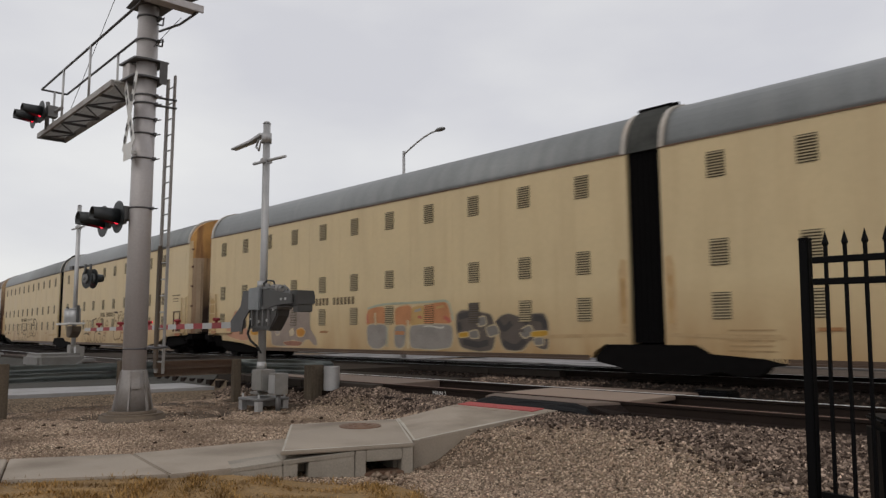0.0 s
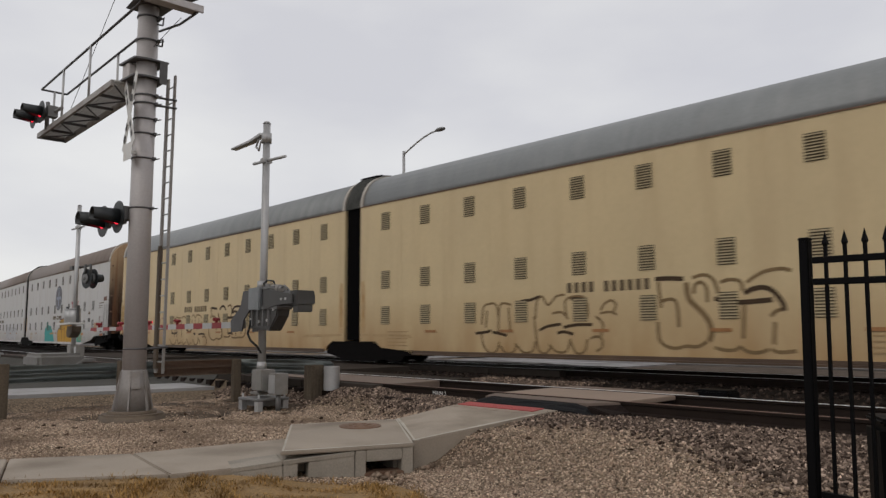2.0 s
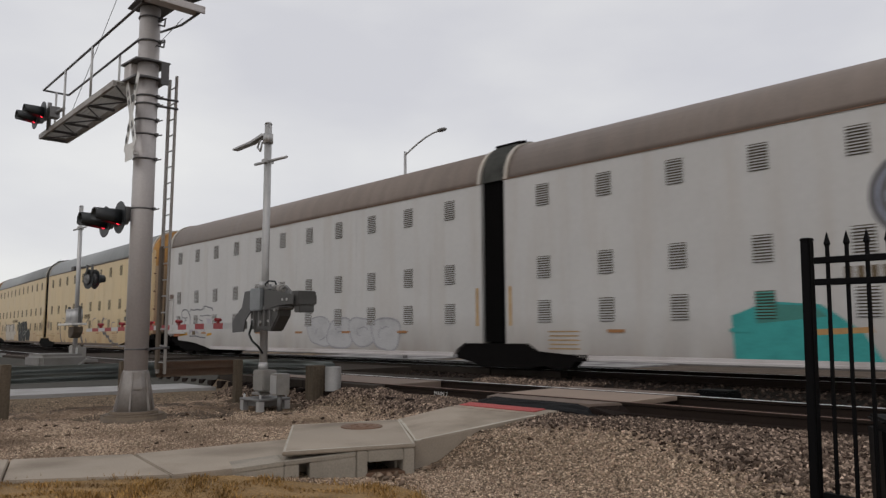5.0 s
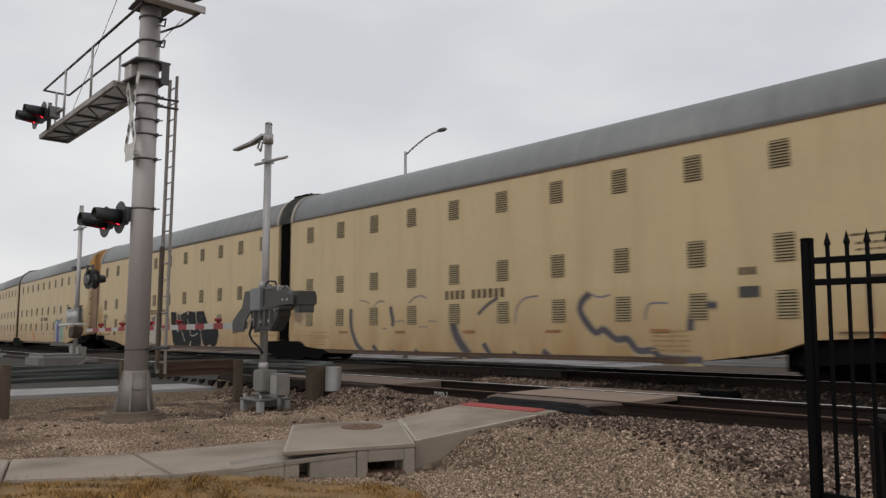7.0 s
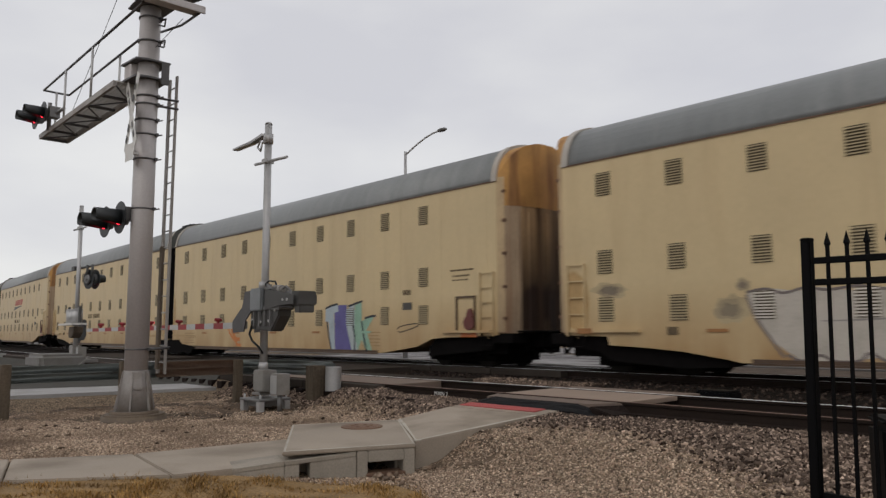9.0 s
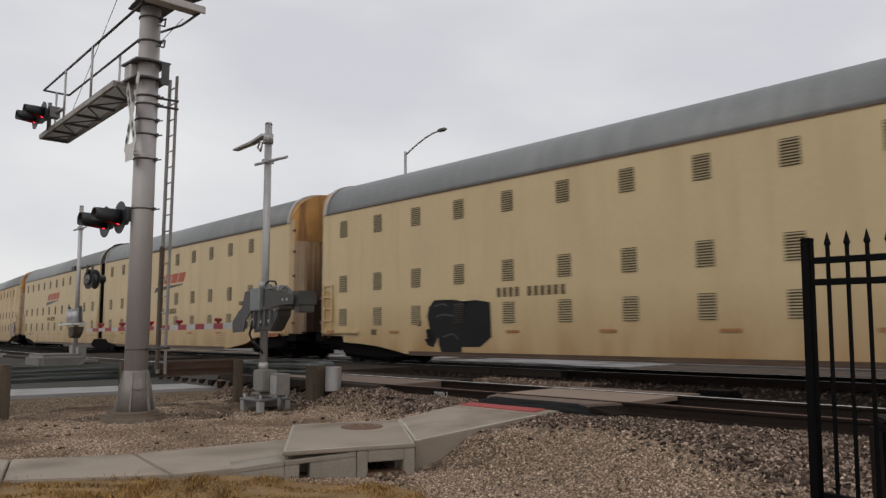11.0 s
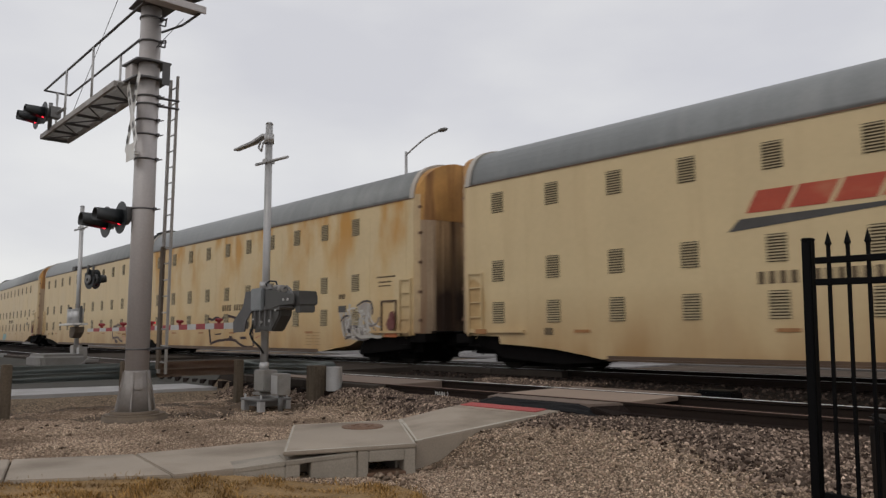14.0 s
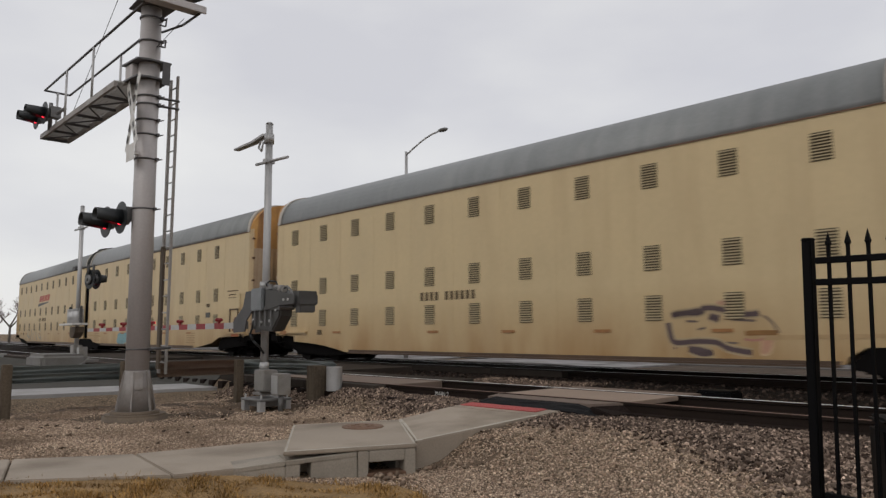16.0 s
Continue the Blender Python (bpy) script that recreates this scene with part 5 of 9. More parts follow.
# ---------------------------------------------------------------- guardrail
def guardrail():
    root = thing("guardrail", "galvanised W-beam guardrail on weathered timber posts", "guardrail")
    wave = [(0.0, 0.0), (0.02, 0.02), (0.075, 0.055), (0.085, 0.085), (0.075, 0.11), (0.01, 0.145), (0.0, 0.156), (0.01, 0.167), (0.075, 0.2), (0.085, 0.228), (0.075, 0.255),
            (0.02, 0.292), (0.0, 0.312)]
    path = [(-15.1, -6.0), (-15.1, 3.6), (-15.1, 6.3), (-15.08, 7.6), (-14.95, 8.1), (-14.5, 8.5), (-13.9, 8.74), (-12.5, 8.8)]
    zb = 0.1
    rings = []
    for i, (x, y) in enumerate(path):
        a = path[max(i - 1, 0)]
        b = path[min(i + 1, len(path) - 1)]
        d = Vector((b[0] - a[0], b[1] - a[1], 0)).normalized()
        n = Vector((-d.y, d.x, 0))
        rings.append([(x + n.x * o, y + n.y * o, zb + h) for o, h in wave])
    for lo, hi, mat, words in ((0, 2, M["beam"], "galvanised W-beam"), (2, 4, M["beam_rusty"], "rust-browned W-beam"), (4, 8, M["beam"], "curved galvanised W-beam end")):
        bm = bmesh.new()
        rows = [[bm.verts.new(c) for c in ring] for ring in rings[lo:hi + 1]]
        for r, s in zip(rows, rows[1:]):
            for k in range(len(wave) - 1):
                bm.faces.new((r[k], r[k + 1], s[k + 1], s[k])).smooth = True
        bmesh.ops.solidify(bm, geom=bm.faces[:], thickness=0.006)
        part("beam", bm, mat, root, words)
    for x, y, w, h in ((-15.0, 3.5, 0.16, 0.46), (-14.98, 5.55, 0.16, 0.46), (-14.92, 7.95, 0.16, 0.42), (-15.0, -0.5, 0.16, 0.46)):
        bm = bmesh.new()
        box(bm, (w, w, h - YARD + 0.2), (0, 0, (h + YARD - 0.2) / 2))
        bevel(bm, 0.012, 2)
        part("post", bm, M["post_wood"], root, "", pose(x + 0.12, y, 0))
    bm = bmesh.new()
    box(bm, (0.3, 0.3, 0.9), (-12.77, 8.59, -0.12))
    bevel(bm, 0.015, 2)
    part("end_post", bm, M["post_wood"], root, "broad timber end post")
    bm = bmesh.new()
    prism(bm, [(0.16 * math.cos(a * 0.19635), 0.16 * math.sin(a * 0.19635)) for a in range(32)], "z", -0.16, 0.31)
    part("end_shoe", bm, M["galvanised"], root, "curled galvanised end shoe", Matrix.Translation((-12.37, 8.74, 0)))


guardrail()


# ---------------------------------------------------------------- fence
def fence():
    root = thing("fence", "black steel picket fence with spear tips", "fence", pose(-1.605, 4.345, 0, 0, 1.1, -6.95))
    low = -0.42
    for x in (0.0, 2.45):
        bm = bmesh.new()
        box(bm, (0.054, 0.054, 1.5 - low), (x, 0, (1.5 + low) / 2))
        box(bm, (0.06, 0.06, 0.02), (x, 0, 1.505))
        bevel(bm, 0.006, 2)
        part("post", bm, M["fence"], root)
    for z in (1.385, 1.265, 0.11):
        bm = bmesh.new()
        box(bm, (2.37, 0.032, 0.036), (1.225, 0, z))
        bevel(bm, 0.004, 1)
        part("rail", bm, M["fence"], root)
    bm = bmesh.new()
    box(bm, (0.0165, 0.0165, 1.5), (0, 0, 0.74))
    verts = [(-0.0135, -0.0135, 1.475), (0.0135, -0.0135, 1.475), (0.0135, 0.0135, 1.475), (-0.0135, 0.0135, 1.475), (0, 0, 1.545), (0, 0, 1.44)]
    vs = [bm.verts.new(v) for v in verts]
    for k in range(4):
        bm.faces.new((vs[k], vs[(k + 1) % 4], vs[4]))
        bm.faces.new((vs[(k + 1) % 4], vs[k], vs[5]))
    me = finish("picket", bm, M["fence"])
    for k in range(22):
        part("picket", me, None, root, "", Matrix.Translation((0.112 + k * 0.104, 0, 0)))


fence()


def utility_stub():
    """A low black box just behind the fence."""
    root = thing("utility_box", "low black utility box standing behind the fence", "utility box", pose(-1.22, 4.74, -0.4, 0, 0, 30))
    bm = bmesh.new()
    box(bm, (0.38, 0.34, 0.88), (0, 0, 0.44))
    bevel(bm, 0.03, 2)
    part("case", bm, M["fence"], root)
    bm = bmesh.new()
    box(bm, (0.374, 0.334, 0.04), (0, 0, 0.898))
    bevel(bm, 0.015, 2)
    part("lid", bm, M["fence"], root)


utility_stub()


# ---------------------------------------------------------------- beyond the tracks
def street_lamp(at, reach):
    root = thing("street_lamp", "grey street lamp with a curved arm and cobra head", "street lamp", at, "street lamps")
    bm = bmesh.new()
    rod(bm, (0, 0, 0), (0, 0, 11.7), 0.14, 0.08, 16)
    part("pole", bm, M["galvanised"], root)
    bm = bmesh.new()
    pts = [(reach * t, 0, 11.5 + 0.86 * math.sin(t * 1.5)) for t in (0, 0.2, 0.4, 0.6, 0.8, 1.0)]
    curve_rod(bm, pts, 0.05)
    part("arm", bm, M["galvanised"], root)
    bm = bmesh.new()
    e = pts[-1]
    s = 1 if reach > 0 else -1
    bmesh.ops.create_uvsphere(bm, u_segments=16, v_segments=8, radius=1, matrix=Matrix.Translation((e[0] + s * 0.24, 0, e[2])) @ Matrix.Diagonal((0.38, 0.17, 0.11, 1)))
    for f in bm.faces:
        f.smooth = True
    part("lamp_head", bm, M["grey_box"], root, "grey cobra lamp head")
    return root


street_lamp(pose(-31.4, 27.0, -0.45), 2.8)
street_lamp(pose(-10.3, 44.0, -3.2), -2.6)


M["twig"] = material("pale_winter_twigs", (0.22, 0.165, 0.15), 0.9, scale=4, vary=0.25, fine=20, bump=0)


def bare_tree(at, seed, tall):
    root = thing("tree", "leafless winter tree with fine grey twigs", "tree", at, "bare trees")
    g = random.Random(seed)
    trunk, crown = bmesh.new(), bmesh.new()

    def grow(p, d, length, r, level):
        q = p + d * length
        rod(trunk if level < 2 else crown, p, q, r, r * 0.65, 6 if level < 2 else 3)
        if level == 5:
            return
        for _ in range(3 if level < 4 else 4):
            nd = (d + Vector((g.uniform(-0.75, 0.75), g.uniform(-0.75, 0.75), g.uniform(-0.15, 0.5)))).normalized()
            grow(p + d * length * g.uniform(0.6, 1.0), nd, length * g.uniform(0.6, 0.8), r * 0.6, level + 1)

    grow(Vector((0, 0, -0.3)), Vector((g.uniform(-0.05, 0.05), 0, 1)), tall * 0.3, tall * 0.022, 0)
    part("trunk", trunk, M["bark"], root)
    part("crown", crown, M["twig"], root, "tangle of fine bare twigs")
    return root


for k, (x, y, h) in enumerate(((-112, 24.5, 8), (-128, 26, 10), (-104, 21, 6.5), (-140, 33, 11), (-118, 31, 9), (-135, 22, 9), (-13, 46, 8), (-17.2, 49, 9), (-9.6, 45, 7.5), (-21.5, 48, 6.5), (-14.8, 52, 9), (-19.2, 46, 5.5), (-23.5, 47, 6.0))):
    bare_tree(pose(x, y, -0.5), 20 + k, h)


def shop_building(name, label, at, size, wall, roofed):
    sx, sy, sz = size
    root = thing(name, label, "building", at)
    bm = bmesh.new()
    box(bm, (sx, sy, sz), (0, 0, sz / 2))
    part("wall", bm, wall, root)
    bm = bmesh.new()
    if roofed:
        prism(bm, [(-sy / 2 - 0.5, sz), (sy / 2 + 0.5, sz), (0, sz + 2.2)], "x", -sx / 2 - 0.5, sx / 2 + 0.5)
    else:
        box(bm, (sx + 0.3, sy + 0.3, 0.5), (0, 0, sz + 0.2))
    part("roof", bm, M["roof_tile"] if roofed else M["concrete_old"], root)
    n = int(sx // 3)
    for k in range(n):
        x = -sx / 2 + (k + 0.5) * sx / n
        bm = bmesh.new()
        box(bm, (1.7, 0.12, 1.7), (x, -sy / 2 - 0.03, 1.9))
        w = part("window", bm, M["sign_white"], root, "white framed window")
        for s in (-1, 1):
            bm = bmesh.new()
            box(bm, (0.75, 0.06, 1.5), (x + s * 0.4, -sy / 2 - 0.08, 1.9))
            part("pane", bm, M["glass"], w)


shop_building("brick_building", "low red-brown brick building with a brown roof", pose(-20, 56, -0.5), (12, 9, 3.6), M["brick_red"], True)
shop_building("brick_building", "dark red brick building across the road", pose(-7.5, 54, -0.5), (10, 9, 3.6), M["brick_red"], False)


M["verge"] = material("dull_brown_gravel_strip", (0.085, 0.065, 0.05), 0.95, gloss=0.05, scale=1.5, vary=0.3, fine=14, grain=0.3, bump=0.5, bump_distance=0.02)


def far_pavement():
    bm = bmesh.new()
    box(bm, (500, 8.0, 0.3), (-60, 34.0, -0.6))
    tagged(part("far_street", bm, M["road"], None, "pale concrete street beyond the railway"), "", "road", kind="structure")
    bm = bmesh.new()
    box(bm, (500, 9.0, 0.3), (-60, 25.4, -0.66))
    tagged(part("far_verge", bm, M["verge"], None, "strip of dull brown gravel along the far street"), "", "verge", kind="structure")


far_pavement()


def parked_car(at, paint, label):
    root = thing("parked_car", label, "car", at, "parked cars")
    bm = bmesh.new()
    prism(bm, [(-2.2, 0.35), (2.2, 0.35), (2.25, 0.75), (1.9, 0.9), (0.95, 0.98), (0.35, 1.45), (-1.1, 1.48), (-1.9, 1.02), (-2.25, 0.95)], "y", -0.88, 0.88)
    bevel(bm, 0.08, 2)
    part("body", bm, paint, root)
    bm = bmesh.new()
    prism(bm, [(0.75, 1.0), (0.3, 1.4), (-1.05, 1.42), (-1.7, 1.04)], "y", -0.9, 0.9)
    part("side_window", bm, M["glass"], root)
    for x in (-1.35, 1.4):
        for y in (-0.8, 0.8):
            bm = bmesh.new()
            rod(bm, (x, y - 0.11, 0.33), (x, y + 0.11, 0.33), 0.33, 0.33, 20)
            w = part("wheel", bm, M["tyre"], root)
            bm = bmesh.new()
            rod(bm, (x, y - 0.12, 0.33), (x, y + 0.12, 0.33), 0.19, 0.19, 14)
            part("rim", bm, M["galvanised"], w)


parked_car(pose(-12.5, 40, -0.5), M["car_white"], "white sedan parked across the far street")
parked_car(pose(-8.0, 41, -0.5, 0, 0, 8), M["car_white"], "white sedan standing by the brick building")
parked_car(pose(-14.5, 46, -0.5), M["car_red"], "dark red car parked by the brick building")


# ---------------------------------------------------------------- the train
M["emblem_grey"] = material("dark_grey_emblem_paint", (0.11, 0.105, 0.11), 0.6, scale=3, vary=0.15)
M["brake"] = material("red_brown_iron", (0.13, 0.035, 0.028), 0.6, scale=5, vary=0.2)
M["hood_grey"] = material("dusty_dark_grey_rubber", (0.06, 0.06, 0.054), 0.8, gloss=0.15, scale=2, vary=0.3, fine=25, grain=0.2, bump=0.1)
M["stencil"] = material("faded_brown_stencil", (0.34, 0.22, 0.10), 0.6, scale=6, vary=0.3)
UNIT, JOINT, PERIOD, STEP = 21.0, 0.85, 45.07, 1.8535
WIDE = 1.5
VENT_Z = (4.495, 2.625, 1.503)


def arc_roof():
    half = [(WIDE, 5.09), (1.485, 5.23), (1.455, 5.39), (1.40, 5.56), (1.31, 5.73), (1.18, 5.9), (1.02, 6.03), (0.82, 6.135), (0.56, 6.215), (0.28, 6.265), (0, 6.28)]
    return [(-y, z) for y, z in half] + [(y, z) for y, z in half[-2::-1]]


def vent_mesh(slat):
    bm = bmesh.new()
    # flat proud plate; the shade in the slat gaps is put into its colour
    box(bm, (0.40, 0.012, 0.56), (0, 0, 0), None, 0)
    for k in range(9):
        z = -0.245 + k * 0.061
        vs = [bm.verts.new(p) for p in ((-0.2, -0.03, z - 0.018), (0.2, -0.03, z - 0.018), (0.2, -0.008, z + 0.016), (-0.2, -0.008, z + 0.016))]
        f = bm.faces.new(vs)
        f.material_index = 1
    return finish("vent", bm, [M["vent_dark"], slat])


VENTS = {"tan": vent_mesh(M["vent_slat"]), "white": vent_mesh(M["vent_slat_grey"])}


def wheelset_mesh():
    bm = bmesh.new()
    rod(bm, (0, -1.1, 0), (0, 1.1, 0), 0.085, 0.085, 10)
    for s in (-1, 1):
        rod(bm, (0, s * 0.69, 0), (0, s * 0.82, 0), 0.42, 0.42, 28)
        rod(bm, (0, s * 0.67, 0), (0, s * 0.7, 0), 0.45, 0.45, 28)
        rod(bm, (0, s * 0.82, 0), (0, s * 0.87, 0), 0.15, 0.13, 14)
        for k in range(3):
            q = k * 2.094
            rod(bm, (0.06 * math.cos(q), s * 1.1, 0.06 * math.sin(q)), (0.06 * math.cos(q), s * 1.19, 0.06 * math.sin(q)), 0.025, 0.025, 6)
    return finish("wheelset", bm, M["wheel"])


WHEELSET = wheelset_mesh()
WHEELSETS = []


def frame_mesh():
    bm = bmesh.new()
    prism(bm, [(-1.25, 0.32), (-1.12, 0.28), (-0.62, 0.34), (-0.42, 0.2), (0.42, 0.2), (0.62, 0.34), (1.12, 0.28), (1.25, 0.32), (1.25, 0.58), (0.8, 0.66), (0.45, 0.72), (-0.45, 0.72), (-0.8, 0.66), (-1.25, 0.58)], "y", -0.09, 0.09)
    bevel(bm, 0.02, 1)
    for x in (-0.89, 0.89):
        rod(bm, (x, -0.16, 0.42), (x, 0.0, 0.42), 0.12, 0.12, 12)
    for x in (-0.25, -0.08, 0.08, 0.25):
        rod(bm, (x, -0.12, 0.24), (x, -0.12, 0.6), 0.06, 0.06, 8)
    return finish("side_frame", bm, M["black_steel"])


FRAME = frame_mesh()


def bogie(parent, x):
    bm = bmesh.new()
    box(bm, (0.5, 2.2, 0.28), (0, 0, 0.56))
    box(bm, (2.3, 0.3, 0.12), (0, 0, 0.6))
    for s in (-1, 1):
        box(bm, (0.1, 1.6, 0.12), (s * 0.4, 0, 0.3))
    # added filler boxes that close the wheel gaps into one dark mass
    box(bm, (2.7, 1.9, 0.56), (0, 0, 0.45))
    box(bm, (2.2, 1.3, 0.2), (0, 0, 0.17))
    b = part("bogie", bm, M["black_steel"], parent, "near-black four-wheel bogie", Matrix.Translation((x, 0, 0)))
    for s in (-1, 1):
        part("side_frame", FRAME, None, b, "", Matrix.Translation((0, s * 1.02, 0)) @ Matrix.Rotation(0 if s < 0 else math.pi, 4, "Z"))
    for a in (-0.89, 0.89):
        WHEELSETS.append((part("wheelset", WHEELSET, None, b, "", Matrix.Translation((a, 0, 0.42))), a))
    return b


def ribbon(bm, pts, w, y, mi=0, closed=False):
    """A flat painted line in the side plane."""
    P = [Vector((p[0], p[1])) for p in pts]
    n = len(P)
    L, R = [], []
    for i in range(n):
        a = P[(i - 1) % n] if closed or i else P[i]
        b = P[(i + 1) % n] if closed or i < n - 1 else P[i]
        d = b - a
        d = d.normalized() if d.length > 1e-6 else Vector((1, 0))
        o = Vector((-d.y, d.x)) * w / 2
        L.append(bm.verts.new((P[i].x + o.x, y, P[i].y + o.y)))
        R.append(bm.verts.new((P[i].x - o.x, y, P[i].y - o.y)))
    for i in range(n if closed else n - 1):
        j = (i + 1) % n
        f = bm.faces.new((L[i], L[j], R[j], R[i]))
        f.material_index = mi


def blob(bm, pts, y, mi=0):
    c = bm.verts.new((sum(p[0] for p in pts) / len(pts), y, sum(p[1] for p in pts) / len(pts)))
    vs = [bm.verts.new((p[0], y, p[1])) for p in pts]
    for i in range(len(vs)):
        f = bm.faces.new((c, vs[i], vs[(i + 1) % len(vs)]))
        f.material_index = mi


PAINT = {}


def paint(rgb):
    key = tuple(rgb)
    if key not in PAINT:
        PAINT[key] = material("spray_paint", rgb, 0.6, gloss=0.16, scale=2.5, vary=0.18, fine=20, grain=0.08, bump=0.03, stain=tuple(c * 0.6 + min(0.1, c * 0.35) for c in rgb), stain_amount=0.45, stain_scale=2.5)
    return PAINT[key]


def bubble(parent, x, z, w, h, n, fill, line, seed, lw=0.055, square=2.6, label="bubble-letter graffiti"):
    """Swollen letter shapes in a row, painted on the car side; no readable letters."""
    g = random.Random(seed)
    mats = [paint(fill), paint(line)]
    cw = w / n
    y = -WIDE - 0.006
    for k in range(n):
        bm = bmesh.new()
        cx, cz = x + cw * (k + 0.5), z + h / 2 + g.uniform(-0.05, 0.05) * h
        rx, rz = cw * g.uniform(0.52, 0.62), h * g.uniform(0.44, 0.54)
        pts = []
        ph = [g.uniform(0, 6.28) for _ in range(3)]
        lean = g.uniform(-0.15, 0.2)
        for i in range(28):
            a = 2 * math.pi * i / 28
            c, s = math.cos(a), math.sin(a)
            r = (abs(c) ** square + abs(s) ** square) ** (-1 / square)
            r *= 1 + 0.08 * math.sin(2 * a + ph[0]) + 0.06 * math.sin(3 * a + ph[1]) + 0.03 * math.sin(5 * a + ph[2])
            pts.append((cx + rx * r * c + lean * rz * r * s, cz + rz * r * s))
        yk = y - 0.0012 * k
        blob(bm, pts, yk, 0)
        ribbon(bm, pts, lw * g.uniform(0.8, 1.3), yk - 0.0006, 1, True)
        for _ in range(2):
            a0, ln = g.uniform(0, 6.28), g.uniform(0.8, 2.4)
            rr = g.uniform(0.3, 0.6)
            dx, dz = g.uniform(-0.2, 0.2) * rx, g.uniform(-0.3, 0.3) * rz
            arc = [(cx + dx + rx * rr * math.cos(a0 + ln * t / 7), cz + dz + rz * rr * math.sin(a0 + ln * t / 7)) for t in range(8)]
            ribbon(bm, arc, lw * 0.8, yk - 0.0009, 1)
        part("graffiti_letter", bm, mats, parent, label)


def scrawl(parent, x, z, w, h, line, seed, lw=0.06, strokes=7, label="spray-painted scrawl"):
    """Loose open strokes."""
    g = random.Random(seed)
    y = -WIDE - 0.006
    for k in range(strokes):
        bm = bmesh.new()
        px, pz = x + w * (k + g.uniform(0.1, 0.6)) / strokes, z + h * g.uniform(0.55, 1.0)
        a = g.uniform(-2.2, -1.2)
        pts = [(px, pz)]
        bend = g.uniform(0.05, 0.3)
        for _ in range(9):
            px += math.cos(a) * h / 8
            pz += math.sin(a) * h / 8
            pz = max(pz, z)
            a += bend
            pts.append((px, pz))
        ribbon(bm, pts, lw * g.uniform(0.6, 1.4), y - 0.001 * k)
        part("graffiti_stroke", bm, paint(line), parent, label)


PAINTED_VENTS = {}


def painted_vent(rgb):
    """A vent whose slats the spray paint has covered too."""
    if rgb not in PAINTED_VENTS:
        PAINTED_VENTS[rgb] = vent_mesh(paint(rgb))
    return PAINTED_VENTS[rgb]


def sprayed(parent, pts, rgb, layer, label):
    """A filled patch of paint on the car side; layers lie over one another."""
    for ob in parent.children:
        at = ob.matrix_basis.translation
        if ob.name.startswith("vent") and inside(pts, np.array([at.x]), np.array([at.z]))[0]:
            ob.data = painted_vent(rgb)
        if ob.name.startswith("reflector"):
            mid = sum((v.co for v in ob.data.vertices), Vector()) / len(ob.data.vertices)
            if inside(pts, np.array([mid.x]), np.array([mid.z]))[0]:
                ob.data.materials[0] = paint(rgb)
    bm = bmesh.new()
    y = -WIDE - 0.005 - 0.0015 * layer
    f = bm.faces.new([bm.verts.new((p[0], y, p[1])) for p in pts])
    bmesh.ops.triangulate(bm, faces=[f])
    part("graffiti_patch", bm, paint(rgb), parent, label)


def soft_spray(parent, pts, rgb, layer, label):
    """A patch with rounded corners and a thin mist of overspray round its edge."""
    ring = [Vector(p) for p in pts]
    for cut in (0.16, 0.2):
        ring = [q for a, b in zip(ring, ring[1:] + ring[:1]) for q in (a.lerp(b, cut), a.lerp(b, 1 - cut))]
    mid = sum(ring, Vector((0, 0))) / len(ring)
    for reach, mix, lift in ((0.05, 0.35, 0.7), (0.02, 0.7, 0.35)):
        wide = [tuple(p + (p - mid).normalized() * reach) for p in ring]
        sprayed(parent, wide, tuple(round(a * (1 - mix) + b * mix, 3) for a, b in zip((0.575, 0.45, 0.262), rgb)), layer - lift, label)
    sprayed(parent, [tuple(p) for p in ring], rgb, layer, label)


def stroked(parent, pts, width, rgb, layer, label):
    """A sprayed line on the car side, rounded off between its points."""
    fine = []
    n = len(pts)
    for i in range(n - 1):
        p0, p1, p2, p3 = [Vector(pts[min(max(j, 0), n - 1)]) for j in (i - 1, i, i + 1, i + 2)]
        for k in range(4):
            t = k / 4
            fine.append(0.5 * (2 * p1 + (p2 - p0) * t + (2 * p0 - 5 * p1 + 4 * p2 - p3) * t * t + (3 * p1 - p0 - 3 * p2 + p3) * t * t * t))
    fine.append(Vector(pts[-1]))
    bm = bmesh.new()
    ribbon(bm, fine, width, -WIDE - 0.005 - 0.0015 * layer)
    part("graffiti_stroke", bm, paint(rgb), parent, label)


def misted(parent, pts, width, rgb, layer, label):
    """A sprayed line with a mist of overspray on both sides."""
    for wider, mix, lift in ((1.9, 0.25, 0.6), (1.4, 0.55, 0.3), (0.95, 1.0, 0.0)):
        stroked(parent, pts, width * wider, tuple(round(a * (1 - mix) + b * mix, 3) for a, b in zip((0.545, 0.42, 0.24), rgb)), layer - lift, label)


def smudge(parent, x, z, w, h, rgb, seed):
    """A soft smoky patch: ragged ovals that grow stronger towards the middle."""
    g = random.Random(seed)
    tan = (0.575, 0.45, 0.262)
    for k, mix in enumerate((0.3, 0.6, 0.9)):
        size = 1 - 0.26 * k
        pts = []
        for i in range(18):
            q = 2 * math.pi * i / 18
            r = size * g.uniform(0.75, 1.2)
            pts.append((x + w / 2 * r * math.cos(q), z + h / 2 * r * math.sin(q)))
        sprayed(parent, pts, tuple(round(a * (1 - mix) + b * mix, 3) for a, b in zip(tan, rgb)), k + 1, "faint smoky paint patch")


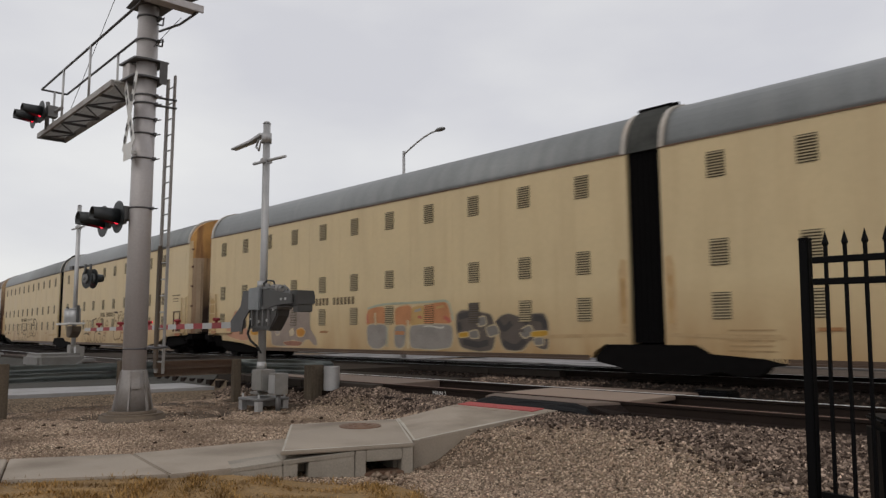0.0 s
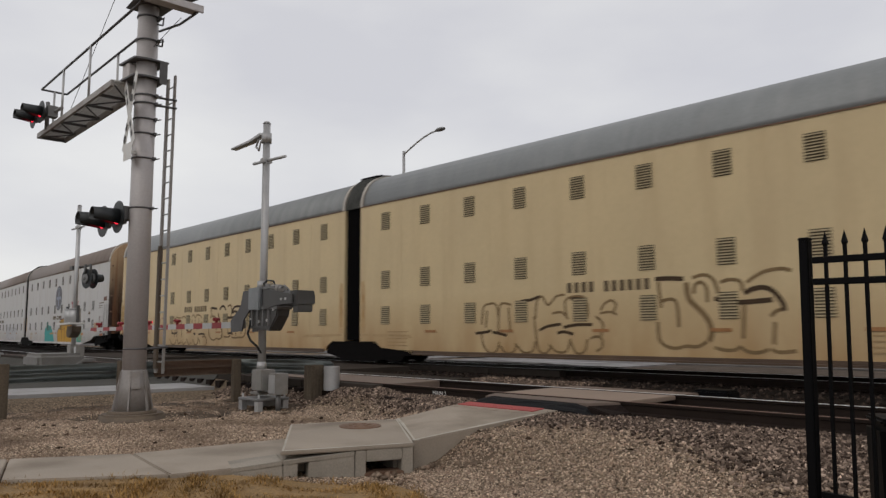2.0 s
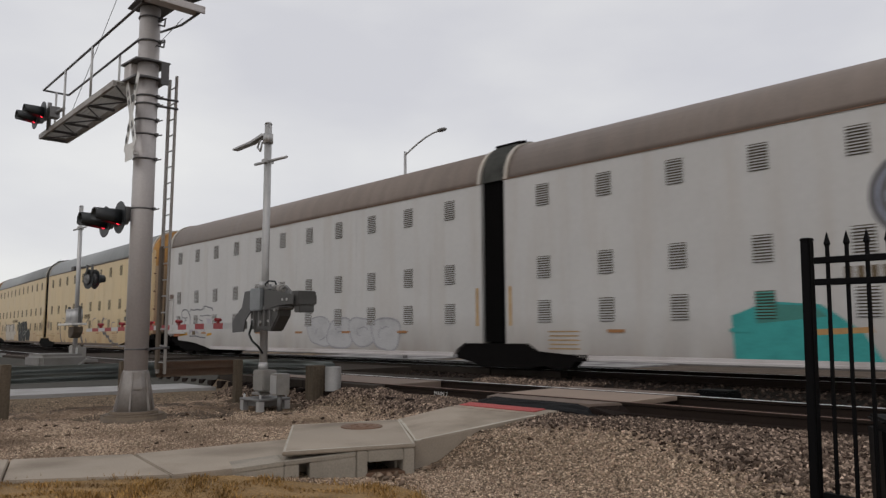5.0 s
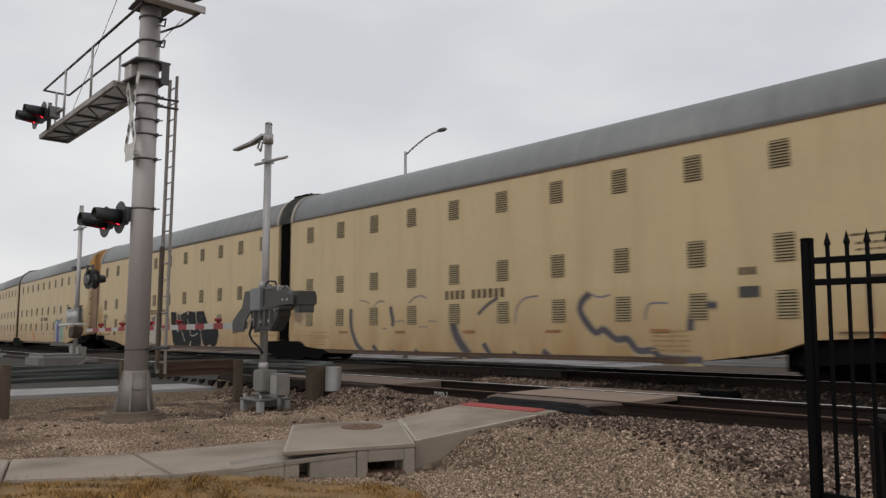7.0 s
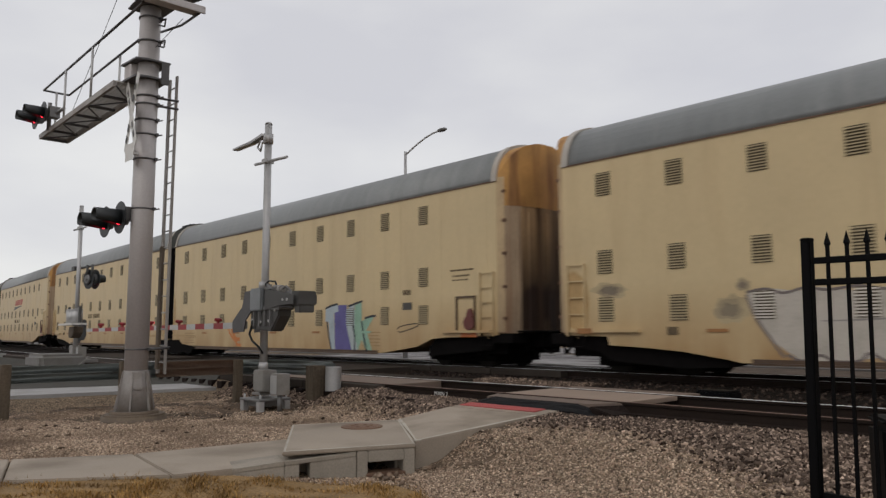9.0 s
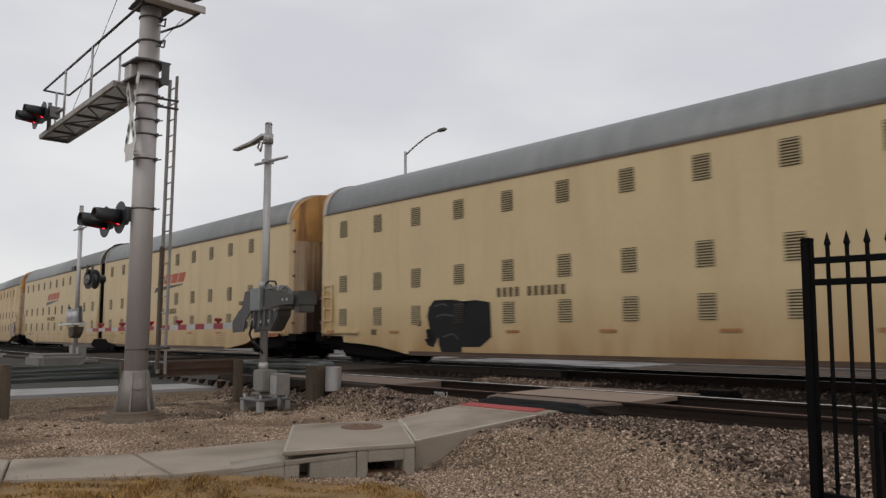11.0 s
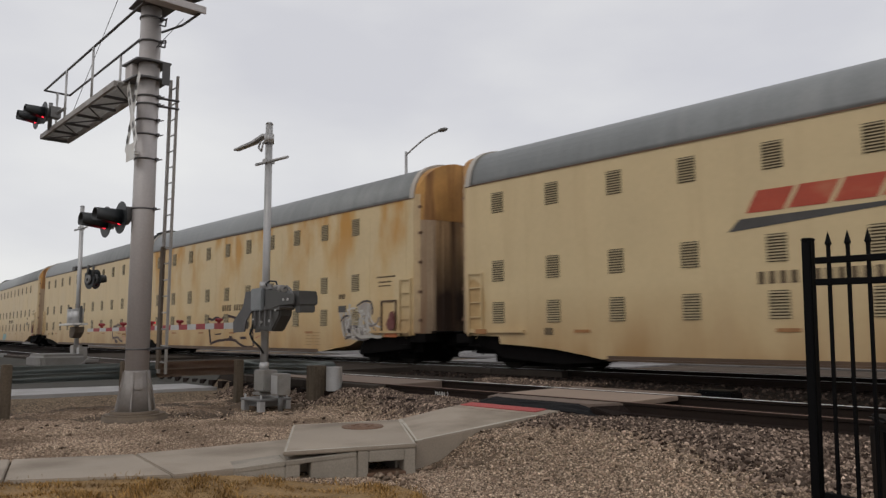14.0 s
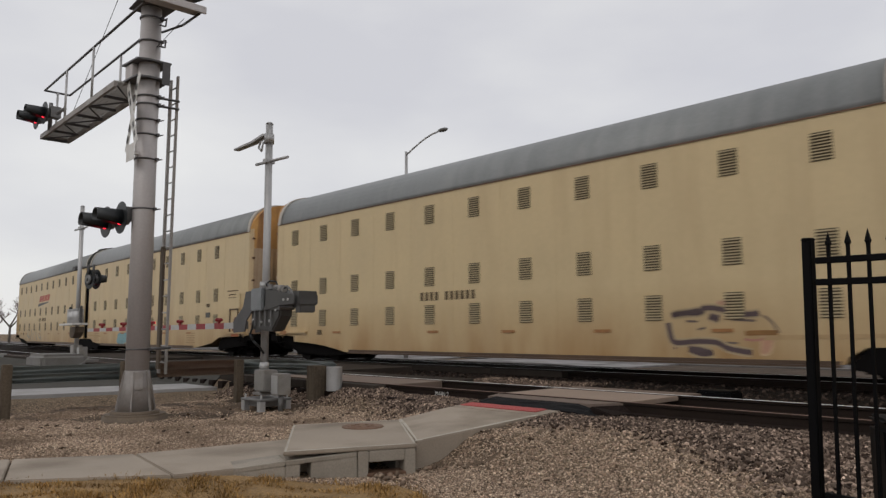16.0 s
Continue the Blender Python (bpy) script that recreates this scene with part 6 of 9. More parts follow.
def emblem(parent, x, z, w):
    """A slanted red mark over a black swoosh, as plain shapes."""
    bm = bmesh.new()
    y = -WIDE - 0.008
    h = w * 0.122
    cw = w * 0.92 / 4
    for k in range(4):
        x0 = x - w / 2 + w * 0.08 + k * cw
        z0 = z + 0.01 + 0.012 * k
        s = h * 0.55
        prism(bm, [(x0, z0), (x0 + cw * 0.88, z0), (x0 + cw * 0.88 + s, z0 + h), (x0 + s, z0 + h)], "y", y, y + 0.004)
    part("emblem_block", bm, M["logo_red"], parent, "faded red slanted emblem bars")
    bm = bmesh.new()
    prism(bm, [(x - w * 0.53, z - h * 0.78), (x + w * 0.42, z - h * 0.24), (x + w * 0.45, z - h * 0.1), (x - w * 0.46, z - h * 0.22)], "y", y, y + 0.004)
    part("emblem_swoosh", bm, M["logo_black"], parent, "black swoosh under the red emblem")


def bars(parent, x, z, count, w, h, mat, gap=0.3, skip=()):
    bm = bmesh.new()
    for k in range(count):
        if k in skip:
            continue
        box(bm, (w, 0.004, h), (x + k * w * (1 + gap), -WIDE - 0.006, z))
    return tagged(part("lettering", bm, mat, parent, "bars of unreadable lettering"), kind="stuff")


BOW = 0.58


def end_door_outline():
    """Half plan of the bowed end door, from the side to the middle."""
    pts = []
    for k in range(9):
        a = math.pi / 2 * k / 9
        pts.append((BOW * math.sin(a), -1.48 * math.cos(a)))
    return pts


def unit(parent, front, body, sill, roof, slat, label):
    """One body of the articulated car. It lies on +x of the joint if front, else on -x; the outer end carries doors and ladders."""
    s = 1 if front else -1
    a = JOINT / 2
    pale_leaf = M["door_brown"] if slat == "white" else M["door_pale"]
    leaf, edge, head = (M["door_brown"],) * 3 if slat == "white" else (M["door_tan"], M["door_edge"], M["door_rust"])
    side = ([(a, 0.68), (a + 0.7, 0.68), (a + 1.05, 0.5), (a + 2.15, 0.42), (a + 2.5, 0.34)] if front else [(a, 0.68), (a + 0.7, 0.68), (a + 1.02, 0.5), (a + 1.08, 0.36), (a + 2.3, 0.34)]) 
    tail = [(5.0, 0.34), (3.3, 0.56), (2.6, 0.8), (1.0, 0.88)] if front else [(4.4, 0.34), (4.1, 0.4), (3.1, 0.55), (2.25, 0.62), (1.25, 0.67), (1.2, 0.87)]
    side = side + [(a + UNIT - d, z) for d, z in tail] + [(a + UNIT, 0.9), (a + UNIT, 5.09), (a, 5.09)]
    bm = bmesh.new()
    prism(bm, [(s * x, z) for x, z in side], "y", -WIDE, WIDE)
    ob = part("carbody", bm, body, parent, label)
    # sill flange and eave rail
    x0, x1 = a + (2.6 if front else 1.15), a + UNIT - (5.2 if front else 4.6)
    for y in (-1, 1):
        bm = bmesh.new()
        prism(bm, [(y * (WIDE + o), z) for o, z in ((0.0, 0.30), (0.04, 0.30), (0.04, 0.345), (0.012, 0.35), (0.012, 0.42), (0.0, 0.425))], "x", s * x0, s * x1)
        part("side_sill", bm, sill, ob, "stained side sill")
        bm = bmesh.new()
        box(bm, (UNIT, 0.03, 0.028), (s * (a + UNIT / 2), y * (WIDE + 0.008), 5.09))
        part("eave_rail", bm, M["rust_lid"], ob, "dark brown eave rail")
    # faint panel seams
    bm = bmesh.new()
    x = a + 0.25
    while x < a + UNIT:
        for y in (-1, 1):
            box(bm, (0.012, 0.006, 4.25), (s * x, y * (WIDE + 0.001), 2.93))
        x += STEP
    tagged(part("panel_seams", bm, body, ob), kind="stuff")
    # roof with transverse ribs
    bm = bmesh.new()
    prof = arc_roof()
    e0, e1 = a + 0.12, a + UNIT - 0.16
    prism(bm, prof, "x", s * e0, s * e1)
    for f in bm.faces:
        f.smooth = len(f.verts) == 4
    part("roof", bm, roof, ob, "curved steel roof with ribs")
    bm = bmesh.new()
    big = [(y * 1.02, 5.08 + (z - 5.08) * 1.04) for y, z in prof]
    prism(bm, big, "x", s * (a + 0.0), s * (a + 0.13))
    part("roof_hoop", bm, M["hoop"], ob, "pale end hoop of the roof")
    bm = bmesh.new()
    prism(bm, big, "x", s * (a + UNIT - 0.18), s * (a + UNIT + 0.02))
    part("roof_hoop", bm, M["hoop"], ob, "pale end hoop of the roof")
    # vents
    n = 10 if front else 11
    first = a + (1.31 if front else 1.27)
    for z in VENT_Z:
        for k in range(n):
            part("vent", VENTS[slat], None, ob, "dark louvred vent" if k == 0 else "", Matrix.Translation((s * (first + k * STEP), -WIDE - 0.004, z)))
    # rust smear beside the bellows
    if slat != "white":
        smear = [(a + 0.06, 0.95), (a + 0.3, 0.95), (a + 0.26, 1.6), (a + 0.29, 2.3), (a + 0.22, 2.65), (a + 0.06, 2.6)]
        sprayed(ob, [(s * x, z) for x, z in smear], (0.49, 0.335, 0.175), 1, "rust smear beside the bellows")
        sprayed(ob, [(s * x, z) for x, z in ((a + 0.1, 0.86), (a + 2.6, 0.8), (a + 2.5, 0.9), (a + 0.2, 0.93))], (0.43, 0.295, 0.155), 2, "brown dirt streak")
    # bowed end doors: a rusted top over grimy leaves
    xe = a + UNIT
    half = end_door_outline()
    plan = [(xe + p[0], p[1]) for p in half] + [(xe + p[0], -p[1]) for p in reversed(half)]
    cut = -0.98
    for inner, skin, words in ((False, pale_leaf, "pale rust-streaked end door leaf"), (True, leaf, "sooty brown end door leaf, darkened further as in shade")):
        bm = bmesh.new()
        near = [(x, y) for x, y in plan if (y > cut) == inner]
        edge_x = xe + BOW * math.sqrt(1 - (cut / 1.48) ** 2)
        near = [(edge_x, cut + 0.006)] + near + [(xe, cut + 0.006)] if inner else near + [(edge_x, cut - 0.006), (xe, cut - 0.006)]
        prism(bm, [(s * x, y) for x, y in near], "z", 0.95, 5.12)
        part("end_door", bm, skin, ob, words)
    for q in (-1, 1):
        bm = bmesh.new()
        rim = [(xe + 1.03 * p[0], q * (p[1] - 0.012)) for p in half[:3]] + [(xe + 0.9 * p[0], q * (p[1] + 0.03)) for p in half[2::-1]]
        prism(bm, [(s * x, y) for x, y in rim], "z", 0.98, 5.2)
        part("corner_post", bm, body if q < 0 and slat != "white" else edge, ob, "rounded corner post of the end")
    bm = bmesh.new()
    rows = []
    for x, y in plan:
        top = np.interp(abs(y), [0, 0.28, 0.56, 0.82, 1.02, 1.18, 1.31, 1.4, 1.455, 1.5], [6.25, 6.23, 6.18, 6.1, 5.99, 5.86, 5.69, 5.52, 5.35, 5.2])
        rows.append([bm.verts.new((s * px, y, z)) for px, z in ((x + 0.012, 4.4), (x + 0.012, top), (xe - 0.1, top), (xe - 0.1, 4.4))])
    for r0, r1 in zip(rows, rows[1:]):
        for k in range(4):
            bm.faces.new((r0[k], r0[(k + 1) % 4], r1[(k + 1) % 4], r1[k]))
    bm.faces.new(rows[0])
    bm.faces.new(rows[-1][::-1])
    bmesh.ops.recalc_face_normals(bm, faces=bm.faces[:])
    part("end_door_head", bm, head, ob, "rust-stained head of the end door")
    for y, w in ((-1.08, 0.05), (-0.72, 0.09), (-0.36, 0.05), (0.0, 0.09), (0.36, 0.05), (0.72, 0.09), (1.08, 0.05)):
        bm = bmesh.new()
        box(bm, (0.06, w, 3.3), (s * (xe + BOW * math.sqrt(1 - (y / 1.48) ** 2)), y, 2.6))
        bevel(bm, 0.015, 1)
        part("door_post", bm, pale_leaf if y < -1.0 else leaf, ob)
    for z in (1.35, 2.2, 3.1, 4.0, 4.8):
        bm = bmesh.new()
        box(bm, (0.14, 0.09, 0.08), (s * (xe + 0.16), -1.4, z))
        part("door_hinge", bm, M["rust_lid"], ob)
    # end platform, ladder and fittings
    bm = bmesh.new()
    box(bm, (0.66, 2.9, 0.26), (s * (xe + 0.14), 0, 0.82))
    box(bm, (1.0, 0.5, 0.3), (s * (xe - 0.2), 0, 0.85))
    part("end_sill", bm, M["black_steel"], ob)
    bm = bmesh.new()
    box(bm, (0.5, 2.3, 0.05), (s * (xe + 0.62), 0, 1.0))
    box(bm, (0.7, 1.1, 0.4), (s * (xe + 0.4), 0, 0.78))
    bevel(bm, 0.02, 1)
    part("crossover_platform", bm, M["black_steel"], ob, "black end platform over the coupler")
    for q in (-0.45, 0.5):
        bm = bmesh.new()
        curve_rod(bm, [(s * (xe + 0.5), q, 0.72), (s * (xe + 0.72), q * 0.95, 0.5), (s * (xe + 0.88), q * 0.8, 0.42), (s * (xe + 1.0), q * 0.5, 0.5)], 0.03)
        part("brake_hose", bm, M["black_steel"], ob, "black hanging brake hose")
    bm = bmesh.new()
    for dx in (0.12, 0.62):
        box(bm, (0.04, 0.04, 1.75), (s * (xe - dx), -WIDE - 0.05, 1.75))
    for z in (1.0, 1.4, 1.8, 2.2, 2.6):
        box(bm, (0.5, 0.03, 0.03), (s * (xe - 0.37), -WIDE - 0.05, z))
    part("side_ladder", bm, body, ob, "side ladder in body colour")
    for dx, w in ((0.35, 0.42),):
        bm = bmesh.new()
        box(bm, (w, 0.16, 0.03), (s * (xe - dx), -WIDE - 0.03, 0.62))
        for q in (-1, 1):
            box(bm, (0.03, 0.03, 0.4), (s * (xe - dx) + q * w / 2, -WIDE - 0.03, 0.8))
        part("stirrup_step", bm, M["black_steel"], ob)
    bm = bmesh.new()
    box(bm, (1.9, 0.1, 0.07), (s * (xe - 1.15), -WIDE - 0.04, 1.0))
    part("running_board", bm, body, ob)
    bm = bmesh.new()
    if front or slat == "white":
        box(bm, (0.62, 0.012, 0.17), (s * (xe - 1.1), -WIDE - 0.012, 0.93))
        part("end_reflector", bm, M["mark_red"], ob, "orange reflector strip")
    else:
        box(bm, (0.42, 0.012, 0.13), (s * (xe - 0.62), -WIDE - 0.1, 1.0))
        part("end_reflector", bm, M["mark_orange"], ob, "ochre reflector strip")
        soft_spray(ob, [(s * (xe - x), z) for x, z in ((0.04, 1.15), (0.06, 2.35), (0.3, 2.45), (0.62, 2.2), (0.72, 1.7), (0.66, 1.12), (0.3, 1.05))], (0.47, 0.315, 0.15), 1, "rust bloom behind the end ladder")
    if front:
        bm = bmesh.new()
        for dx, dz, w, h in ((-0.36, 0, 0.05, 0.95), (0.36, 0, 0.03, 0.95), (0, 0.47, 0.75, 0.05)):
            box(bm, (w, 0.05, h), (xe - 1.2 + dx, -WIDE - 0.02, 1.5 + dz))
        part("inspection_frame", bm, sill, ob)
        bm = bmesh.new()
        rod(bm, (xe - 1.02, -WIDE - 0.1, 1.24), (xe - 1.02, -WIDE - 0.06, 1.24), 0.2, 0.2, 24)
        prism(bm, [(xe - 1.16, 1.2), (xe - 0.88, 1.2), (xe - 0.92, 1.56), (xe - 0.99, 1.64), (xe - 1.07, 1.62), (xe - 1.14, 1.5)], "y", -WIDE - 0.06, -WIDE - 0.002)
        rod(bm, (xe - 1.02, -WIDE - 0.06, 1.3), (xe - 1.02, -WIDE, 1.3), 0.05, 0.05, 10)
        part("brake_wheel", bm, M["brake"], ob, "dark red-brown brake wheel")
        bm = bmesh.new()
        box(bm, (0.42, 0.02, 0.22), (xe - 3.75, -WIDE - 0.01, 1.78))
        part("data_plate", bm, M["logo_black"], ob, "small dark data plate")
        bars(ob, xe - 1.72, 2.74, 4, 0.22, 0.045, M["mark"], 0.1)
        bars(ob, xe - 1.68, 2.58, 5, 0.1, 0.05, M["mark"], 0.4)
        bars(ob, xe - 1.68, 2.46, 4, 0.12, 0.04, M["mark"], 0.4)
        bars(ob, xe - 3.9, 2.2, 3, 0.1, 0.16, M["mark"], 0.3)
    else:
        bm = bmesh.new()
        box(bm, (0.25, 0.02, 0.17), (-18.54, -WIDE - 0.01, 1.0))
        part("data_plate", bm, M["mark"], ob, "small dark data plate")
    # small orange strips along the sill and marks at mid length
    x = a + 3.4
    while x < xe - 3.7:
        bm = bmesh.new()
        box(bm, (0.46, 0.012, 0.075), (s * x, -WIDE - 0.012, 1.0))
        part("reflector", bm, M["mark_orange"], ob)
        x += 2.95 if front or x > 14 or x < 12 else 4.85
    # blocks of fine stencilled lines near both ends of the sill
    for cx in ((15.87, a + 1.9) if front else ()):
        bm = bmesh.new()
        for k in range(5):
            box(bm, (0.95 - 0.07 * (k % 2), 0.004, 0.034), (cx, -WIDE - 0.006, 0.57 + 0.105 * k))
        tagged(part("lettering", bm, M["stencil"], ob, "block of faded stencilled lines"), kind="stuff")
    mid = 10.1 if front else -11.9
    bars(ob, mid - 1.25, 2.04, 11, 0.135, 0.25, M["mark"], 0.58, (4,))
    return ob


def rail_car(index, rust_front=False, white=False):
    """A two-body articulated car carrier with three bogies; its origin is the joint on the rails."""
    kind = "white" if white else "tan"
    words = "weathered white articulated car-carrier wagon with a brown roof" if white else "tan articulated car-carrier wagon with vents and graffiti"
    root = thing("autorack_wagon", words, "rail wagon", pose(0, TRACK_FAR, 0), "wagons of the passing train")
    roof = M["roof_brown"] if white else M["roof_grey"]
    f = unit(root, True, M["tan_rusty"] if rust_front else M[kind], M["white_dirty"] if white else M["tan_sill_shade"], roof, kind, "front body of the wagon")
    r = unit(root, False, M[kind], M["white_dirty"] if white else M["tan_sill_shade"], roof, kind, "rear body of the wagon")
    bm = bmesh.new()
    fold = [(-0.42 + 0.07 * k, WIDE - (0.05 if k % 2 else 0.11)) for k in range(13)]
    prism(bm, [(x, -y) for x, y in fold] + [(x, y) for x, y in reversed(fold)], "z", 0.72, 5.2)
    cap = [(y * 0.99, 5.08 + (z - 5.08) * 1.08) for y, z in arc_roof()]
    hood = bmesh.new()
    prism(hood, cap, "x", -JOINT / 2 + 0.03, JOINT / 2 - 0.03)
    cover = part("bellows_hood", hood, M["hood_grey"], root, "ribbed dark grey hood over the bellows")
    for k in range(6):
        rib = bmesh.new()
        prism(rib, [(y * 1.008, 5.08 + (z - 5.08) * 1.012) for y, z in cap], "x", -0.34 + k * 0.125, -0.29 + k * 0.125)
        part("hood_rib", rib, M["hood_grey"], cover)
    part("bellows", bm, M["bellows"], root, "black folded bellows between the two bodies")
    tail = bogie(root, -(JOINT / 2 + UNIT - 2.45))
    bogie(root, 0.0)
    bogie(root, JOINT / 2 + UNIT - 1.95)
    # underframe and couplers
    L = JOINT / 2 + UNIT
    for s, home in ((1, root), (-1, r)):
        bm = bmesh.new()
        box(bm, (L - 0.3, 0.7, 0.35), (s * (L - 0.3) / 2, 0, 0.78))
        part("centre_sill", bm, M["black_steel"], home)
    for s in (-1, 1):
        bm = bmesh.new()
        box(bm, (0.75, 0.28, 0.26), (s * (L + 0.35), 0, 0.84))
        box(bm, (0.22, 0.36, 0.34), (s * (L + 0.56), 0.03, 0.84))
        bevel(bm, 0.03, 1)
        home = root if s > 0 else r
        part("coupler", bm, M["black_steel"], home, "black knuckle coupler")
        # added wedge plates, standing for the shaded mass under the body ends
        guard = [(0.3, 0.86), (0.3, 0.5), (2.7, 0.3), (2.75, 0.24), (2.95, 0.32), (2.8, 0.62), (2.6, 0.82)] if s > 0 else [
            (0.0, 0.9), (0.0, 0.62), (0.9, 0.5), (1.2, 0.3), (3.0, 0.18), (4.2, 0.25), (4.5, 0.33), (4.1, 0.44), (3.1, 0.6), (2.25, 0.68), (1.25, 0.74), (1.15, 0.9)]
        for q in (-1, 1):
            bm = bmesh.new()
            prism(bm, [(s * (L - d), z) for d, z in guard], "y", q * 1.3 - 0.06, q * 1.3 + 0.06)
            part("bogie_guard", bm, M["black_steel"], home, "added black wedge plate for the shaded underframe")
        bm = bmesh.new()
        # filler boxes that deepen the dark under the end
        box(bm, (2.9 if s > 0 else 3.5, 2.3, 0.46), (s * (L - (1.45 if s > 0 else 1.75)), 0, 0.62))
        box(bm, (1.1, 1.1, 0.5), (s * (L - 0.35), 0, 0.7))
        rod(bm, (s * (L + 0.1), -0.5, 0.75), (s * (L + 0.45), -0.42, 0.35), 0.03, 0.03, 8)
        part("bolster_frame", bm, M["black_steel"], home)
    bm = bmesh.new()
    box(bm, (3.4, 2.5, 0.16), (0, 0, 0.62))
    # lower outline fills in the shaded mass round the wheels
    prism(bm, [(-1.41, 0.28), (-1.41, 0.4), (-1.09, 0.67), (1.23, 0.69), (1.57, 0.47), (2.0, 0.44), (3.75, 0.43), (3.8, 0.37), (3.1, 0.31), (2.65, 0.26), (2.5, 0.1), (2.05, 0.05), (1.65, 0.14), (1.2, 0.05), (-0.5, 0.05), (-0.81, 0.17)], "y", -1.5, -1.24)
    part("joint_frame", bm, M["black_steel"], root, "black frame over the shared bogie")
    # rusty strips down the corner posts beside the bellows
    for s, home in ((1, f), (-1, r)):
        bm = bmesh.new()
        box(bm, (0.1, 0.012, 1.04), (s * (JOINT / 2 + 0.17), -WIDE - 0.008, 1.67))
        part("corner_strip", bm, M["strip_red"] if index == 5 else M["strip_ochre"], home, "rust-orange strip beside the bellows")
    # rolled edge on the crown of the hood
    roll = bmesh.new()
    rod(roll, (-JOINT / 2 - 0.02, -0.8, 6.24), (JOINT / 2 + 0.02, -0.8, 6.24), 0.05, 0.05, 12)
    rod(roll, (-JOINT / 2 + 0.03, -0.68, 6.285), (JOINT / 2 + 0.08, -0.64, 6.29), 0.035, 0.035, 12)
    part("hood_roll", roll, M["bellows"], cover, "black rolled edge of the hood")
    return root, f, r, tail


CARS = []
for index in range(8):
    CARS.append(rail_car(index, rust_front=index == 6, white=index == 2))

f0, f1, f2, f3, f4, f5, f6, f7 = [c[1] for c in CARS]
r0, r1, r2, r3, r4, r5, r6, r7 = [c[2] for c in CARS]

# white wagon
sprayed(f2, [(18.75, 1.05), (19.4, 1.05), (19.4, 1.62), (18.75, 1.6)], (0.42, 0.27, 0.17), 1, "faded brown paint patch")
sprayed(f2, [(20.5, 2.85), (21.1, 2.85), (21.1, 3.08), (20.5, 3.08)], (0.16, 0.085, 0.06), 1, "dark red-brown plate mark")
lettering("TEK", 1.0, M["arm_red"], "graffiti_word", f2, Matrix.Translation((14.35, -WIDE - 0.008, 2.4)) @ Matrix.Rotation(radians(90), 4, "X") @ Matrix.Diagonal((0.95, 0.85, 1, 1)), "red spray-painted word", 0.035)
bm = bmesh.new()
disc = [(0.84 * math.cos(2 * math.pi * k / 36), 0.84 * math.sin(2 * math.pi * k / 36)) for k in range(36)]
prism(bm, [(10.1 + x, 3.38 + z) for x, z in disc], "y", -WIDE - 0.006, -WIDE)
part("round_emblem", bm, M["emblem_grey"], f2, "round dark grey emblem")
bm = bmesh.new()
ribbon(bm, [(10.1 + x * 0.82, 3.38 + z * 0.82) for x, z in disc], 0.05, -WIDE - 0.009, 0, True)
box(bm, (0.2, 0.004, 1.1), (10.1, -WIDE - 0.009, 3.38))
box(bm, (1.1, 0.004, 0.2), (10.1, -WIDE - 0.0095, 3.38))
part("emblem_cross", bm, paint((0.27, 0.29, 0.36)), f2, "pale cross and ring of the emblem")
sprayed(r2, [(-21.3, 2.55), (-20.85, 2.55), (-20.85, 2.83), (-21.3, 2.83)], (0.13, 0.085, 0.065), 1, "dark brown plate mark")
bubble(r2, -9.0, 0.5, 5.0, 1.0, 4, (0.43, 0.42, 0.42), (0.31, 0.3, 0.31), 56, 0.05, 3, "faint grey graffiti")
# blue and white tag
scrawl(f4, 6.0, 0.5, 0.8, 1.0, (0.55, 0.2, 0.07), 72, 0.1, 3, "orange scrawl")
# patches and strokes, wagon by wagon
sprayed(f4, [(13.27, 1.83), (13.99, 1.94), (14.05, 1.71), (13.78, 1.66), (13.86, 0.36), (13.64, 0.36), (13.45, 1.37), (13.26, 1.37)], (0.40, 0.45, 0.47), 2, "pale blue-white tag letter")
sprayed(f4, [(13.96, 1.91), (14.53, 1.92), (14.58, 1.20), (14.87, 0.36), (13.86, 0.36), (13.81, 1.66)], (0.13, 0.115, 0.27), 1, "purple-blue tag fill")
sprayed(f4, [(14.51, 1.58), (14.71, 1.89), (14.95, 1.88), (14.79, 1.26), (15.15, 0.43), (14.84, 0.36), (14.55, 1.14)], (0.42, 0.46, 0.45), 3, "pale blue-white tag letter")
sprayed(f4, [(14.99, 1.88), (15.36, 1.99), (15.37, 1.35), (15.80, 1.49), (16.06, 1.52), (15.63, 1.07), (15.95, 0.36), (15.63, 0.36), (15.38, 0.77), (15.18, 0.40), (14.97, 0.95)], (0.28, 0.43, 0.32), 4, "pale green tag letter")
stroked(f4, [(13.27, 1.82), (13.61, 1.91), (14.01, 1.96)], 0.07, (0.035, 0.04, 0.05), 5, "dark tag outline")
stroked(f4, [(14.61, 1.86), (15.01, 1.94), (15.41, 2.01)], 0.07, (0.035, 0.04, 0.05), 5, "dark tag outline")
stroked(f4, [(15.54, 1.45), (15.82, 1.50), (16.13, 1.52)], 0.07, (0.035, 0.04, 0.05), 5, "dark tag outline")
stroked(f4, [(14.89, 1.23), (15.00, 0.83), (14.98, 0.36)], 0.07, (0.035, 0.04, 0.05), 5, "dark tag outline")
stroked(f4, [(13.37, 1.37), (13.50, 0.82), (13.66, 0.36)], 0.07, (0.035, 0.04, 0.05), 5, "dark tag outline")
stroked(f4, [(15.37, 1.35), (15.45, 1.01), (15.65, 0.36)], 0.07, (0.035, 0.04, 0.05), 5, "dark tag outline")
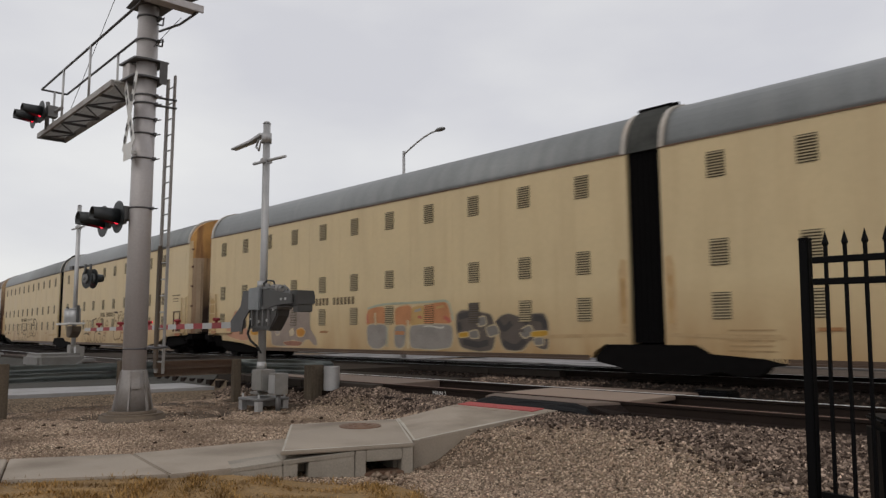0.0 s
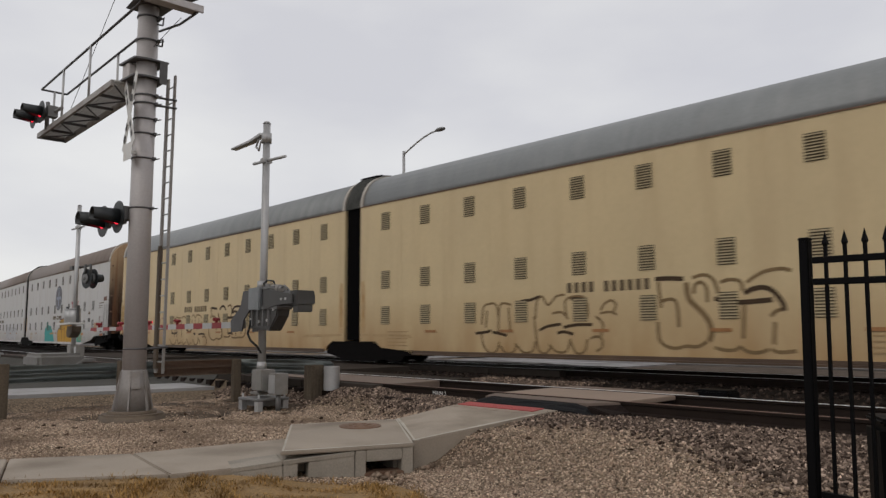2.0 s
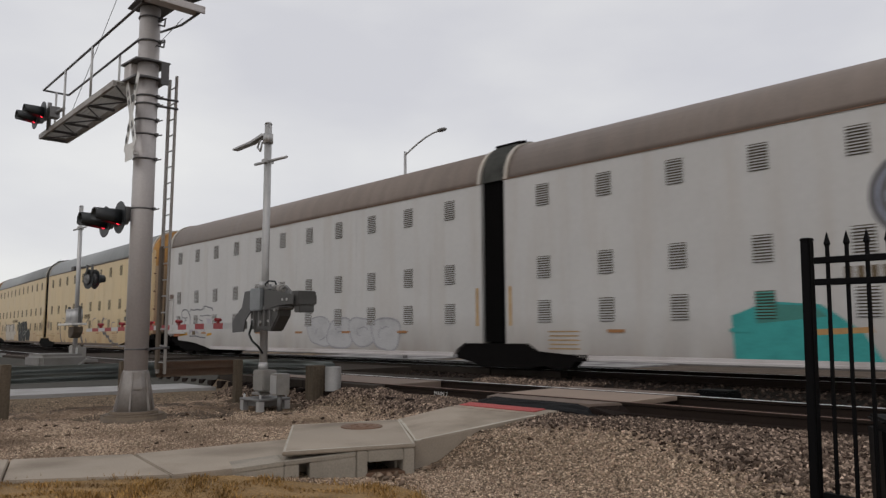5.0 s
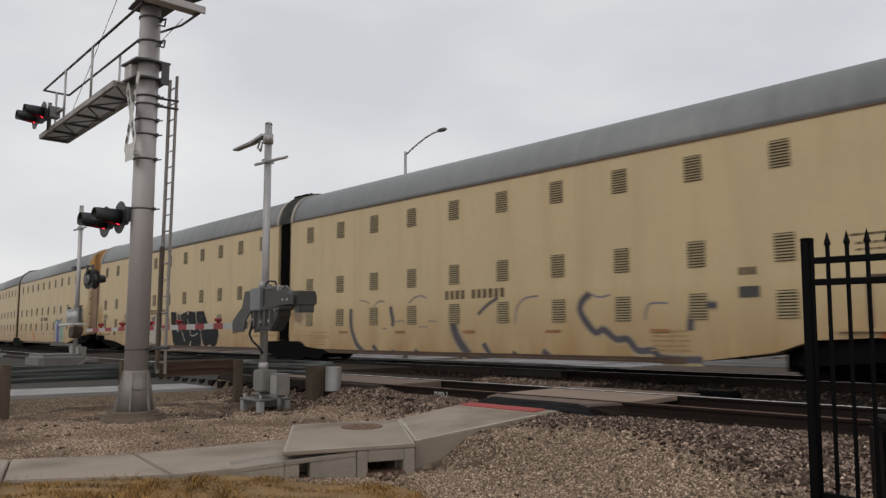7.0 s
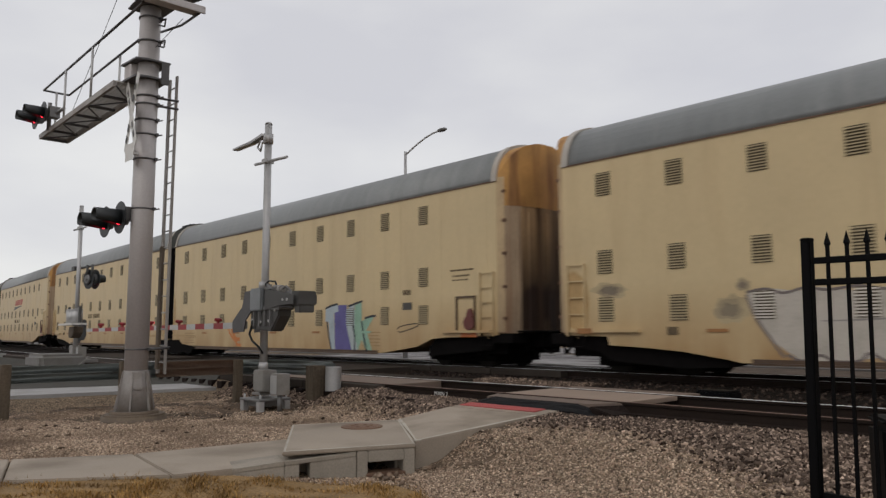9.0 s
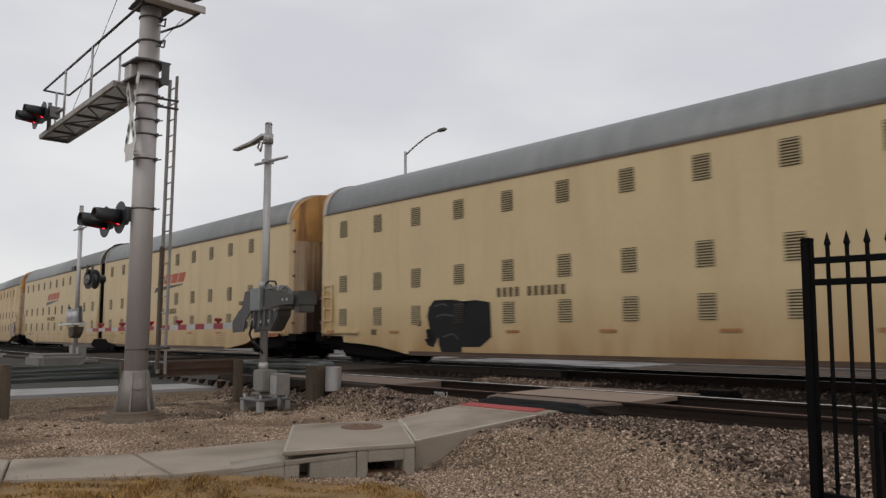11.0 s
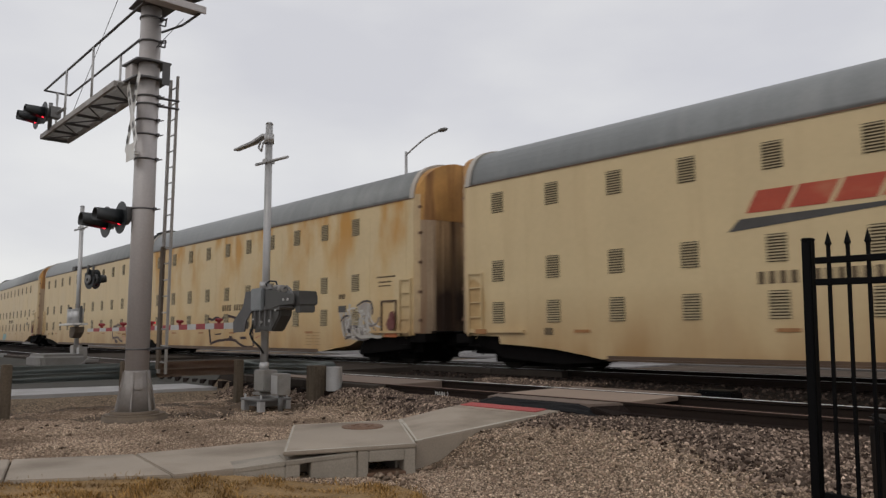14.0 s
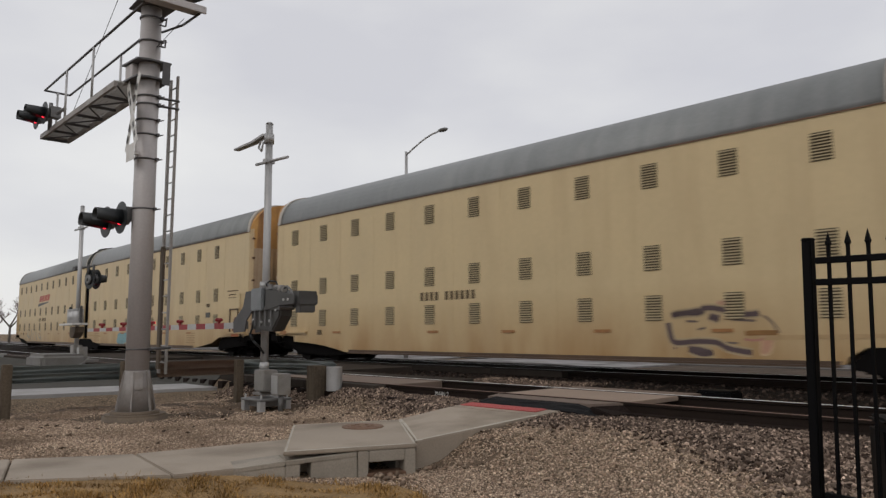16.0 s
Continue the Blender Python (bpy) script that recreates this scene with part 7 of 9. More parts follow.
stroked(f4, [(17.19, 1.09), (17.41, 1.18), (18.11, 1.25), (18.11, 1.16), (17.41, 1.00), (17.23, 1.03)], 0.035, (0.10, 0.08, 0.06), 1, "thin dark tag")
sprayed(f2, [(10.15, 1.08), (10.41, 1.29), (10.78, 1.32), (10.67, 1.76), (11.08, 1.90), (12.17, 1.96), (13.15, 1.96), (13.63, 1.83), (14.15, 1.73), (14.32, 1.42), (14.56, 1.05), (14.68, 0.51), (14.60, 0.36), (10.49, 0.36), (10.32, 0.45), (10.16, 0.76)], (0.52, 0.28, 0.035), 1, "yellow bubble graffiti fill")
stroked(f2, [(13.55, 1.85), (14.11, 1.70), (14.40, 1.33), (14.63, 1.00), (14.72, 0.51), (14.60, 0.36)], 0.2, (0.10, 0.05, 0.17), 3, "purple graffiti outline")
stroked(f2, [(10.15, 1.05), (10.47, 1.29), (10.78, 1.32), (10.67, 1.79), (11.13, 1.92), (12.17, 1.96), (13.15, 1.96), (13.63, 1.83)], 0.07, (0.12, 0.07, 0.09), 3, "dark graffiti outline")
stroked(f2, [(10.18, 0.95), (10.33, 0.42), (10.49, 0.36)], 0.06, (0.2, 0.1, 0.12), 3, "dark graffiti outline")
stroked(f2, [(11.29, 1.16), (11.35, 0.77), (11.53, 0.36)], 0.06, (0.26, 0.10, 0.03), 2, "brown inner line")
stroked(f2, [(12.06, 1.79), (12.13, 1.19), (12.18, 0.36)], 0.06, (0.26, 0.10, 0.03), 2, "brown inner line")
stroked(f2, [(13.28, 1.35), (13.63, 1.49), (14.15, 1.42), (14.40, 1.17)], 0.06, (0.26, 0.10, 0.03), 2, "brown inner line")
stroked(f2, [(10.78, 1.31), (11.39, 1.22), (12.08, 1.31)], 0.06, (0.26, 0.10, 0.03), 2, "brown inner line")
sprayed(f2, [(13.18, 1.15), (13.98, 1.16), (14.00, 0.78), (13.55, 0.72), (13.30, 0.86)], (0.16, 0.10, 0.14), 2, "purple inner patch")
sprayed(f2, [(10.83, 1.72), (11.78, 1.85), (11.91, 1.34), (10.89, 1.31)], (0.36, 0.22, 0.05), 2, "dull yellow inner patch")
sprayed(f2, [(6.59, 1.30), (7.35, 1.57), (8.33, 1.48), (8.69, 1.22), (9.04, 0.95), (9.34, 0.44), (9.34, 0.36), (6.62, 0.36)], (0.05, 0.30, 0.28), 1, "teal graffiti fill")
sprayed(f2, [(7.09, 1.54), (8.21, 1.45), (8.45, 1.25), (7.11, 1.13)], (0.06, 0.2, 0.17), 2, "dark green graffiti crest")
sprayed(f2, [(8.10, 1.01), (9.16, 1.05), (9.22, 0.95), (8.23, 0.90)], (0.42, 0.24, 0.1), 2, "orange brown patch")
sprayed(f2, [(15.05, 1.16), (15.67, 1.26), (16.05, 1.26), (16.26, 0.94), (16.15, 0.42), (15.66, 0.36), (15.16, 0.36), (15.04, 0.73)], (0.10, 0.31, 0.23), 1, "green graffiti blob")
sprayed(f2, [(16.01, 1.00), (16.55, 1.02), (16.48, 0.89), (16.11, 0.84)], (0.6, 0.2, 0.05), 2, "orange graffiti patch")
stroked(f2, [(16.26, 0.76), (16.62, 0.71), (17.04, 0.74)], 0.05, (0.32, 0.34, 0.33), 1, "faint grey scratch")
stroked(f2, [(16.40, 0.58), (16.76, 0.56), (17.31, 0.72)], 0.05, (0.32, 0.34, 0.33), 1, "faint grey scratch")
stroked(f2, [(16.33, 0.50), (16.62, 0.48), (16.83, 0.54)], 0.05, (0.32, 0.34, 0.33), 1, "faint grey scratch")
soft_spray(r0, [(-10.24, 1.19), (-10.25, 1.50), (-10.18, 1.66), (-9.99, 1.76), (-9.41, 1.77), (-9.27, 1.62), (-9.25, 1.18)], (0.45, 0.2, 0.09), 1, "faded orange letter top")
soft_spray(r0, [(-10.24, 1.22), (-9.25, 1.21), (-9.21, 0.82), (-9.29, 0.59), (-9.59, 0.47), (-9.94, 0.48), (-10.18, 0.63)], (0.255, 0.226, 0.198), 2, "blue-grey letter foot")
stroked(r0, [(-9.82, 1.60), (-9.78, 1.20)], 0.09, (0.52, 0.41, 0.25), 4, "bare gap in a letter")
stroked(r0, [(-10.21, 1.57), (-10.20, 1.27)], 0.07, (0.42, 0.12, 0.08), 4, "dull red letter edge")
soft_spray(r0, [(-8.81, 1.72), (-8.18, 1.79), (-8.02, 1.69), (-8.09, 1.18), (-8.81, 1.18)], (0.45, 0.2, 0.09), 1, "faded orange letter top")
soft_spray(r0, [(-8.83, 1.16), (-8.30, 1.17), (-8.36, 0.58), (-8.59, 0.49), (-8.82, 0.57)], (0.255, 0.226, 0.198), 2, "blue-grey letter foot")
stroked(r0, [(-8.81, 0.96), (-8.37, 0.95)], 0.11, (0.45, 0.2, 0.09), 4, "orange band across a letter")
soft_spray(r0, [(-8.12, 1.17), (-8.03, 1.72), (-7.45, 1.77), (-7.44, 1.17)], (0.45, 0.28, 0.11), 1, "ochre orange letter top")
soft_spray(r0, [(-8.12, 1.16), (-7.43, 1.19), (-6.29, 1.19), (-6.26, 0.77), (-6.36, 0.54), (-6.93, 0.49), (-7.49, 0.49), (-8.08, 0.51)], (0.255, 0.226, 0.198), 2, "blue-grey letter foot")
soft_spray(r0, [(-7.42, 1.16), (-7.35, 1.78), (-6.52, 1.84), (-6.39, 1.60), (-6.31, 1.25), (-6.89, 1.17)], (0.45, 0.2, 0.09), 1, "faded orange letter top")
stroked(r0, [(-6.61, 1.41), (-6.43, 1.33), (-6.34, 1.25)], 0.11, (0.42, 0.12, 0.08), 4, "dull red letter edge")
stroked(r0, [(-7.88, 1.61), (-7.60, 1.65)], 0.08, (0.29, 0.265, 0.235), 4, "grey letter gap")
stroked(r0, [(-7.74, 1.44), (-7.56, 1.40)], 0.08, (0.42, 0.12, 0.08), 4, "dull red letter edge")
stroked(r0, [(-8.21, 1.34), (-8.19, 0.96), (-8.19, 0.49)], 0.1, (0.52, 0.41, 0.25), 4, "bare gap between letters")
stroked(r0, [(-7.50, 1.14), (-7.24, 1.16), (-6.76, 1.10), (-6.61, 1.13)], 0.05, (0.5, 0.46, 0.38), 4, "pale highlight line")
stroked(r0, [(-10.20, 1.74), (-9.41, 1.85), (-8.18, 1.86), (-7.07, 1.87), (-6.49, 1.86), (-6.33, 1.63), (-6.23, 1.31)], 0.07, (0.36, 0.37, 0.27), 5, "teal grey outline")
stroked(r0, [(-6.94, 1.68), (-6.60, 1.72)], 0.07, (0.45, 0.28, 0.11), 4, "ochre letter highlight")
stroked(r0, [(-9.17, 1.55), (-9.19, 0.53)], 0.05, (0.36, 0.37, 0.27), 3, "teal grey outline")
misted(f3, [(4.24, 1.77), (4.25, 1.20), (4.54, 0.63), (4.96, 0.36)], 0.13, (0.1, 0.09, 0.1), 1, "dark blue grey spray stroke")
misted(f3, [(9.19, 1.73), (9.10, 1.24), (9.32, 0.75), (9.73, 0.36)], 0.24, (0.1, 0.09, 0.1), 1, "dark blue grey spray stroke")
misted(f3, [(13.81, 1.89), (13.57, 1.71), (13.53, 1.43), (13.91, 0.98), (14.17, 1.03), (14.50, 0.81), (14.81, 0.81), (15.06, 0.56), (15.46, 0.56), (15.68, 0.40), (16.61, 0.38)], 0.14, (0.1, 0.09, 0.1), 1, "dark blue grey spray stroke")
misted(f3, [(16.98, 1.52), (16.53, 1.52), (16.39, 1.28), (16.36, 1.00)], 0.12, (0.1, 0.09, 0.1), 1, "dark blue grey spray stroke")
misted(f3, [(5.41, 0.57), (5.67, 0.36)], 0.12, (0.1, 0.09, 0.1), 1, "dark blue grey spray stroke")
misted(f3, [(6.35, 0.43), (6.60, 0.36)], 0.09, (0.1, 0.09, 0.1), 1, "dark blue grey spray stroke")
misted(f3, [(7.43, 0.44), (7.61, 0.36)], 0.13, (0.1, 0.09, 0.1), 1, "dark blue grey spray stroke")
misted(f3, [(10.28, 0.68), (10.54, 0.36)], 0.13, (0.1, 0.09, 0.1), 1, "dark blue grey spray stroke")
misted(f3, [(11.32, 0.46), (11.53, 0.36)], 0.09, (0.1, 0.09, 0.1), 1, "dark blue grey spray stroke")
misted(f3, [(12.33, 0.52), (12.57, 0.36)], 0.14, (0.1, 0.09, 0.1), 1, "dark blue grey spray stroke")
misted(f3, [(6.27, 1.77), (6.42, 1.18)], 0.07, (0.1, 0.09, 0.1), 1, "dark blue grey spray stroke")
misted(f3, [(10.08, 1.47), (10.46, 1.73), (10.83, 1.90)], 0.07, (0.1, 0.09, 0.1), 1, "dark blue grey spray stroke")
stroked(f3, [(11.43, 1.21), (11.48, 1.57), (11.74, 1.84), (12.22, 1.90)], 0.05, (0.22, 0.19, 0.2), 1, "faint purple grey arc")
stroked(f3, [(13.81, 1.89), (14.06, 1.80), (14.38, 1.84)], 0.05, (0.22, 0.19, 0.2), 1, "faint purple grey arc")
stroked(f3, [(15.27, 1.23), (15.39, 1.59), (15.86, 1.60)], 0.05, (0.22, 0.19, 0.2), 1, "faint purple grey arc")
stroked(f3, [(4.70, 2.04), (4.98, 2.00), (5.23, 1.92)], 0.045, (0.27, 0.225, 0.19), 1, "faint purple grey arc")
stroked(f3, [(5.47, 1.82), (5.69, 1.96), (6.00, 1.96)], 0.06, (0.27, 0.225, 0.19), 1, "faint purple grey arc")
stroked(f3, [(7.17, 1.87), (7.45, 2.03), (7.76, 2.07), (7.98, 1.99)], 0.06, (0.27, 0.225, 0.19), 1, "faint purple grey arc")
stroked(f3, [(6.50, 1.30), (6.77, 1.34), (6.98, 1.31)], 0.04, (0.27, 0.225, 0.19), 1, "faint purple grey arc")
stroked(f3, [(8.03, 1.30), (8.20, 1.32), (8.41, 1.28)], 0.04, (0.27, 0.225, 0.19), 1, "faint purple grey arc")
stroked(f3, [(7.65, 1.13), (7.85, 1.16), (8.02, 1.12)], 0.04, (0.27, 0.225, 0.19), 1, "faint purple grey arc")
stroked(f3, [(5.89, 1.11), (6.12, 1.11)], 0.04, (0.27, 0.225, 0.19), 1, "faint purple grey arc")
misted(f3, [(6.31, 1.80), (6.37, 1.58), (6.44, 1.34), (6.36, 1.19)], 0.1, (0.13, 0.115, 0.115), 1, "soft dark grey spray stroke")
soft_spray(r0, [(-16.30, 1.55), (-15.94, 1.68), (-15.25, 1.76), (-14.84, 1.89), (-14.60, 1.81), (-14.29, 1.78), (-13.83, 1.84), (-13.55, 1.83), (-13.60, 1.29), (-13.50, 1.06), (-13.16, 0.78), (-13.09, 0.53), (-13.31, 0.54), (-13.58, 0.74), (-13.87, 0.74), (-14.11, 0.51), (-16.15, 0.48), (-16.18, 0.90), (-16.31, 1.19)], (0.265, 0.208, 0.17), 1, "smoky mauve-grey graffiti cloud")
soft_spray(r0, [(-15.37, 0.63), (-14.72, 0.67), (-14.03, 0.64), (-14.18, 0.50), (-15.12, 0.51)], (0.26, 0.12, 0.08), 2, "dull red graffiti edge")
soft_spray(r0, [(-14.43, 1.07), (-14.08, 1.13), (-13.86, 1.00), (-14.02, 0.85), (-14.36, 0.85)], (0.5, 0.22, 0.04), 2, "orange graffiti spot")
soft_spray(r0, [(-14.90, 1.01), (-14.70, 1.11), (-14.63, 0.94), (-14.83, 0.87)], (0.5, 0.4, 0.28), 2, "pale graffiti spot")
soft_spray(r0, [(-15.90, 1.33), (-15.64, 1.39), (-15.61, 0.94), (-15.87, 0.90)], (0.3, 0.25, 0.22), 2, "paler letter")
soft_spray(r0, [(-19.79, 1.35), (-19.22, 1.50), (-19.16, 1.86), (-18.61, 1.84), (-18.46, 1.37), (-17.94, 0.98), (-17.74, 0.74), (-18.47, 0.67), (-19.80, 0.86)], (0.46, 0.235, 0.15), 1, "faded pink-red graffiti patch")
soft_spray(r0, [(-17.79, 1.06), (-17.20, 1.07), (-17.25, 0.90), (-17.74, 0.90)], (0.5, 0.24, 0.04), 2, "faded orange mark")
sprayed(r4, [(-16.01, 1.45), (-15.93, 1.72), (-15.70, 1.92), (-15.36, 1.92), (-15.09, 1.83), (-14.88, 1.91), (-14.51, 1.85), (-14.44, 1.66), (-14.31, 1.86), (-13.99, 1.87), (-13.47, 1.79), (-13.43, 0.85), (-13.85, 0.58), (-14.55, 0.57), (-14.59, 0.36), (-15.38, 0.36), (-15.51, 0.61), (-15.53, 0.85), (-15.73, 0.55), (-15.98, 0.60), (-16.13, 0.78), (-15.81, 0.84), (-16.06, 1.06), (-15.83, 1.11)], (0.016, 0.015, 0.015), 1, "black jagged graffiti")
stroked(r4, [(-15.71, 1.74), (-15.36, 1.80), (-15.12, 1.73)], 0.05, (0.06, 0.058, 0.055), 2, "charcoal inner line")
stroked(r4, [(-15.63, 1.44), (-15.26, 1.49), (-14.73, 1.42)], 0.05, (0.06, 0.058, 0.055), 2, "charcoal inner line")
stroked(r4, [(-15.35, 0.85), (-14.93, 0.93), (-14.71, 0.79)], 0.05, (0.06, 0.058, 0.055), 2, "charcoal inner line")
sprayed(r4, [(-16.46, 1.31), (-16.24, 1.32), (-16.28, 1.18), (-16.41, 1.15)], (0.13, 0.1, 0.08), 1, "dark paint spot")
sprayed(r3, [(-10.64, 2.00), (-9.90, 1.99), (-9.80, 1.43), (-9.60, 1.82), (-8.90, 1.96), (-8.75, 1.82), (-8.59, 2.00), (-7.88, 1.95), (-7.73, 1.87), (-7.59, 1.97), (-6.93, 1.97), (-6.41, 1.30), (-5.80, 1.42), (-5.46, 1.25), (-5.37, 0.88), (-5.52, 0.51), (-5.82, 0.36), (-6.22, 0.50), (-6.63, 0.40), (-6.95, 0.54), (-7.17, 0.38), (-7.95, 0.38), (-8.91, 0.36), (-9.93, 0.36), (-10.26, 0.57), (-10.47, 1.18)], (0.013, 0.015, 0.014), 1, "black block letters run together")
smudge(r3, -2.7, 1.42, 1.1, 0.6, (0.3, 0.23, 0.14), 91)
smudge(r3, -1.05, 1.5, 1.15, 0.85, (0.23, 0.165, 0.11), 92)
smudge(f3, 1.05, 1.58, 1.15, 0.85, (0.24, 0.165, 0.115), 93)
FAINT, DARK = (0.195, 0.128, 0.062), (0.06, 0.037, 0.02)
# thin outlined letters on the second wagon
stroked(f1, [(5.89, 1.17), (5.96, 1.63), (6.17, 1.73), (6.42, 1.7), (6.49, 1.39)], 0.06, FAINT, 1, "thin dark letter outline")
stroked(f1, [(6.49, 0.94), (6.54, 1.62), (6.7, 1.73), (6.96, 1.68)], 0.06, FAINT, 1, "thin dark letter outline")
stroked(f1, [(5.87, 0.94), (5.95, 0.61), (6.19, 0.41), (6.44, 0.49), (6.52, 0.72)], 0.06, FAINT, 1, "thin dark letter outline")
stroked(f1, [(6.56, 0.61), (6.74, 0.42), (7.03, 0.47), (7.11, 0.68)], 0.06, FAINT, 1, "thin dark letter outline")
stroked(f1, [(7.15, 0.62), (7.34, 0.45), (7.64, 0.48), (7.76, 0.73)], 0.06, FAINT, 1, "thin dark letter outline")
stroked(f1, [(7.79, 0.8), (7.86, 0.51), (8.07, 0.43), (8.24, 0.59)], 0.06, FAINT, 1, "thin dark letter outline")
stroked(f1, [(8.19, 0.66), (8.41, 0.49), (8.72, 0.5), (8.85, 0.8)], 0.06, FAINT, 1, "thin dark letter outline")
stroked(f1, [(8.85, 0.73), (9.01, 0.46), (9.26, 0.51), (9.35, 0.8)], 0.06, FAINT, 1, "thin dark letter outline")
stroked(f1, [(7.77, 1.3), (7.82, 1.73), (8.0, 1.86), (8.18, 1.64), (8.45, 1.85), (8.71, 1.88)], 0.06, FAINT, 1, "thin dark letter outline")
stroked(f1, [(8.75, 1.35), (8.71, 1.7), (8.91, 1.82), (9.3, 1.78), (9.37, 1.41), (9.28, 1.21)], 0.06, FAINT, 1, "thin dark letter outline")
stroked(f1, [(6.09, 1.55), (6.04, 1.09)], 0.06, FAINT, 1, "thin dark letter outline")
stroked(f1, [(6.86, 1.61), (6.91, 1.01)], 0.06, FAINT, 1, "thin dark letter outline")
stroked(f1, [(7.72, 1.37), (7.79, 0.8)], 0.06, FAINT, 1, "thin dark letter outline")
stroked(f1, [(8.31, 1.43), (8.61, 1.45), (8.78, 1.28)], 0.06, FAINT, 1, "thin dark letter outline")
stroked(f1, [(9.6, 1.34), (9.8, 1.13), (9.7, 0.8)], 0.06, FAINT, 1, "thin dark letter outline")
stroked(f1, [(9.43, 0.8), (9.59, 0.86), (9.75, 0.8), (9.75, 0.61), (9.58, 0.51)], 0.06, FAINT, 1, "thin dark letter outline")
stroked(f1, [(9.74, 1.47), (9.85, 1.62), (10.04, 1.7), (10.16, 1.59), (10.08, 1.42)], 0.06, FAINT, 1, "thin dark letter outline")
stroked(f1, [(9.72, 1.4), (10.0, 1.43), (10.18, 1.36)], 0.06, FAINT, 1, "thin dark letter outline")
stroked(f1, [(7.1, 1.68), (7.35, 1.77), (7.63, 1.79), (7.91, 1.87)], 0.075, DARK, 2, "dark letter stroke")
stroked(f1, [(5.65, 0.94), (6.03, 0.97), (6.24, 1.02)], 0.075, DARK, 2, "dark letter stroke")
stroked(f1, [(6.28, 0.97), (6.55, 0.93), (6.79, 0.88)], 0.075, DARK, 2, "dark letter stroke")
stroked(f1, [(7.89, 1.01), (8.16, 1.11), (8.57, 1.16)], 0.075, DARK, 2, "dark letter stroke")
stroked(f1, [(8.65, 1.08), (9.03, 1.14), (9.49, 1.14)], 0.075, DARK, 2, "dark letter stroke")
stroked(f1, [(8.46, 0.94), (8.68, 0.97), (8.94, 0.91)], 0.075, DARK, 2, "dark letter stroke")
stroked(f1, [(8.88, 1.76), (9.08, 1.78), (9.29, 1.73)], 0.075, DARK, 2, "dark letter stroke")
stroked(f1, [(11.27, 2.06), (11.3, 1.74), (11.32, 1.49)], 0.075, FAINT, 1, "thin dark letter outline")
stroked(f1, [(11.23, 1.18), (11.25, 0.81), (11.42, 0.65), (11.66, 0.61), (11.88, 0.66), (12.14, 0.65), (12.36, 0.76)], 0.075, FAINT, 1, "thin dark letter outline")
stroked(f1, [(11.32, 1.62), (11.49, 1.67), (11.66, 1.64), (11.72, 1.42), (11.73, 1.06)], 0.075, FAINT, 1, "thin dark letter outline")
stroked(f1, [(12.08, 2.11), (12.34, 2.16), (12.55, 2.05), (12.65, 1.75)], 0.075, FAINT, 1, "thin dark letter outline")
stroked(f1, [(12.1, 1.77), (12.14, 1.95), (12.27, 2.01), (12.39, 1.88), (12.4, 1.58)], 0.075, FAINT, 1, "thin dark letter outline")
stroked(f1, [(12.52, 0.64), (12.7, 0.59), (12.93, 0.59), (13.08, 0.67)], 0.075, FAINT, 1, "thin dark letter outline")
stroked(f1, [(13.08, 0.65), (13.22, 0.56), (13.45, 0.55), (13.64, 0.62)], 0.075, FAINT, 1, "thin dark letter outline")
stroked(f1, [(13.68, 0.62), (13.84, 0.56), (14.16, 0.59)], 0.075, FAINT, 1, "thin dark letter outline")
stroked(f1, [(13.26, 1.95), (13.42, 2.06), (13.65, 2.16), (13.98, 2.19), (14.14, 2.13)], 0.075, FAINT, 1, "thin dark letter outline")
stroked(f1, [(13.71, 1.26), (13.83, 1.37), (14.01, 1.4)], 0.075, FAINT, 1, "thin dark letter outline")
stroked(f1, [(12.7, 1.98), (12.89, 2.03), (13.12, 1.98), (13.17, 1.79)], 0.075, FAINT, 1, "thin dark letter outline")
stroked(f1, [(13.19, 1.5), (13.13, 0.82)], 0.075, FAINT, 1, "thin dark letter outline")
stroked(f1, [(13.78, 1.15), (13.74, 0.71)], 0.075, FAINT, 1, "thin dark letter outline")
stroked(f1, [(11.94, 2.02), (11.99, 1.66), (12.24, 1.41), (12.42, 1.17), (12.47, 0.93), (12.4, 0.76)], 0.12, FAINT, 1, "soft brown letter stroke")
stroked(f1, [(11.2, 2.13), (11.55, 2.13), (11.88, 2.1)], 0.1, DARK, 2, "dark letter stroke")
stroked(f1, [(12.56, 1.66), (12.86, 1.57), (13.22, 1.56), (13.76, 1.59)], 0.1, DARK, 2, "dark letter stroke")
stroked(f1, [(13.2, 1.73), (13.35, 1.81), (13.57, 1.84), (13.77, 1.76), (13.94, 1.53), (13.97, 1.37)], 0.1, DARK, 2, "dark letter stroke")
stroked(r1, [(-16.16, 1.49), (-15.87, 1.7), (-15.44, 1.62), (-15.16, 1.39)], 0.055, (0.40, 0.26, 0.2), 1, "faint red scrawl")
stroked(r1, [(-16.15, 1.17), (-15.35, 1.16)], 0.055, (0.40, 0.26, 0.2), 1, "faint red scrawl")
stroked(r1, [(-16.15, 0.98), (-15.35, 0.98)], 0.055, (0.40, 0.26, 0.2), 1, "faint red scrawl")
stroked(r1, [(-16.15, 0.84), (-15.35, 0.84)], 0.055, (0.40, 0.26, 0.2), 1, "faint red scrawl")
stroked(r1, [(-16.24, 0.77), (-16.06, 0.41), (-15.66, 0.38), (-15.43, 0.68)], 0.055, (0.40, 0.26, 0.2), 1, "faint red scrawl")
stroked(r1, [(-14.89, 1.73), (-14.48, 1.75), (-14.3, 1.63), (-14.09, 1.71), (-13.78, 1.67), (-13.58, 1.7)], 0.06, FAINT, 1, "thin dark letter outline")
stroked(r1, [(-13.53, 1.64), (-13.28, 1.74), (-13.04, 1.65)], 0.06, FAINT, 1, "thin dark letter outline")
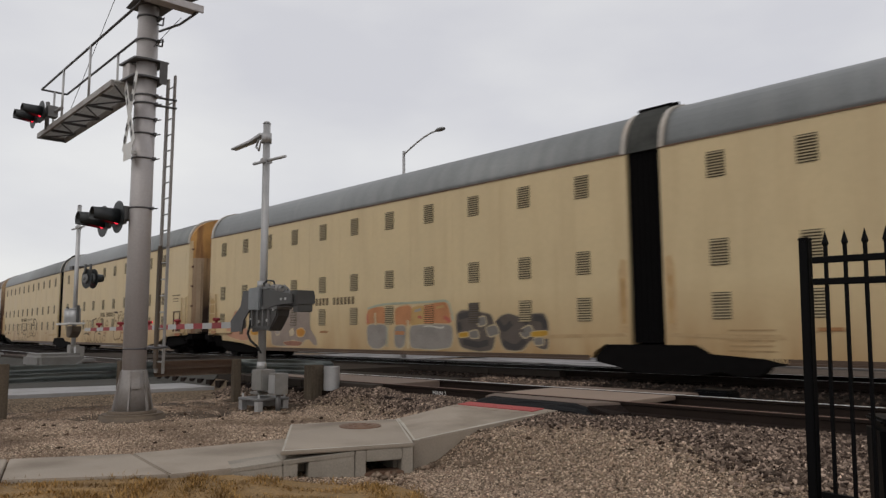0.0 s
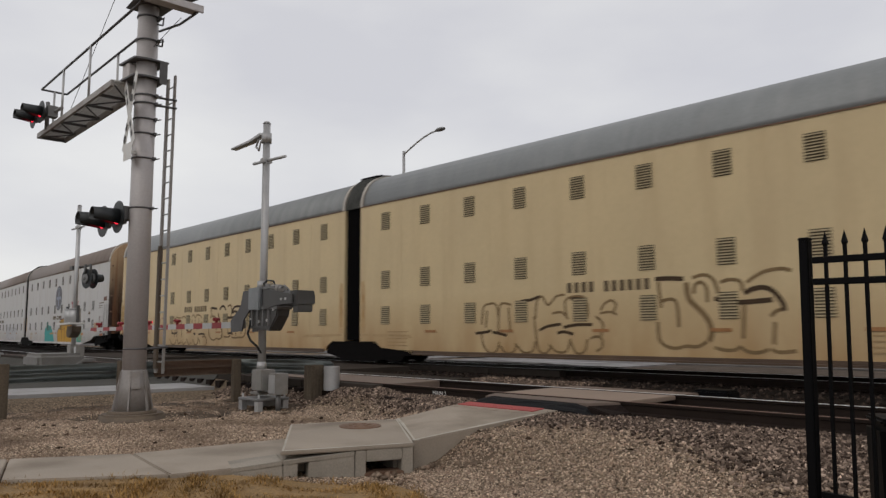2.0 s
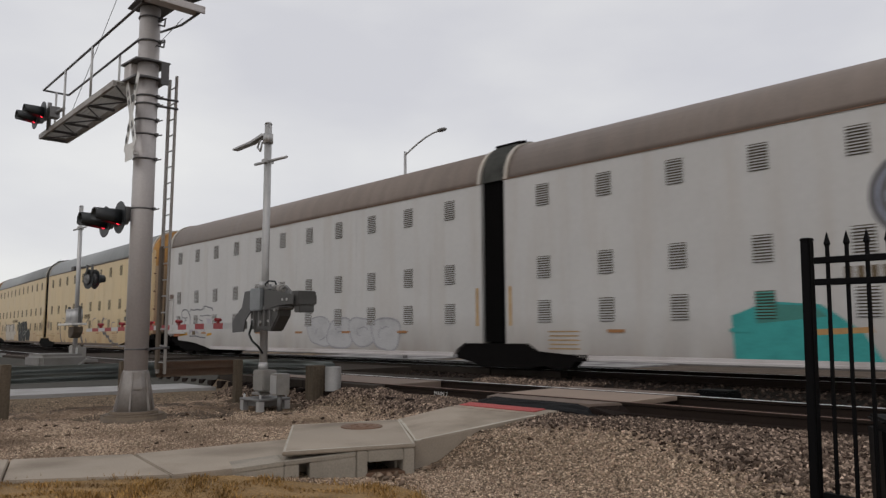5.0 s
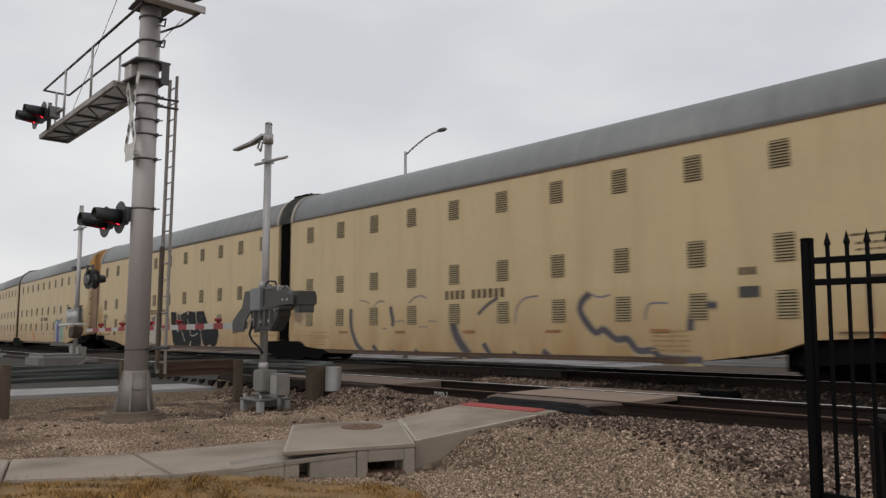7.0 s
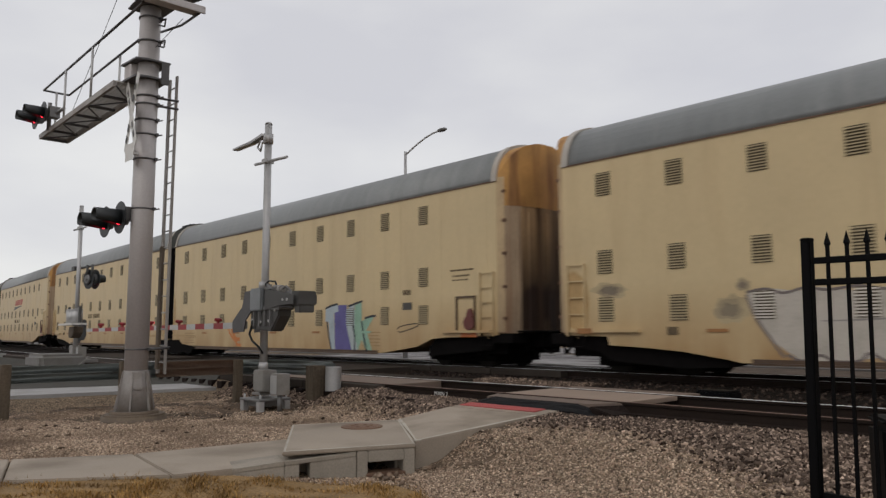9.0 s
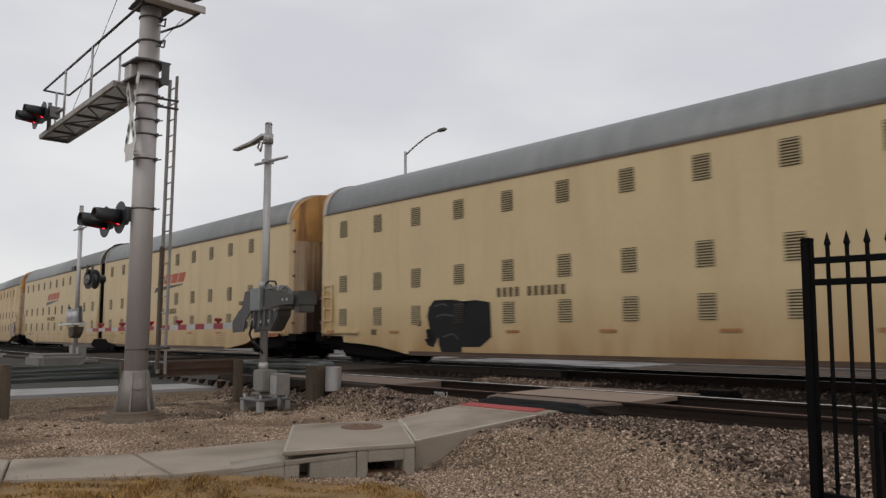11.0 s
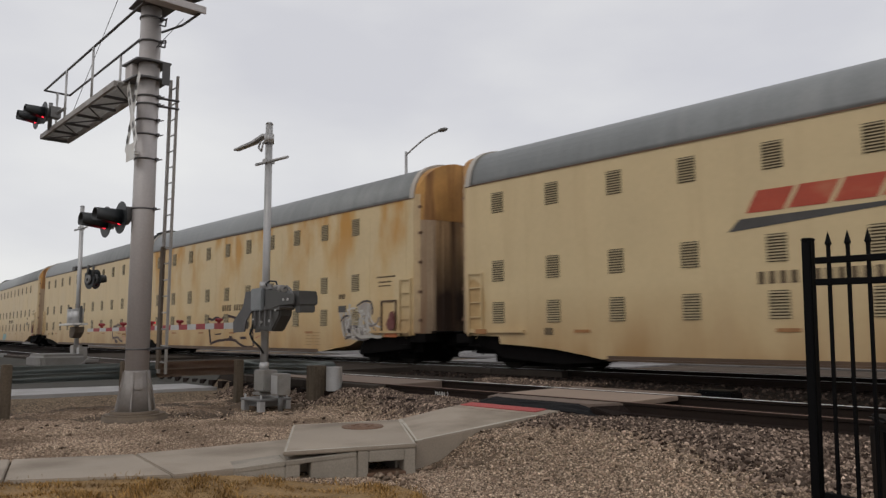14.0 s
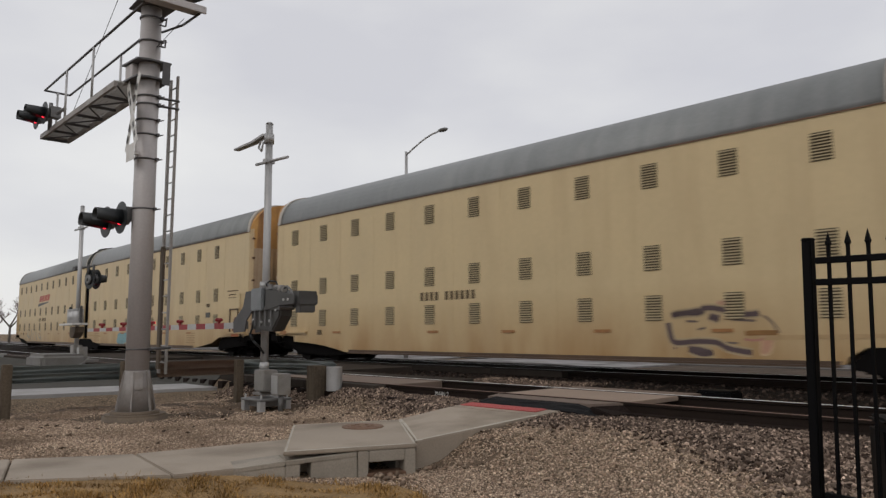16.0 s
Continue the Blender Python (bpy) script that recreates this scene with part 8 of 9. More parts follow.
stroked(r1, [(-12.43, 1.67), (-12.26, 1.79), (-12.04, 1.66), (-11.88, 1.78), (-11.59, 1.75), (-11.38, 1.64)], 0.06, FAINT, 1, "thin dark letter outline")
stroked(r1, [(-14.56, 1.63), (-14.62, 1.03)], 0.06, FAINT, 1, "thin dark letter outline")
stroked(r1, [(-14.3, 1.54), (-14.25, 0.78)], 0.06, FAINT, 1, "thin dark letter outline")
stroked(r1, [(-13.96, 1.62), (-14.01, 0.78)], 0.06, FAINT, 1, "thin dark letter outline")
stroked(r1, [(-13.53, 1.53), (-13.46, 0.78)], 0.06, FAINT, 1, "thin dark letter outline")
stroked(r1, [(-12.38, 1.58), (-12.38, 1.18)], 0.06, FAINT, 1, "thin dark letter outline")
stroked(r1, [(-12.04, 1.58), (-12.02, 1.26)], 0.06, FAINT, 1, "thin dark letter outline")
stroked(r1, [(-11.66, 1.65), (-11.71, 1.18)], 0.06, FAINT, 1, "thin dark letter outline")
stroked(r1, [(-11.38, 1.48), (-11.32, 1.17)], 0.06, FAINT, 1, "thin dark letter outline")
stroked(r1, [(-14.75, 0.69), (-14.61, 0.47), (-14.22, 0.47), (-14.04, 0.69)], 0.06, FAINT, 1, "thin dark letter outline")
stroked(r1, [(-13.96, 0.69), (-13.79, 0.48), (-13.54, 0.58)], 0.06, FAINT, 1, "thin dark letter outline")
stroked(r1, [(-13.46, 0.65), (-13.22, 0.45), (-12.98, 0.59)], 0.06, FAINT, 1, "thin dark letter outline")
stroked(r1, [(-12.9, 0.7), (-12.67, 0.46), (-12.39, 0.55)], 0.06, FAINT, 1, "thin dark letter outline")
stroked(r1, [(-12.27, 0.71), (-12.05, 0.47), (-11.76, 0.51), (-11.71, 0.79)], 0.06, FAINT, 1, "thin dark letter outline")
stroked(r1, [(-11.61, 0.71), (-11.46, 0.48)], 0.06, FAINT, 1, "thin dark letter outline")
stroked(r1, [(-11.28, 0.79), (-10.97, 0.82), (-10.83, 0.61), (-10.97, 0.41), (-11.25, 0.41)], 0.06, FAINT, 1, "thin dark letter outline")
stroked(r1, [(-14.62, 0.98), (-14.3, 0.95), (-13.96, 1.01)], 0.085, DARK, 2, "dark letter stroke")
stroked(r1, [(-12.97, 1.14), (-12.62, 1.02), (-12.39, 1.14)], 0.085, DARK, 2, "dark letter stroke")
stroked(r1, [(-12.27, 1.23), (-11.82, 1.18), (-11.28, 1.22)], 0.085, DARK, 2, "dark letter stroke")
stroked(r1, [(-12.2, 0.97), (-11.98, 0.91)], 0.085, DARK, 2, "dark letter stroke")
stroked(r1, [(-11.67, 0.91), (-11.32, 0.94), (-11.03, 0.91)], 0.085, DARK, 2, "dark letter stroke")
stroked(r1, [(-12.97, 1.68), (-12.73, 1.75), (-12.61, 1.56)], 0.085, DARK, 2, "dark letter stroke")
stroked(r1, [(-10.47, 1.99), (-10.4, 1.76), (-10.44, 1.61)], 0.075, FAINT, 1, "thin dark letter outline")
stroked(r1, [(-10.52, 1.62), (-10.34, 1.69), (-10.04, 1.65), (-9.95, 1.45), (-9.9, 1.09)], 0.075, FAINT, 1, "thin dark letter outline")
stroked(r1, [(-10.65, 1.39), (-10.62, 0.94), (-10.46, 0.75), (-10.16, 0.66), (-9.87, 0.74), (-9.59, 0.71), (-9.3, 0.83)], 0.075, FAINT, 1, "thin dark letter outline")
stroked(r1, [(-8.91, 2.07), (-8.64, 2.13), (-8.52, 1.91), (-8.6, 1.64)], 0.075, FAINT, 1, "thin dark letter outline")
stroked(r1, [(-8.2, 1.35), (-8.03, 1.41), (-7.86, 1.45)], 0.075, FAINT, 1, "thin dark letter outline")
stroked(r1, [(-7.89, 1.41), (-7.73, 1.27), (-7.66, 0.94)], 0.075, FAINT, 1, "thin dark letter outline")
stroked(r1, [(-9.21, 0.83), (-8.85, 0.8), (-8.59, 0.87)], 0.075, FAINT, 1, "thin dark letter outline")
stroked(r1, [(-8.5, 0.8), (-8.25, 0.77), (-7.83, 0.79), (-7.51, 0.8), (-7.34, 0.94), (-7.26, 1.2)], 0.075, FAINT, 1, "thin dark letter outline")
stroked(r1, [(-8.84, 1.36), (-8.85, 0.94)], 0.075, FAINT, 1, "thin dark letter outline")
stroked(r1, [(-8.4, 1.28), (-8.41, 0.87)], 0.075, FAINT, 1, "thin dark letter outline")
stroked(r1, [(-8.15, 1.21), (-8.13, 0.83)], 0.075, FAINT, 1, "thin dark letter outline")
stroked(r1, [(-10.51, 2.05), (-10.23, 2.04), (-9.88, 2.01)], 0.095, DARK, 2, "dark letter stroke")
stroked(r1, [(-9.65, 1.96), (-9.46, 2.08), (-9.24, 2.09), (-9.06, 1.93)], 0.095, DARK, 2, "dark letter stroke")
stroked(r1, [(-9.28, 1.73), (-9.01, 1.62), (-8.57, 1.61), (-8.05, 1.62)], 0.095, DARK, 2, "dark letter stroke")
stroked(r1, [(-8.53, 1.77), (-8.38, 1.98), (-8.12, 2.06), (-7.71, 2.03), (-7.39, 1.87), (-7.28, 1.6)], 0.095, DARK, 2, "dark letter stroke")
stroked(r1, [(-8.47, 1.8), (-8.22, 1.86), (-7.97, 1.75), (-7.81, 1.48)], 0.095, DARK, 2, "dark letter stroke")
stroked(r1, [(-8.8, 0.94), (-8.62, 0.97), (-8.45, 0.94)], 0.095, DARK, 2, "dark letter stroke")
stroked(r1, [(-9.75, 1.82), (-9.66, 1.52), (-9.48, 1.23), (-9.34, 0.94), (-9.45, 0.8)], 0.11, FAINT, 1, "soft brown letter stroke")
# black jagged tags on the rust-streaked wagon
stroked(f6, [(7.18, 1.79), (7.41, 1.53), (7.58, 1.15), (7.75, 0.56)], 0.15, (0.055, 0.035, 0.035), 2, "black jagged tag stroke")
stroked(f6, [(7.28, 1.69), (7.82, 1.56), (8.29, 1.65), (8.74, 1.56), (9.04, 1.72), (9.61, 1.67), (10.03, 1.61), (10.44, 1.55), (10.97, 1.55)], 0.11, (0.055, 0.035, 0.035), 2, "black jagged tag stroke")
stroked(f6, [(7.75, 0.52), (8.3, 0.64), (8.9, 0.69), (9.48, 0.72), (10.04, 0.68), (10.44, 0.53), (10.97, 0.42), (11.55, 0.43)], 0.11, (0.055, 0.035, 0.035), 2, "black jagged tag stroke")
stroked(f6, [(11.47, 1.21), (11.52, 0.79), (11.6, 0.46)], 0.11, (0.055, 0.035, 0.035), 2, "black jagged tag stroke")
stroked(f6, [(10.44, 0.79), (10.97, 0.79)], 0.11, (0.055, 0.035, 0.035), 2, "black jagged tag stroke")
stroked(f6, [(9.48, 0.82), (9.76, 0.79)], 0.11, (0.055, 0.035, 0.035), 2, "black jagged tag stroke")
stroked(f6, [(11.22, 1.09), (11.5, 1.13)], 0.11, (0.055, 0.035, 0.035), 2, "black jagged tag stroke")
stroked(f6, [(8.15, 0.93), (8.75, 0.96)], 0.06, (0.055, 0.035, 0.035), 1, "small black tag mark")
stroked(f6, [(9.04, 1.32), (9.13, 1.14)], 0.06, (0.055, 0.035, 0.035), 1, "small black tag mark")
stroked(f6, [(9.76, 1.37), (10.03, 1.31)], 0.06, (0.055, 0.035, 0.035), 1, "small black tag mark")
stroked(f6, [(10.57, 1.51), (10.97, 1.44)], 0.06, (0.055, 0.035, 0.035), 1, "small black tag mark")
stroked(f6, [(8.59, 1.48), (8.75, 1.24)], 0.06, (0.055, 0.035, 0.035), 1, "small black tag mark")
stroked(f6, [(11.48, 1.66), (12.09, 1.69)], 0.05, (0.40, 0.18, 0.12), 1, "faded red scribble")
stroked(f6, [(11.72, 0.79), (12.09, 0.88)], 0.05, (0.40, 0.18, 0.12), 1, "faded red scribble")
stroked(f6, [(11.65, 1.21), (11.97, 1.25)], 0.05, (0.40, 0.18, 0.12), 1, "faded red scribble")
sprayed(f6, [(17.65, 1.35), (17.89, 1.47), (18.19, 1.27), (18.22, 1.05), (17.88, 1.08)], (0.27, 0.24, 0.22), 1, "smeared grey graffiti patch")
sprayed(f6, [(18.59, 1.82), (18.96, 1.98), (19.35, 1.87), (19.3, 1.5), (18.8, 1.52)], (0.36, 0.32, 0.28), 1, "smeared grey graffiti patch")
sprayed(f6, [(17.84, 0.79), (18.26, 0.95), (18.56, 1.14), (19.14, 1.26), (19.22, 0.82), (18.62, 0.73)], (0.33, 0.29, 0.25), 1, "smeared grey graffiti patch")
stroked(f6, [(18.28, 1.59), (18.44, 1.69), (18.66, 1.67)], 0.16, (0.06, 0.05, 0.05), 2, "black smeared stroke")
stroked(f6, [(18.34, 1.2), (18.71, 1.23)], 0.16, (0.06, 0.05, 0.05), 2, "black smeared stroke")
stroked(f6, [(17.96, 1.03), (18.19, 1.05)], 0.16, (0.06, 0.05, 0.05), 2, "black smeared stroke")
stroked(f6, [(17.61, 1.35), (17.77, 1.5), (18.05, 1.54), (18.2, 1.4), (18.25, 1.08)], 0.07, (0.09, 0.075, 0.07), 3, "dark graffiti outline")
stroked(f6, [(18.52, 1.85), (18.89, 2.0), (19.31, 1.94), (19.39, 1.56)], 0.07, (0.09, 0.075, 0.07), 3, "dark graffiti outline")
stroked(f6, [(17.87, 0.77), (18.33, 0.87), (18.76, 0.75), (19.19, 0.8)], 0.07, (0.09, 0.075, 0.07), 3, "dark graffiti outline")
stroked(f6, [(18.8, 1.52), (19.0, 1.32), (18.92, 1.01)], 0.07, (0.09, 0.075, 0.07), 3, "dark graffiti outline")
stroked(f6, [(17.98, 1.73), (18.36, 1.79), (18.58, 1.69), (18.87, 1.7)], 0.07, (0.5, 0.47, 0.43), 4, "pale graffiti highlight")
stroked(f6, [(18.42, 1.33), (18.64, 1.38)], 0.07, (0.5, 0.47, 0.43), 4, "pale graffiti highlight")
stroked(f6, [(18.92, 1.13), (19.13, 1.01)], 0.07, (0.5, 0.47, 0.43), 4, "pale graffiti highlight")
misted(r6, [(-5.06, 1.17), (-4.98, 0.81), (-4.82, 0.74), (-4.38, 0.77), (-3.96, 0.75), (-3.71, 0.63), (-3.23, 0.55)], 0.1, (0.1, 0.07, 0.072), 2, "small dark tag stroke")
misted(r6, [(-4.97, 1.33), (-4.71, 1.37), (-4.36, 1.37), (-4.22, 1.43)], 0.1, (0.1, 0.07, 0.072), 2, "small dark tag stroke")
misted(r6, [(-4.27, 1.46), (-4.02, 1.47), (-3.61, 1.38), (-3.37, 1.32), (-3.05, 1.34)], 0.1, (0.1, 0.07, 0.072), 2, "small dark tag stroke")
misted(r6, [(-4.59, 0.6), (-4.3, 0.51), (-4.05, 0.54)], 0.1, (0.1, 0.07, 0.072), 2, "small dark tag stroke")
misted(r6, [(-4.11, 1.29), (-3.89, 1.22)], 0.1, (0.1, 0.07, 0.072), 2, "small dark tag stroke")
stroked(r6, [(-4.63, 1.2), (-4.37, 1.19)], 0.045, (0.16, 0.12, 0.1), 1, "thin brown tag stroke")
stroked(r6, [(-3.61, 1.22), (-3.13, 1.19)], 0.045, (0.16, 0.12, 0.1), 1, "thin brown tag stroke")
stroked(r6, [(-4.91, 0.74), (-4.91, 0.6)], 0.045, (0.16, 0.12, 0.1), 1, "thin brown tag stroke")
stroked(r6, [(-3.74, 0.75), (-3.51, 0.74)], 0.045, (0.16, 0.12, 0.1), 1, "thin brown tag stroke")
stroked(r6, [(-2.97, 1.3), (-2.79, 1.14), (-2.68, 0.95)], 0.045, (0.16, 0.12, 0.1), 1, "thin brown tag stroke")
stroked(r6, [(-4.37, 1.02), (-4.2, 1.06)], 0.045, (0.16, 0.12, 0.1), 1, "thin brown tag stroke")
stroked(r6, [(-3.38, 0.82), (-3.15, 0.8), (-2.91, 0.84)], 0.05, (0.40, 0.2, 0.15), 1, "faded red tag stroke")
soft_spray(r6, [(-3.94, 1.59), (-3.67, 1.61), (-3.66, 1.42), (-3.90, 1.43)], (0.46, 0.27, 0.18), 1, "faded pink paint spot")
soft_spray(r6, [(-2.99, 0.89), (-2.79, 0.89), (-2.87, 0.57), (-3.05, 0.52)], (0.47, 0.26, 0.17), 1, "faded red paint smear")
stroked(r6, [(-3.35, 0.94), (-3.05, 0.95), (-2.70, 0.95)], 0.1, (0.25, 0.13, 0.05), 3, "brown orange tag stroke")
misted(r6, [(-4.83, 1.35), (-4.57, 1.39), (-4.22, 1.43)], 0.1, (0.13, 0.095, 0.09), 2, "dark smeared tag stroke")
misted(r6, [(-4.60, 0.61), (-4.35, 0.59), (-4.10, 0.53)], 0.12, (0.11, 0.08, 0.08), 2, "dark smeared tag stroke")
misted(r6, [(-4.10, 1.32), (-3.88, 1.27)], 0.08, (0.14, 0.1, 0.1), 2, "dark smeared tag stroke")
# white run-together letters and black block letters
sprayed(r3, [(-16.88, 1.77), (-16.42, 1.83), (-15.86, 1.75), (-15.46, 1.82), (-14.94, 1.72), (-14.3, 1.77), (-13.94, 1.7), (-13.46, 1.8), (-13.0, 1.74), (-12.67, 1.84), (-12.28, 1.73), (-12.19, 1.5), (-12.24, 1.19), (-12.07, 0.96), (-12.25, 0.57), (-12.51, 0.43), (-12.9, 0.52), (-13.36, 0.45), (-13.71, 0.52), (-14.19, 0.42), (-14.56, 0.51), (-15.07, 0.4), (-15.46, 0.48), (-15.86, 0.41), (-16.13, 0.58), (-16.41, 0.79), (-16.64, 1.14), (-16.76, 1.5)], (0.48, 0.43, 0.365), 1, "faded cream-white run-together graffiti")
stroked(r3, [(-16.88, 1.76), (-16.48, 1.82), (-16.14, 1.72), (-15.73, 1.81), (-15.33, 1.75), (-14.81, 1.8), (-14.3, 1.72), (-13.82, 1.76), (-13.46, 1.83), (-13.12, 1.75), (-12.78, 1.81), (-12.34, 1.82)], 0.055, (0.17, 0.14, 0.13), 3, "thin faded scalloped graffiti outline")
stroked(r3, [(-16.88, 1.72), (-16.7, 1.23), (-16.41, 0.79), (-16.19, 0.47)], 0.055, (0.17, 0.14, 0.13), 3, "thin faded scalloped graffiti outline")
stroked(r3, [(-16.13, 0.53), (-15.86, 0.41), (-15.54, 0.53), (-15.27, 0.42), (-14.86, 0.44), (-14.68, 0.58), (-14.43, 0.45), (-14.07, 0.44), (-13.83, 0.54), (-13.47, 0.53), (-13.08, 0.51), (-12.79, 0.44), (-12.36, 0.48), (-12.25, 0.62)], 0.055, (0.17, 0.14, 0.13), 3, "thin faded scalloped graffiti outline")
stroked(r3, [(-12.34, 1.58), (-12.02, 1.49), (-11.92, 1.18), (-12.07, 0.96), (-11.83, 0.8), (-11.62, 0.83)], 0.055, (0.17, 0.14, 0.13), 3, "thin faded scalloped graffiti outline")
sprayed(r3, [(-13.0, 1.67), (-12.56, 1.74), (-12.56, 1.42), (-12.94, 1.4)], (0.26, 0.23, 0.22), 2, "grey smudge on the white letters")
stroked(r3, [(-15.46, 1.17), (-14.81, 1.18), (-14.18, 1.21)], 0.03, (0.3, 0.27, 0.25), 2, "thin grey letter mark")
stroked(r3, [(-13.47, 1.28), (-12.9, 1.24)], 0.03, (0.3, 0.27, 0.25), 2, "thin grey letter mark")
stroked(r3, [(-12.79, 1.11), (-12.46, 1.14)], 0.03, (0.3, 0.27, 0.25), 2, "thin grey letter mark")
sprayed(r3, [(-12.03, 1.34), (-11.71, 1.26), (-11.58, 0.95), (-11.87, 0.88), (-12.03, 1.11)], (0.46, 0.42, 0.39), 1, "pale graffiti tail")
stroked(r3, [(-8.68, 1.62), (-8.44, 1.28), (-8.25, 0.88)], 0.075, (0.3, 0.28, 0.24), 2, "grey gap between black letters")
stroked(r3, [(-9.6, 1.93), (-9.44, 1.58), (-9.36, 1.16)], 0.075, (0.3, 0.28, 0.24), 2, "grey gap between black letters")
stroked(r3, [(-7.82, 1.99), (-7.66, 1.53), (-7.52, 1.2)], 0.075, (0.3, 0.28, 0.24), 2, "grey gap between black letters")
stroked(r3, [(-9.28, 1.09), (-9.03, 0.81), (-8.87, 0.61)], 0.075, (0.3, 0.28, 0.24), 2, "grey gap between black letters")
stroked(r3, [(-7.17, 1.01), (-7.08, 0.67)], 0.075, (0.3, 0.28, 0.24), 2, "grey gap between black letters")
stroked(r3, [(-9.98, 2.03), (-9.84, 1.8), (-9.9, 1.43)], 0.13, (0.45, 0.37, 0.26), 3, "bare gap between black letters")
stroked(r3, [(-9.49, 2.04), (-9.46, 1.84)], 0.13, (0.45, 0.37, 0.26), 3, "bare gap between black letters")
stroked(r3, [(-8.66, 2.03), (-8.62, 1.83)], 0.13, (0.45, 0.37, 0.26), 3, "bare gap between black letters")
stroked(r3, [(-7.79, 2.02), (-7.72, 1.86)], 0.13, (0.45, 0.37, 0.26), 3, "bare gap between black letters")
stroked(r3, [(-8.3, 0.42), (-8.23, 0.62)], 0.13, (0.45, 0.37, 0.26), 3, "bare gap between black letters")
stroked(r3, [(-7.07, 0.45), (-7.01, 0.67)], 0.13, (0.45, 0.37, 0.26), 3, "bare gap between black letters")
stroked(r3, [(-9.93, 0.99), (-9.62, 1.12), (-9.36, 1.19)], 0.05, (0.42, 0.41, 0.38), 4, "pale letter highlight")
stroked(r3, [(-8.19, 0.88), (-7.83, 0.88), (-7.64, 0.97), (-7.49, 0.95)], 0.05, (0.42, 0.41, 0.38), 4, "pale letter highlight")
stroked(r3, [(-7.98, 1.14), (-7.75, 1.17), (-7.45, 1.23), (-7.16, 1.07)], 0.05, (0.42, 0.41, 0.38), 4, "pale letter highlight")
stroked(r3, [(-6.91, 1.13), (-6.6, 1.23), (-6.39, 1.29)], 0.05, (0.42, 0.41, 0.38), 4, "pale letter highlight")
# dark smudged letters on the first wagon
soft_spray(r0, [(-6.09, 1.47), (-5.87, 1.59), (-5.16, 1.51), (-4.74, 1.43), (-4.6, 0.94), (-4.72, 0.49), (-5.18, 0.45), (-5.94, 0.55), (-6.1, 1.1)], (0.105, 0.085, 0.07), 1, "dark smudged graffiti")
soft_spray(r0, [(-4.49, 1.36), (-4.13, 1.46), (-3.74, 1.35), (-3.36, 1.42), (-2.95, 1.44), (-2.81, 1.19), (-2.83, 0.52), (-3.19, 0.58), (-3.37, 0.8), (-3.66, 0.5), (-4.25, 0.5), (-4.44, 0.79)], (0.105, 0.085, 0.07), 1, "dark smudged graffiti")
stroked(r0, [(-6.0, 1.39), (-5.6, 1.46), (-5.16, 1.39)], 0.17, (0.06, 0.052, 0.048), 2, "black smudged stroke")
stroked(r0, [(-5.83, 0.71), (-5.28, 0.63), (-4.86, 0.7)], 0.17, (0.06, 0.052, 0.048), 2, "black smudged stroke")
stroked(r0, [(-4.34, 0.7), (-3.91, 0.57), (-3.56, 0.77)], 0.17, (0.06, 0.052, 0.048), 2, "black smudged stroke")
stroked(r0, [(-4.54, 1.3), (-4.3, 1.06), (-4.02, 1.21)], 0.17, (0.06, 0.052, 0.048), 2, "black smudged stroke")
stroked(r0, [(-3.27, 1.34), (-2.99, 1.28), (-2.89, 1.05)], 0.17, (0.06, 0.052, 0.048), 2, "black smudged stroke")
stroked(r0, [(-6.01, 1.26), (-5.94, 1.02)], 0.17, (0.06, 0.052, 0.048), 2, "black smudged stroke")
stroked(r0, [(-3.64, 1.35), (-3.46, 1.2)], 0.17, (0.06, 0.052, 0.048), 2, "black smudged stroke")
soft_spray(r0, [(-4.96, 1.09), (-4.58, 1.15), (-4.46, 0.94), (-4.83, 0.85)], (0.18, 0.16, 0.14), 3, "grey letter face")
soft_spray(r0, [(-3.75, 1.0), (-3.4, 1.14), (-3.27, 0.94), (-3.6, 0.82)], (0.18, 0.16, 0.14), 3, "grey letter face")
soft_spray(r0, [(-5.27, 1.34), (-4.99, 1.39), (-4.93, 1.19), (-5.21, 1.14)], (0.18, 0.16, 0.14), 3, "grey letter face")
soft_spray(r0, [(-3.28, 0.8), (-3.0, 0.83), (-2.97, 0.66), (-3.23, 0.65)], (0.18, 0.16, 0.14), 3, "grey letter face")
soft_spray(r0, [(-5.61, 0.97), (-5.28, 1.02), (-5.22, 0.82), (-5.54, 0.82)], (0.18, 0.16, 0.14), 3, "grey letter face")
soft_spray(r0, [(-5.99, 0.94), (-5.63, 0.97), (-5.63, 0.86), (-5.96, 0.83)], (0.42, 0.23, 0.03), 4, "ochre graffiti mark")
soft_spray(r0, [(-3.35, 0.97), (-2.83, 1.0), (-2.84, 0.88), (-3.33, 0.85)], (0.42, 0.23, 0.03), 4, "ochre graffiti mark")
scrawl(f6, 17.5, 0.85, 1.8, 1.1, (0.42, 0.39, 0.35), 61, 0.1, 12, "pale grey smeared strokes")
scrawl(f6, 17.55, 0.85, 1.7, 1.0, (0.2, 0.175, 0.16), 62, 0.05, 10, "grey smeared strokes")
scrawl(f6, 17.9, 1.0, 1.3, 0.9, (0.5, 0.47, 0.44), 63, 0.06, 8, "pale grey smeared strokes")
smudge(r3, -20.1, 1.94, 1.0, 0.4, (0.17, 0.14, 0.11), 94)
smudge(r3, -17.25, 1.42, 0.85, 0.6, (0.2, 0.165, 0.12), 95)
smudge(r3, -16.95, 1.92, 0.34, 0.28, (0.19, 0.155, 0.12), 96)
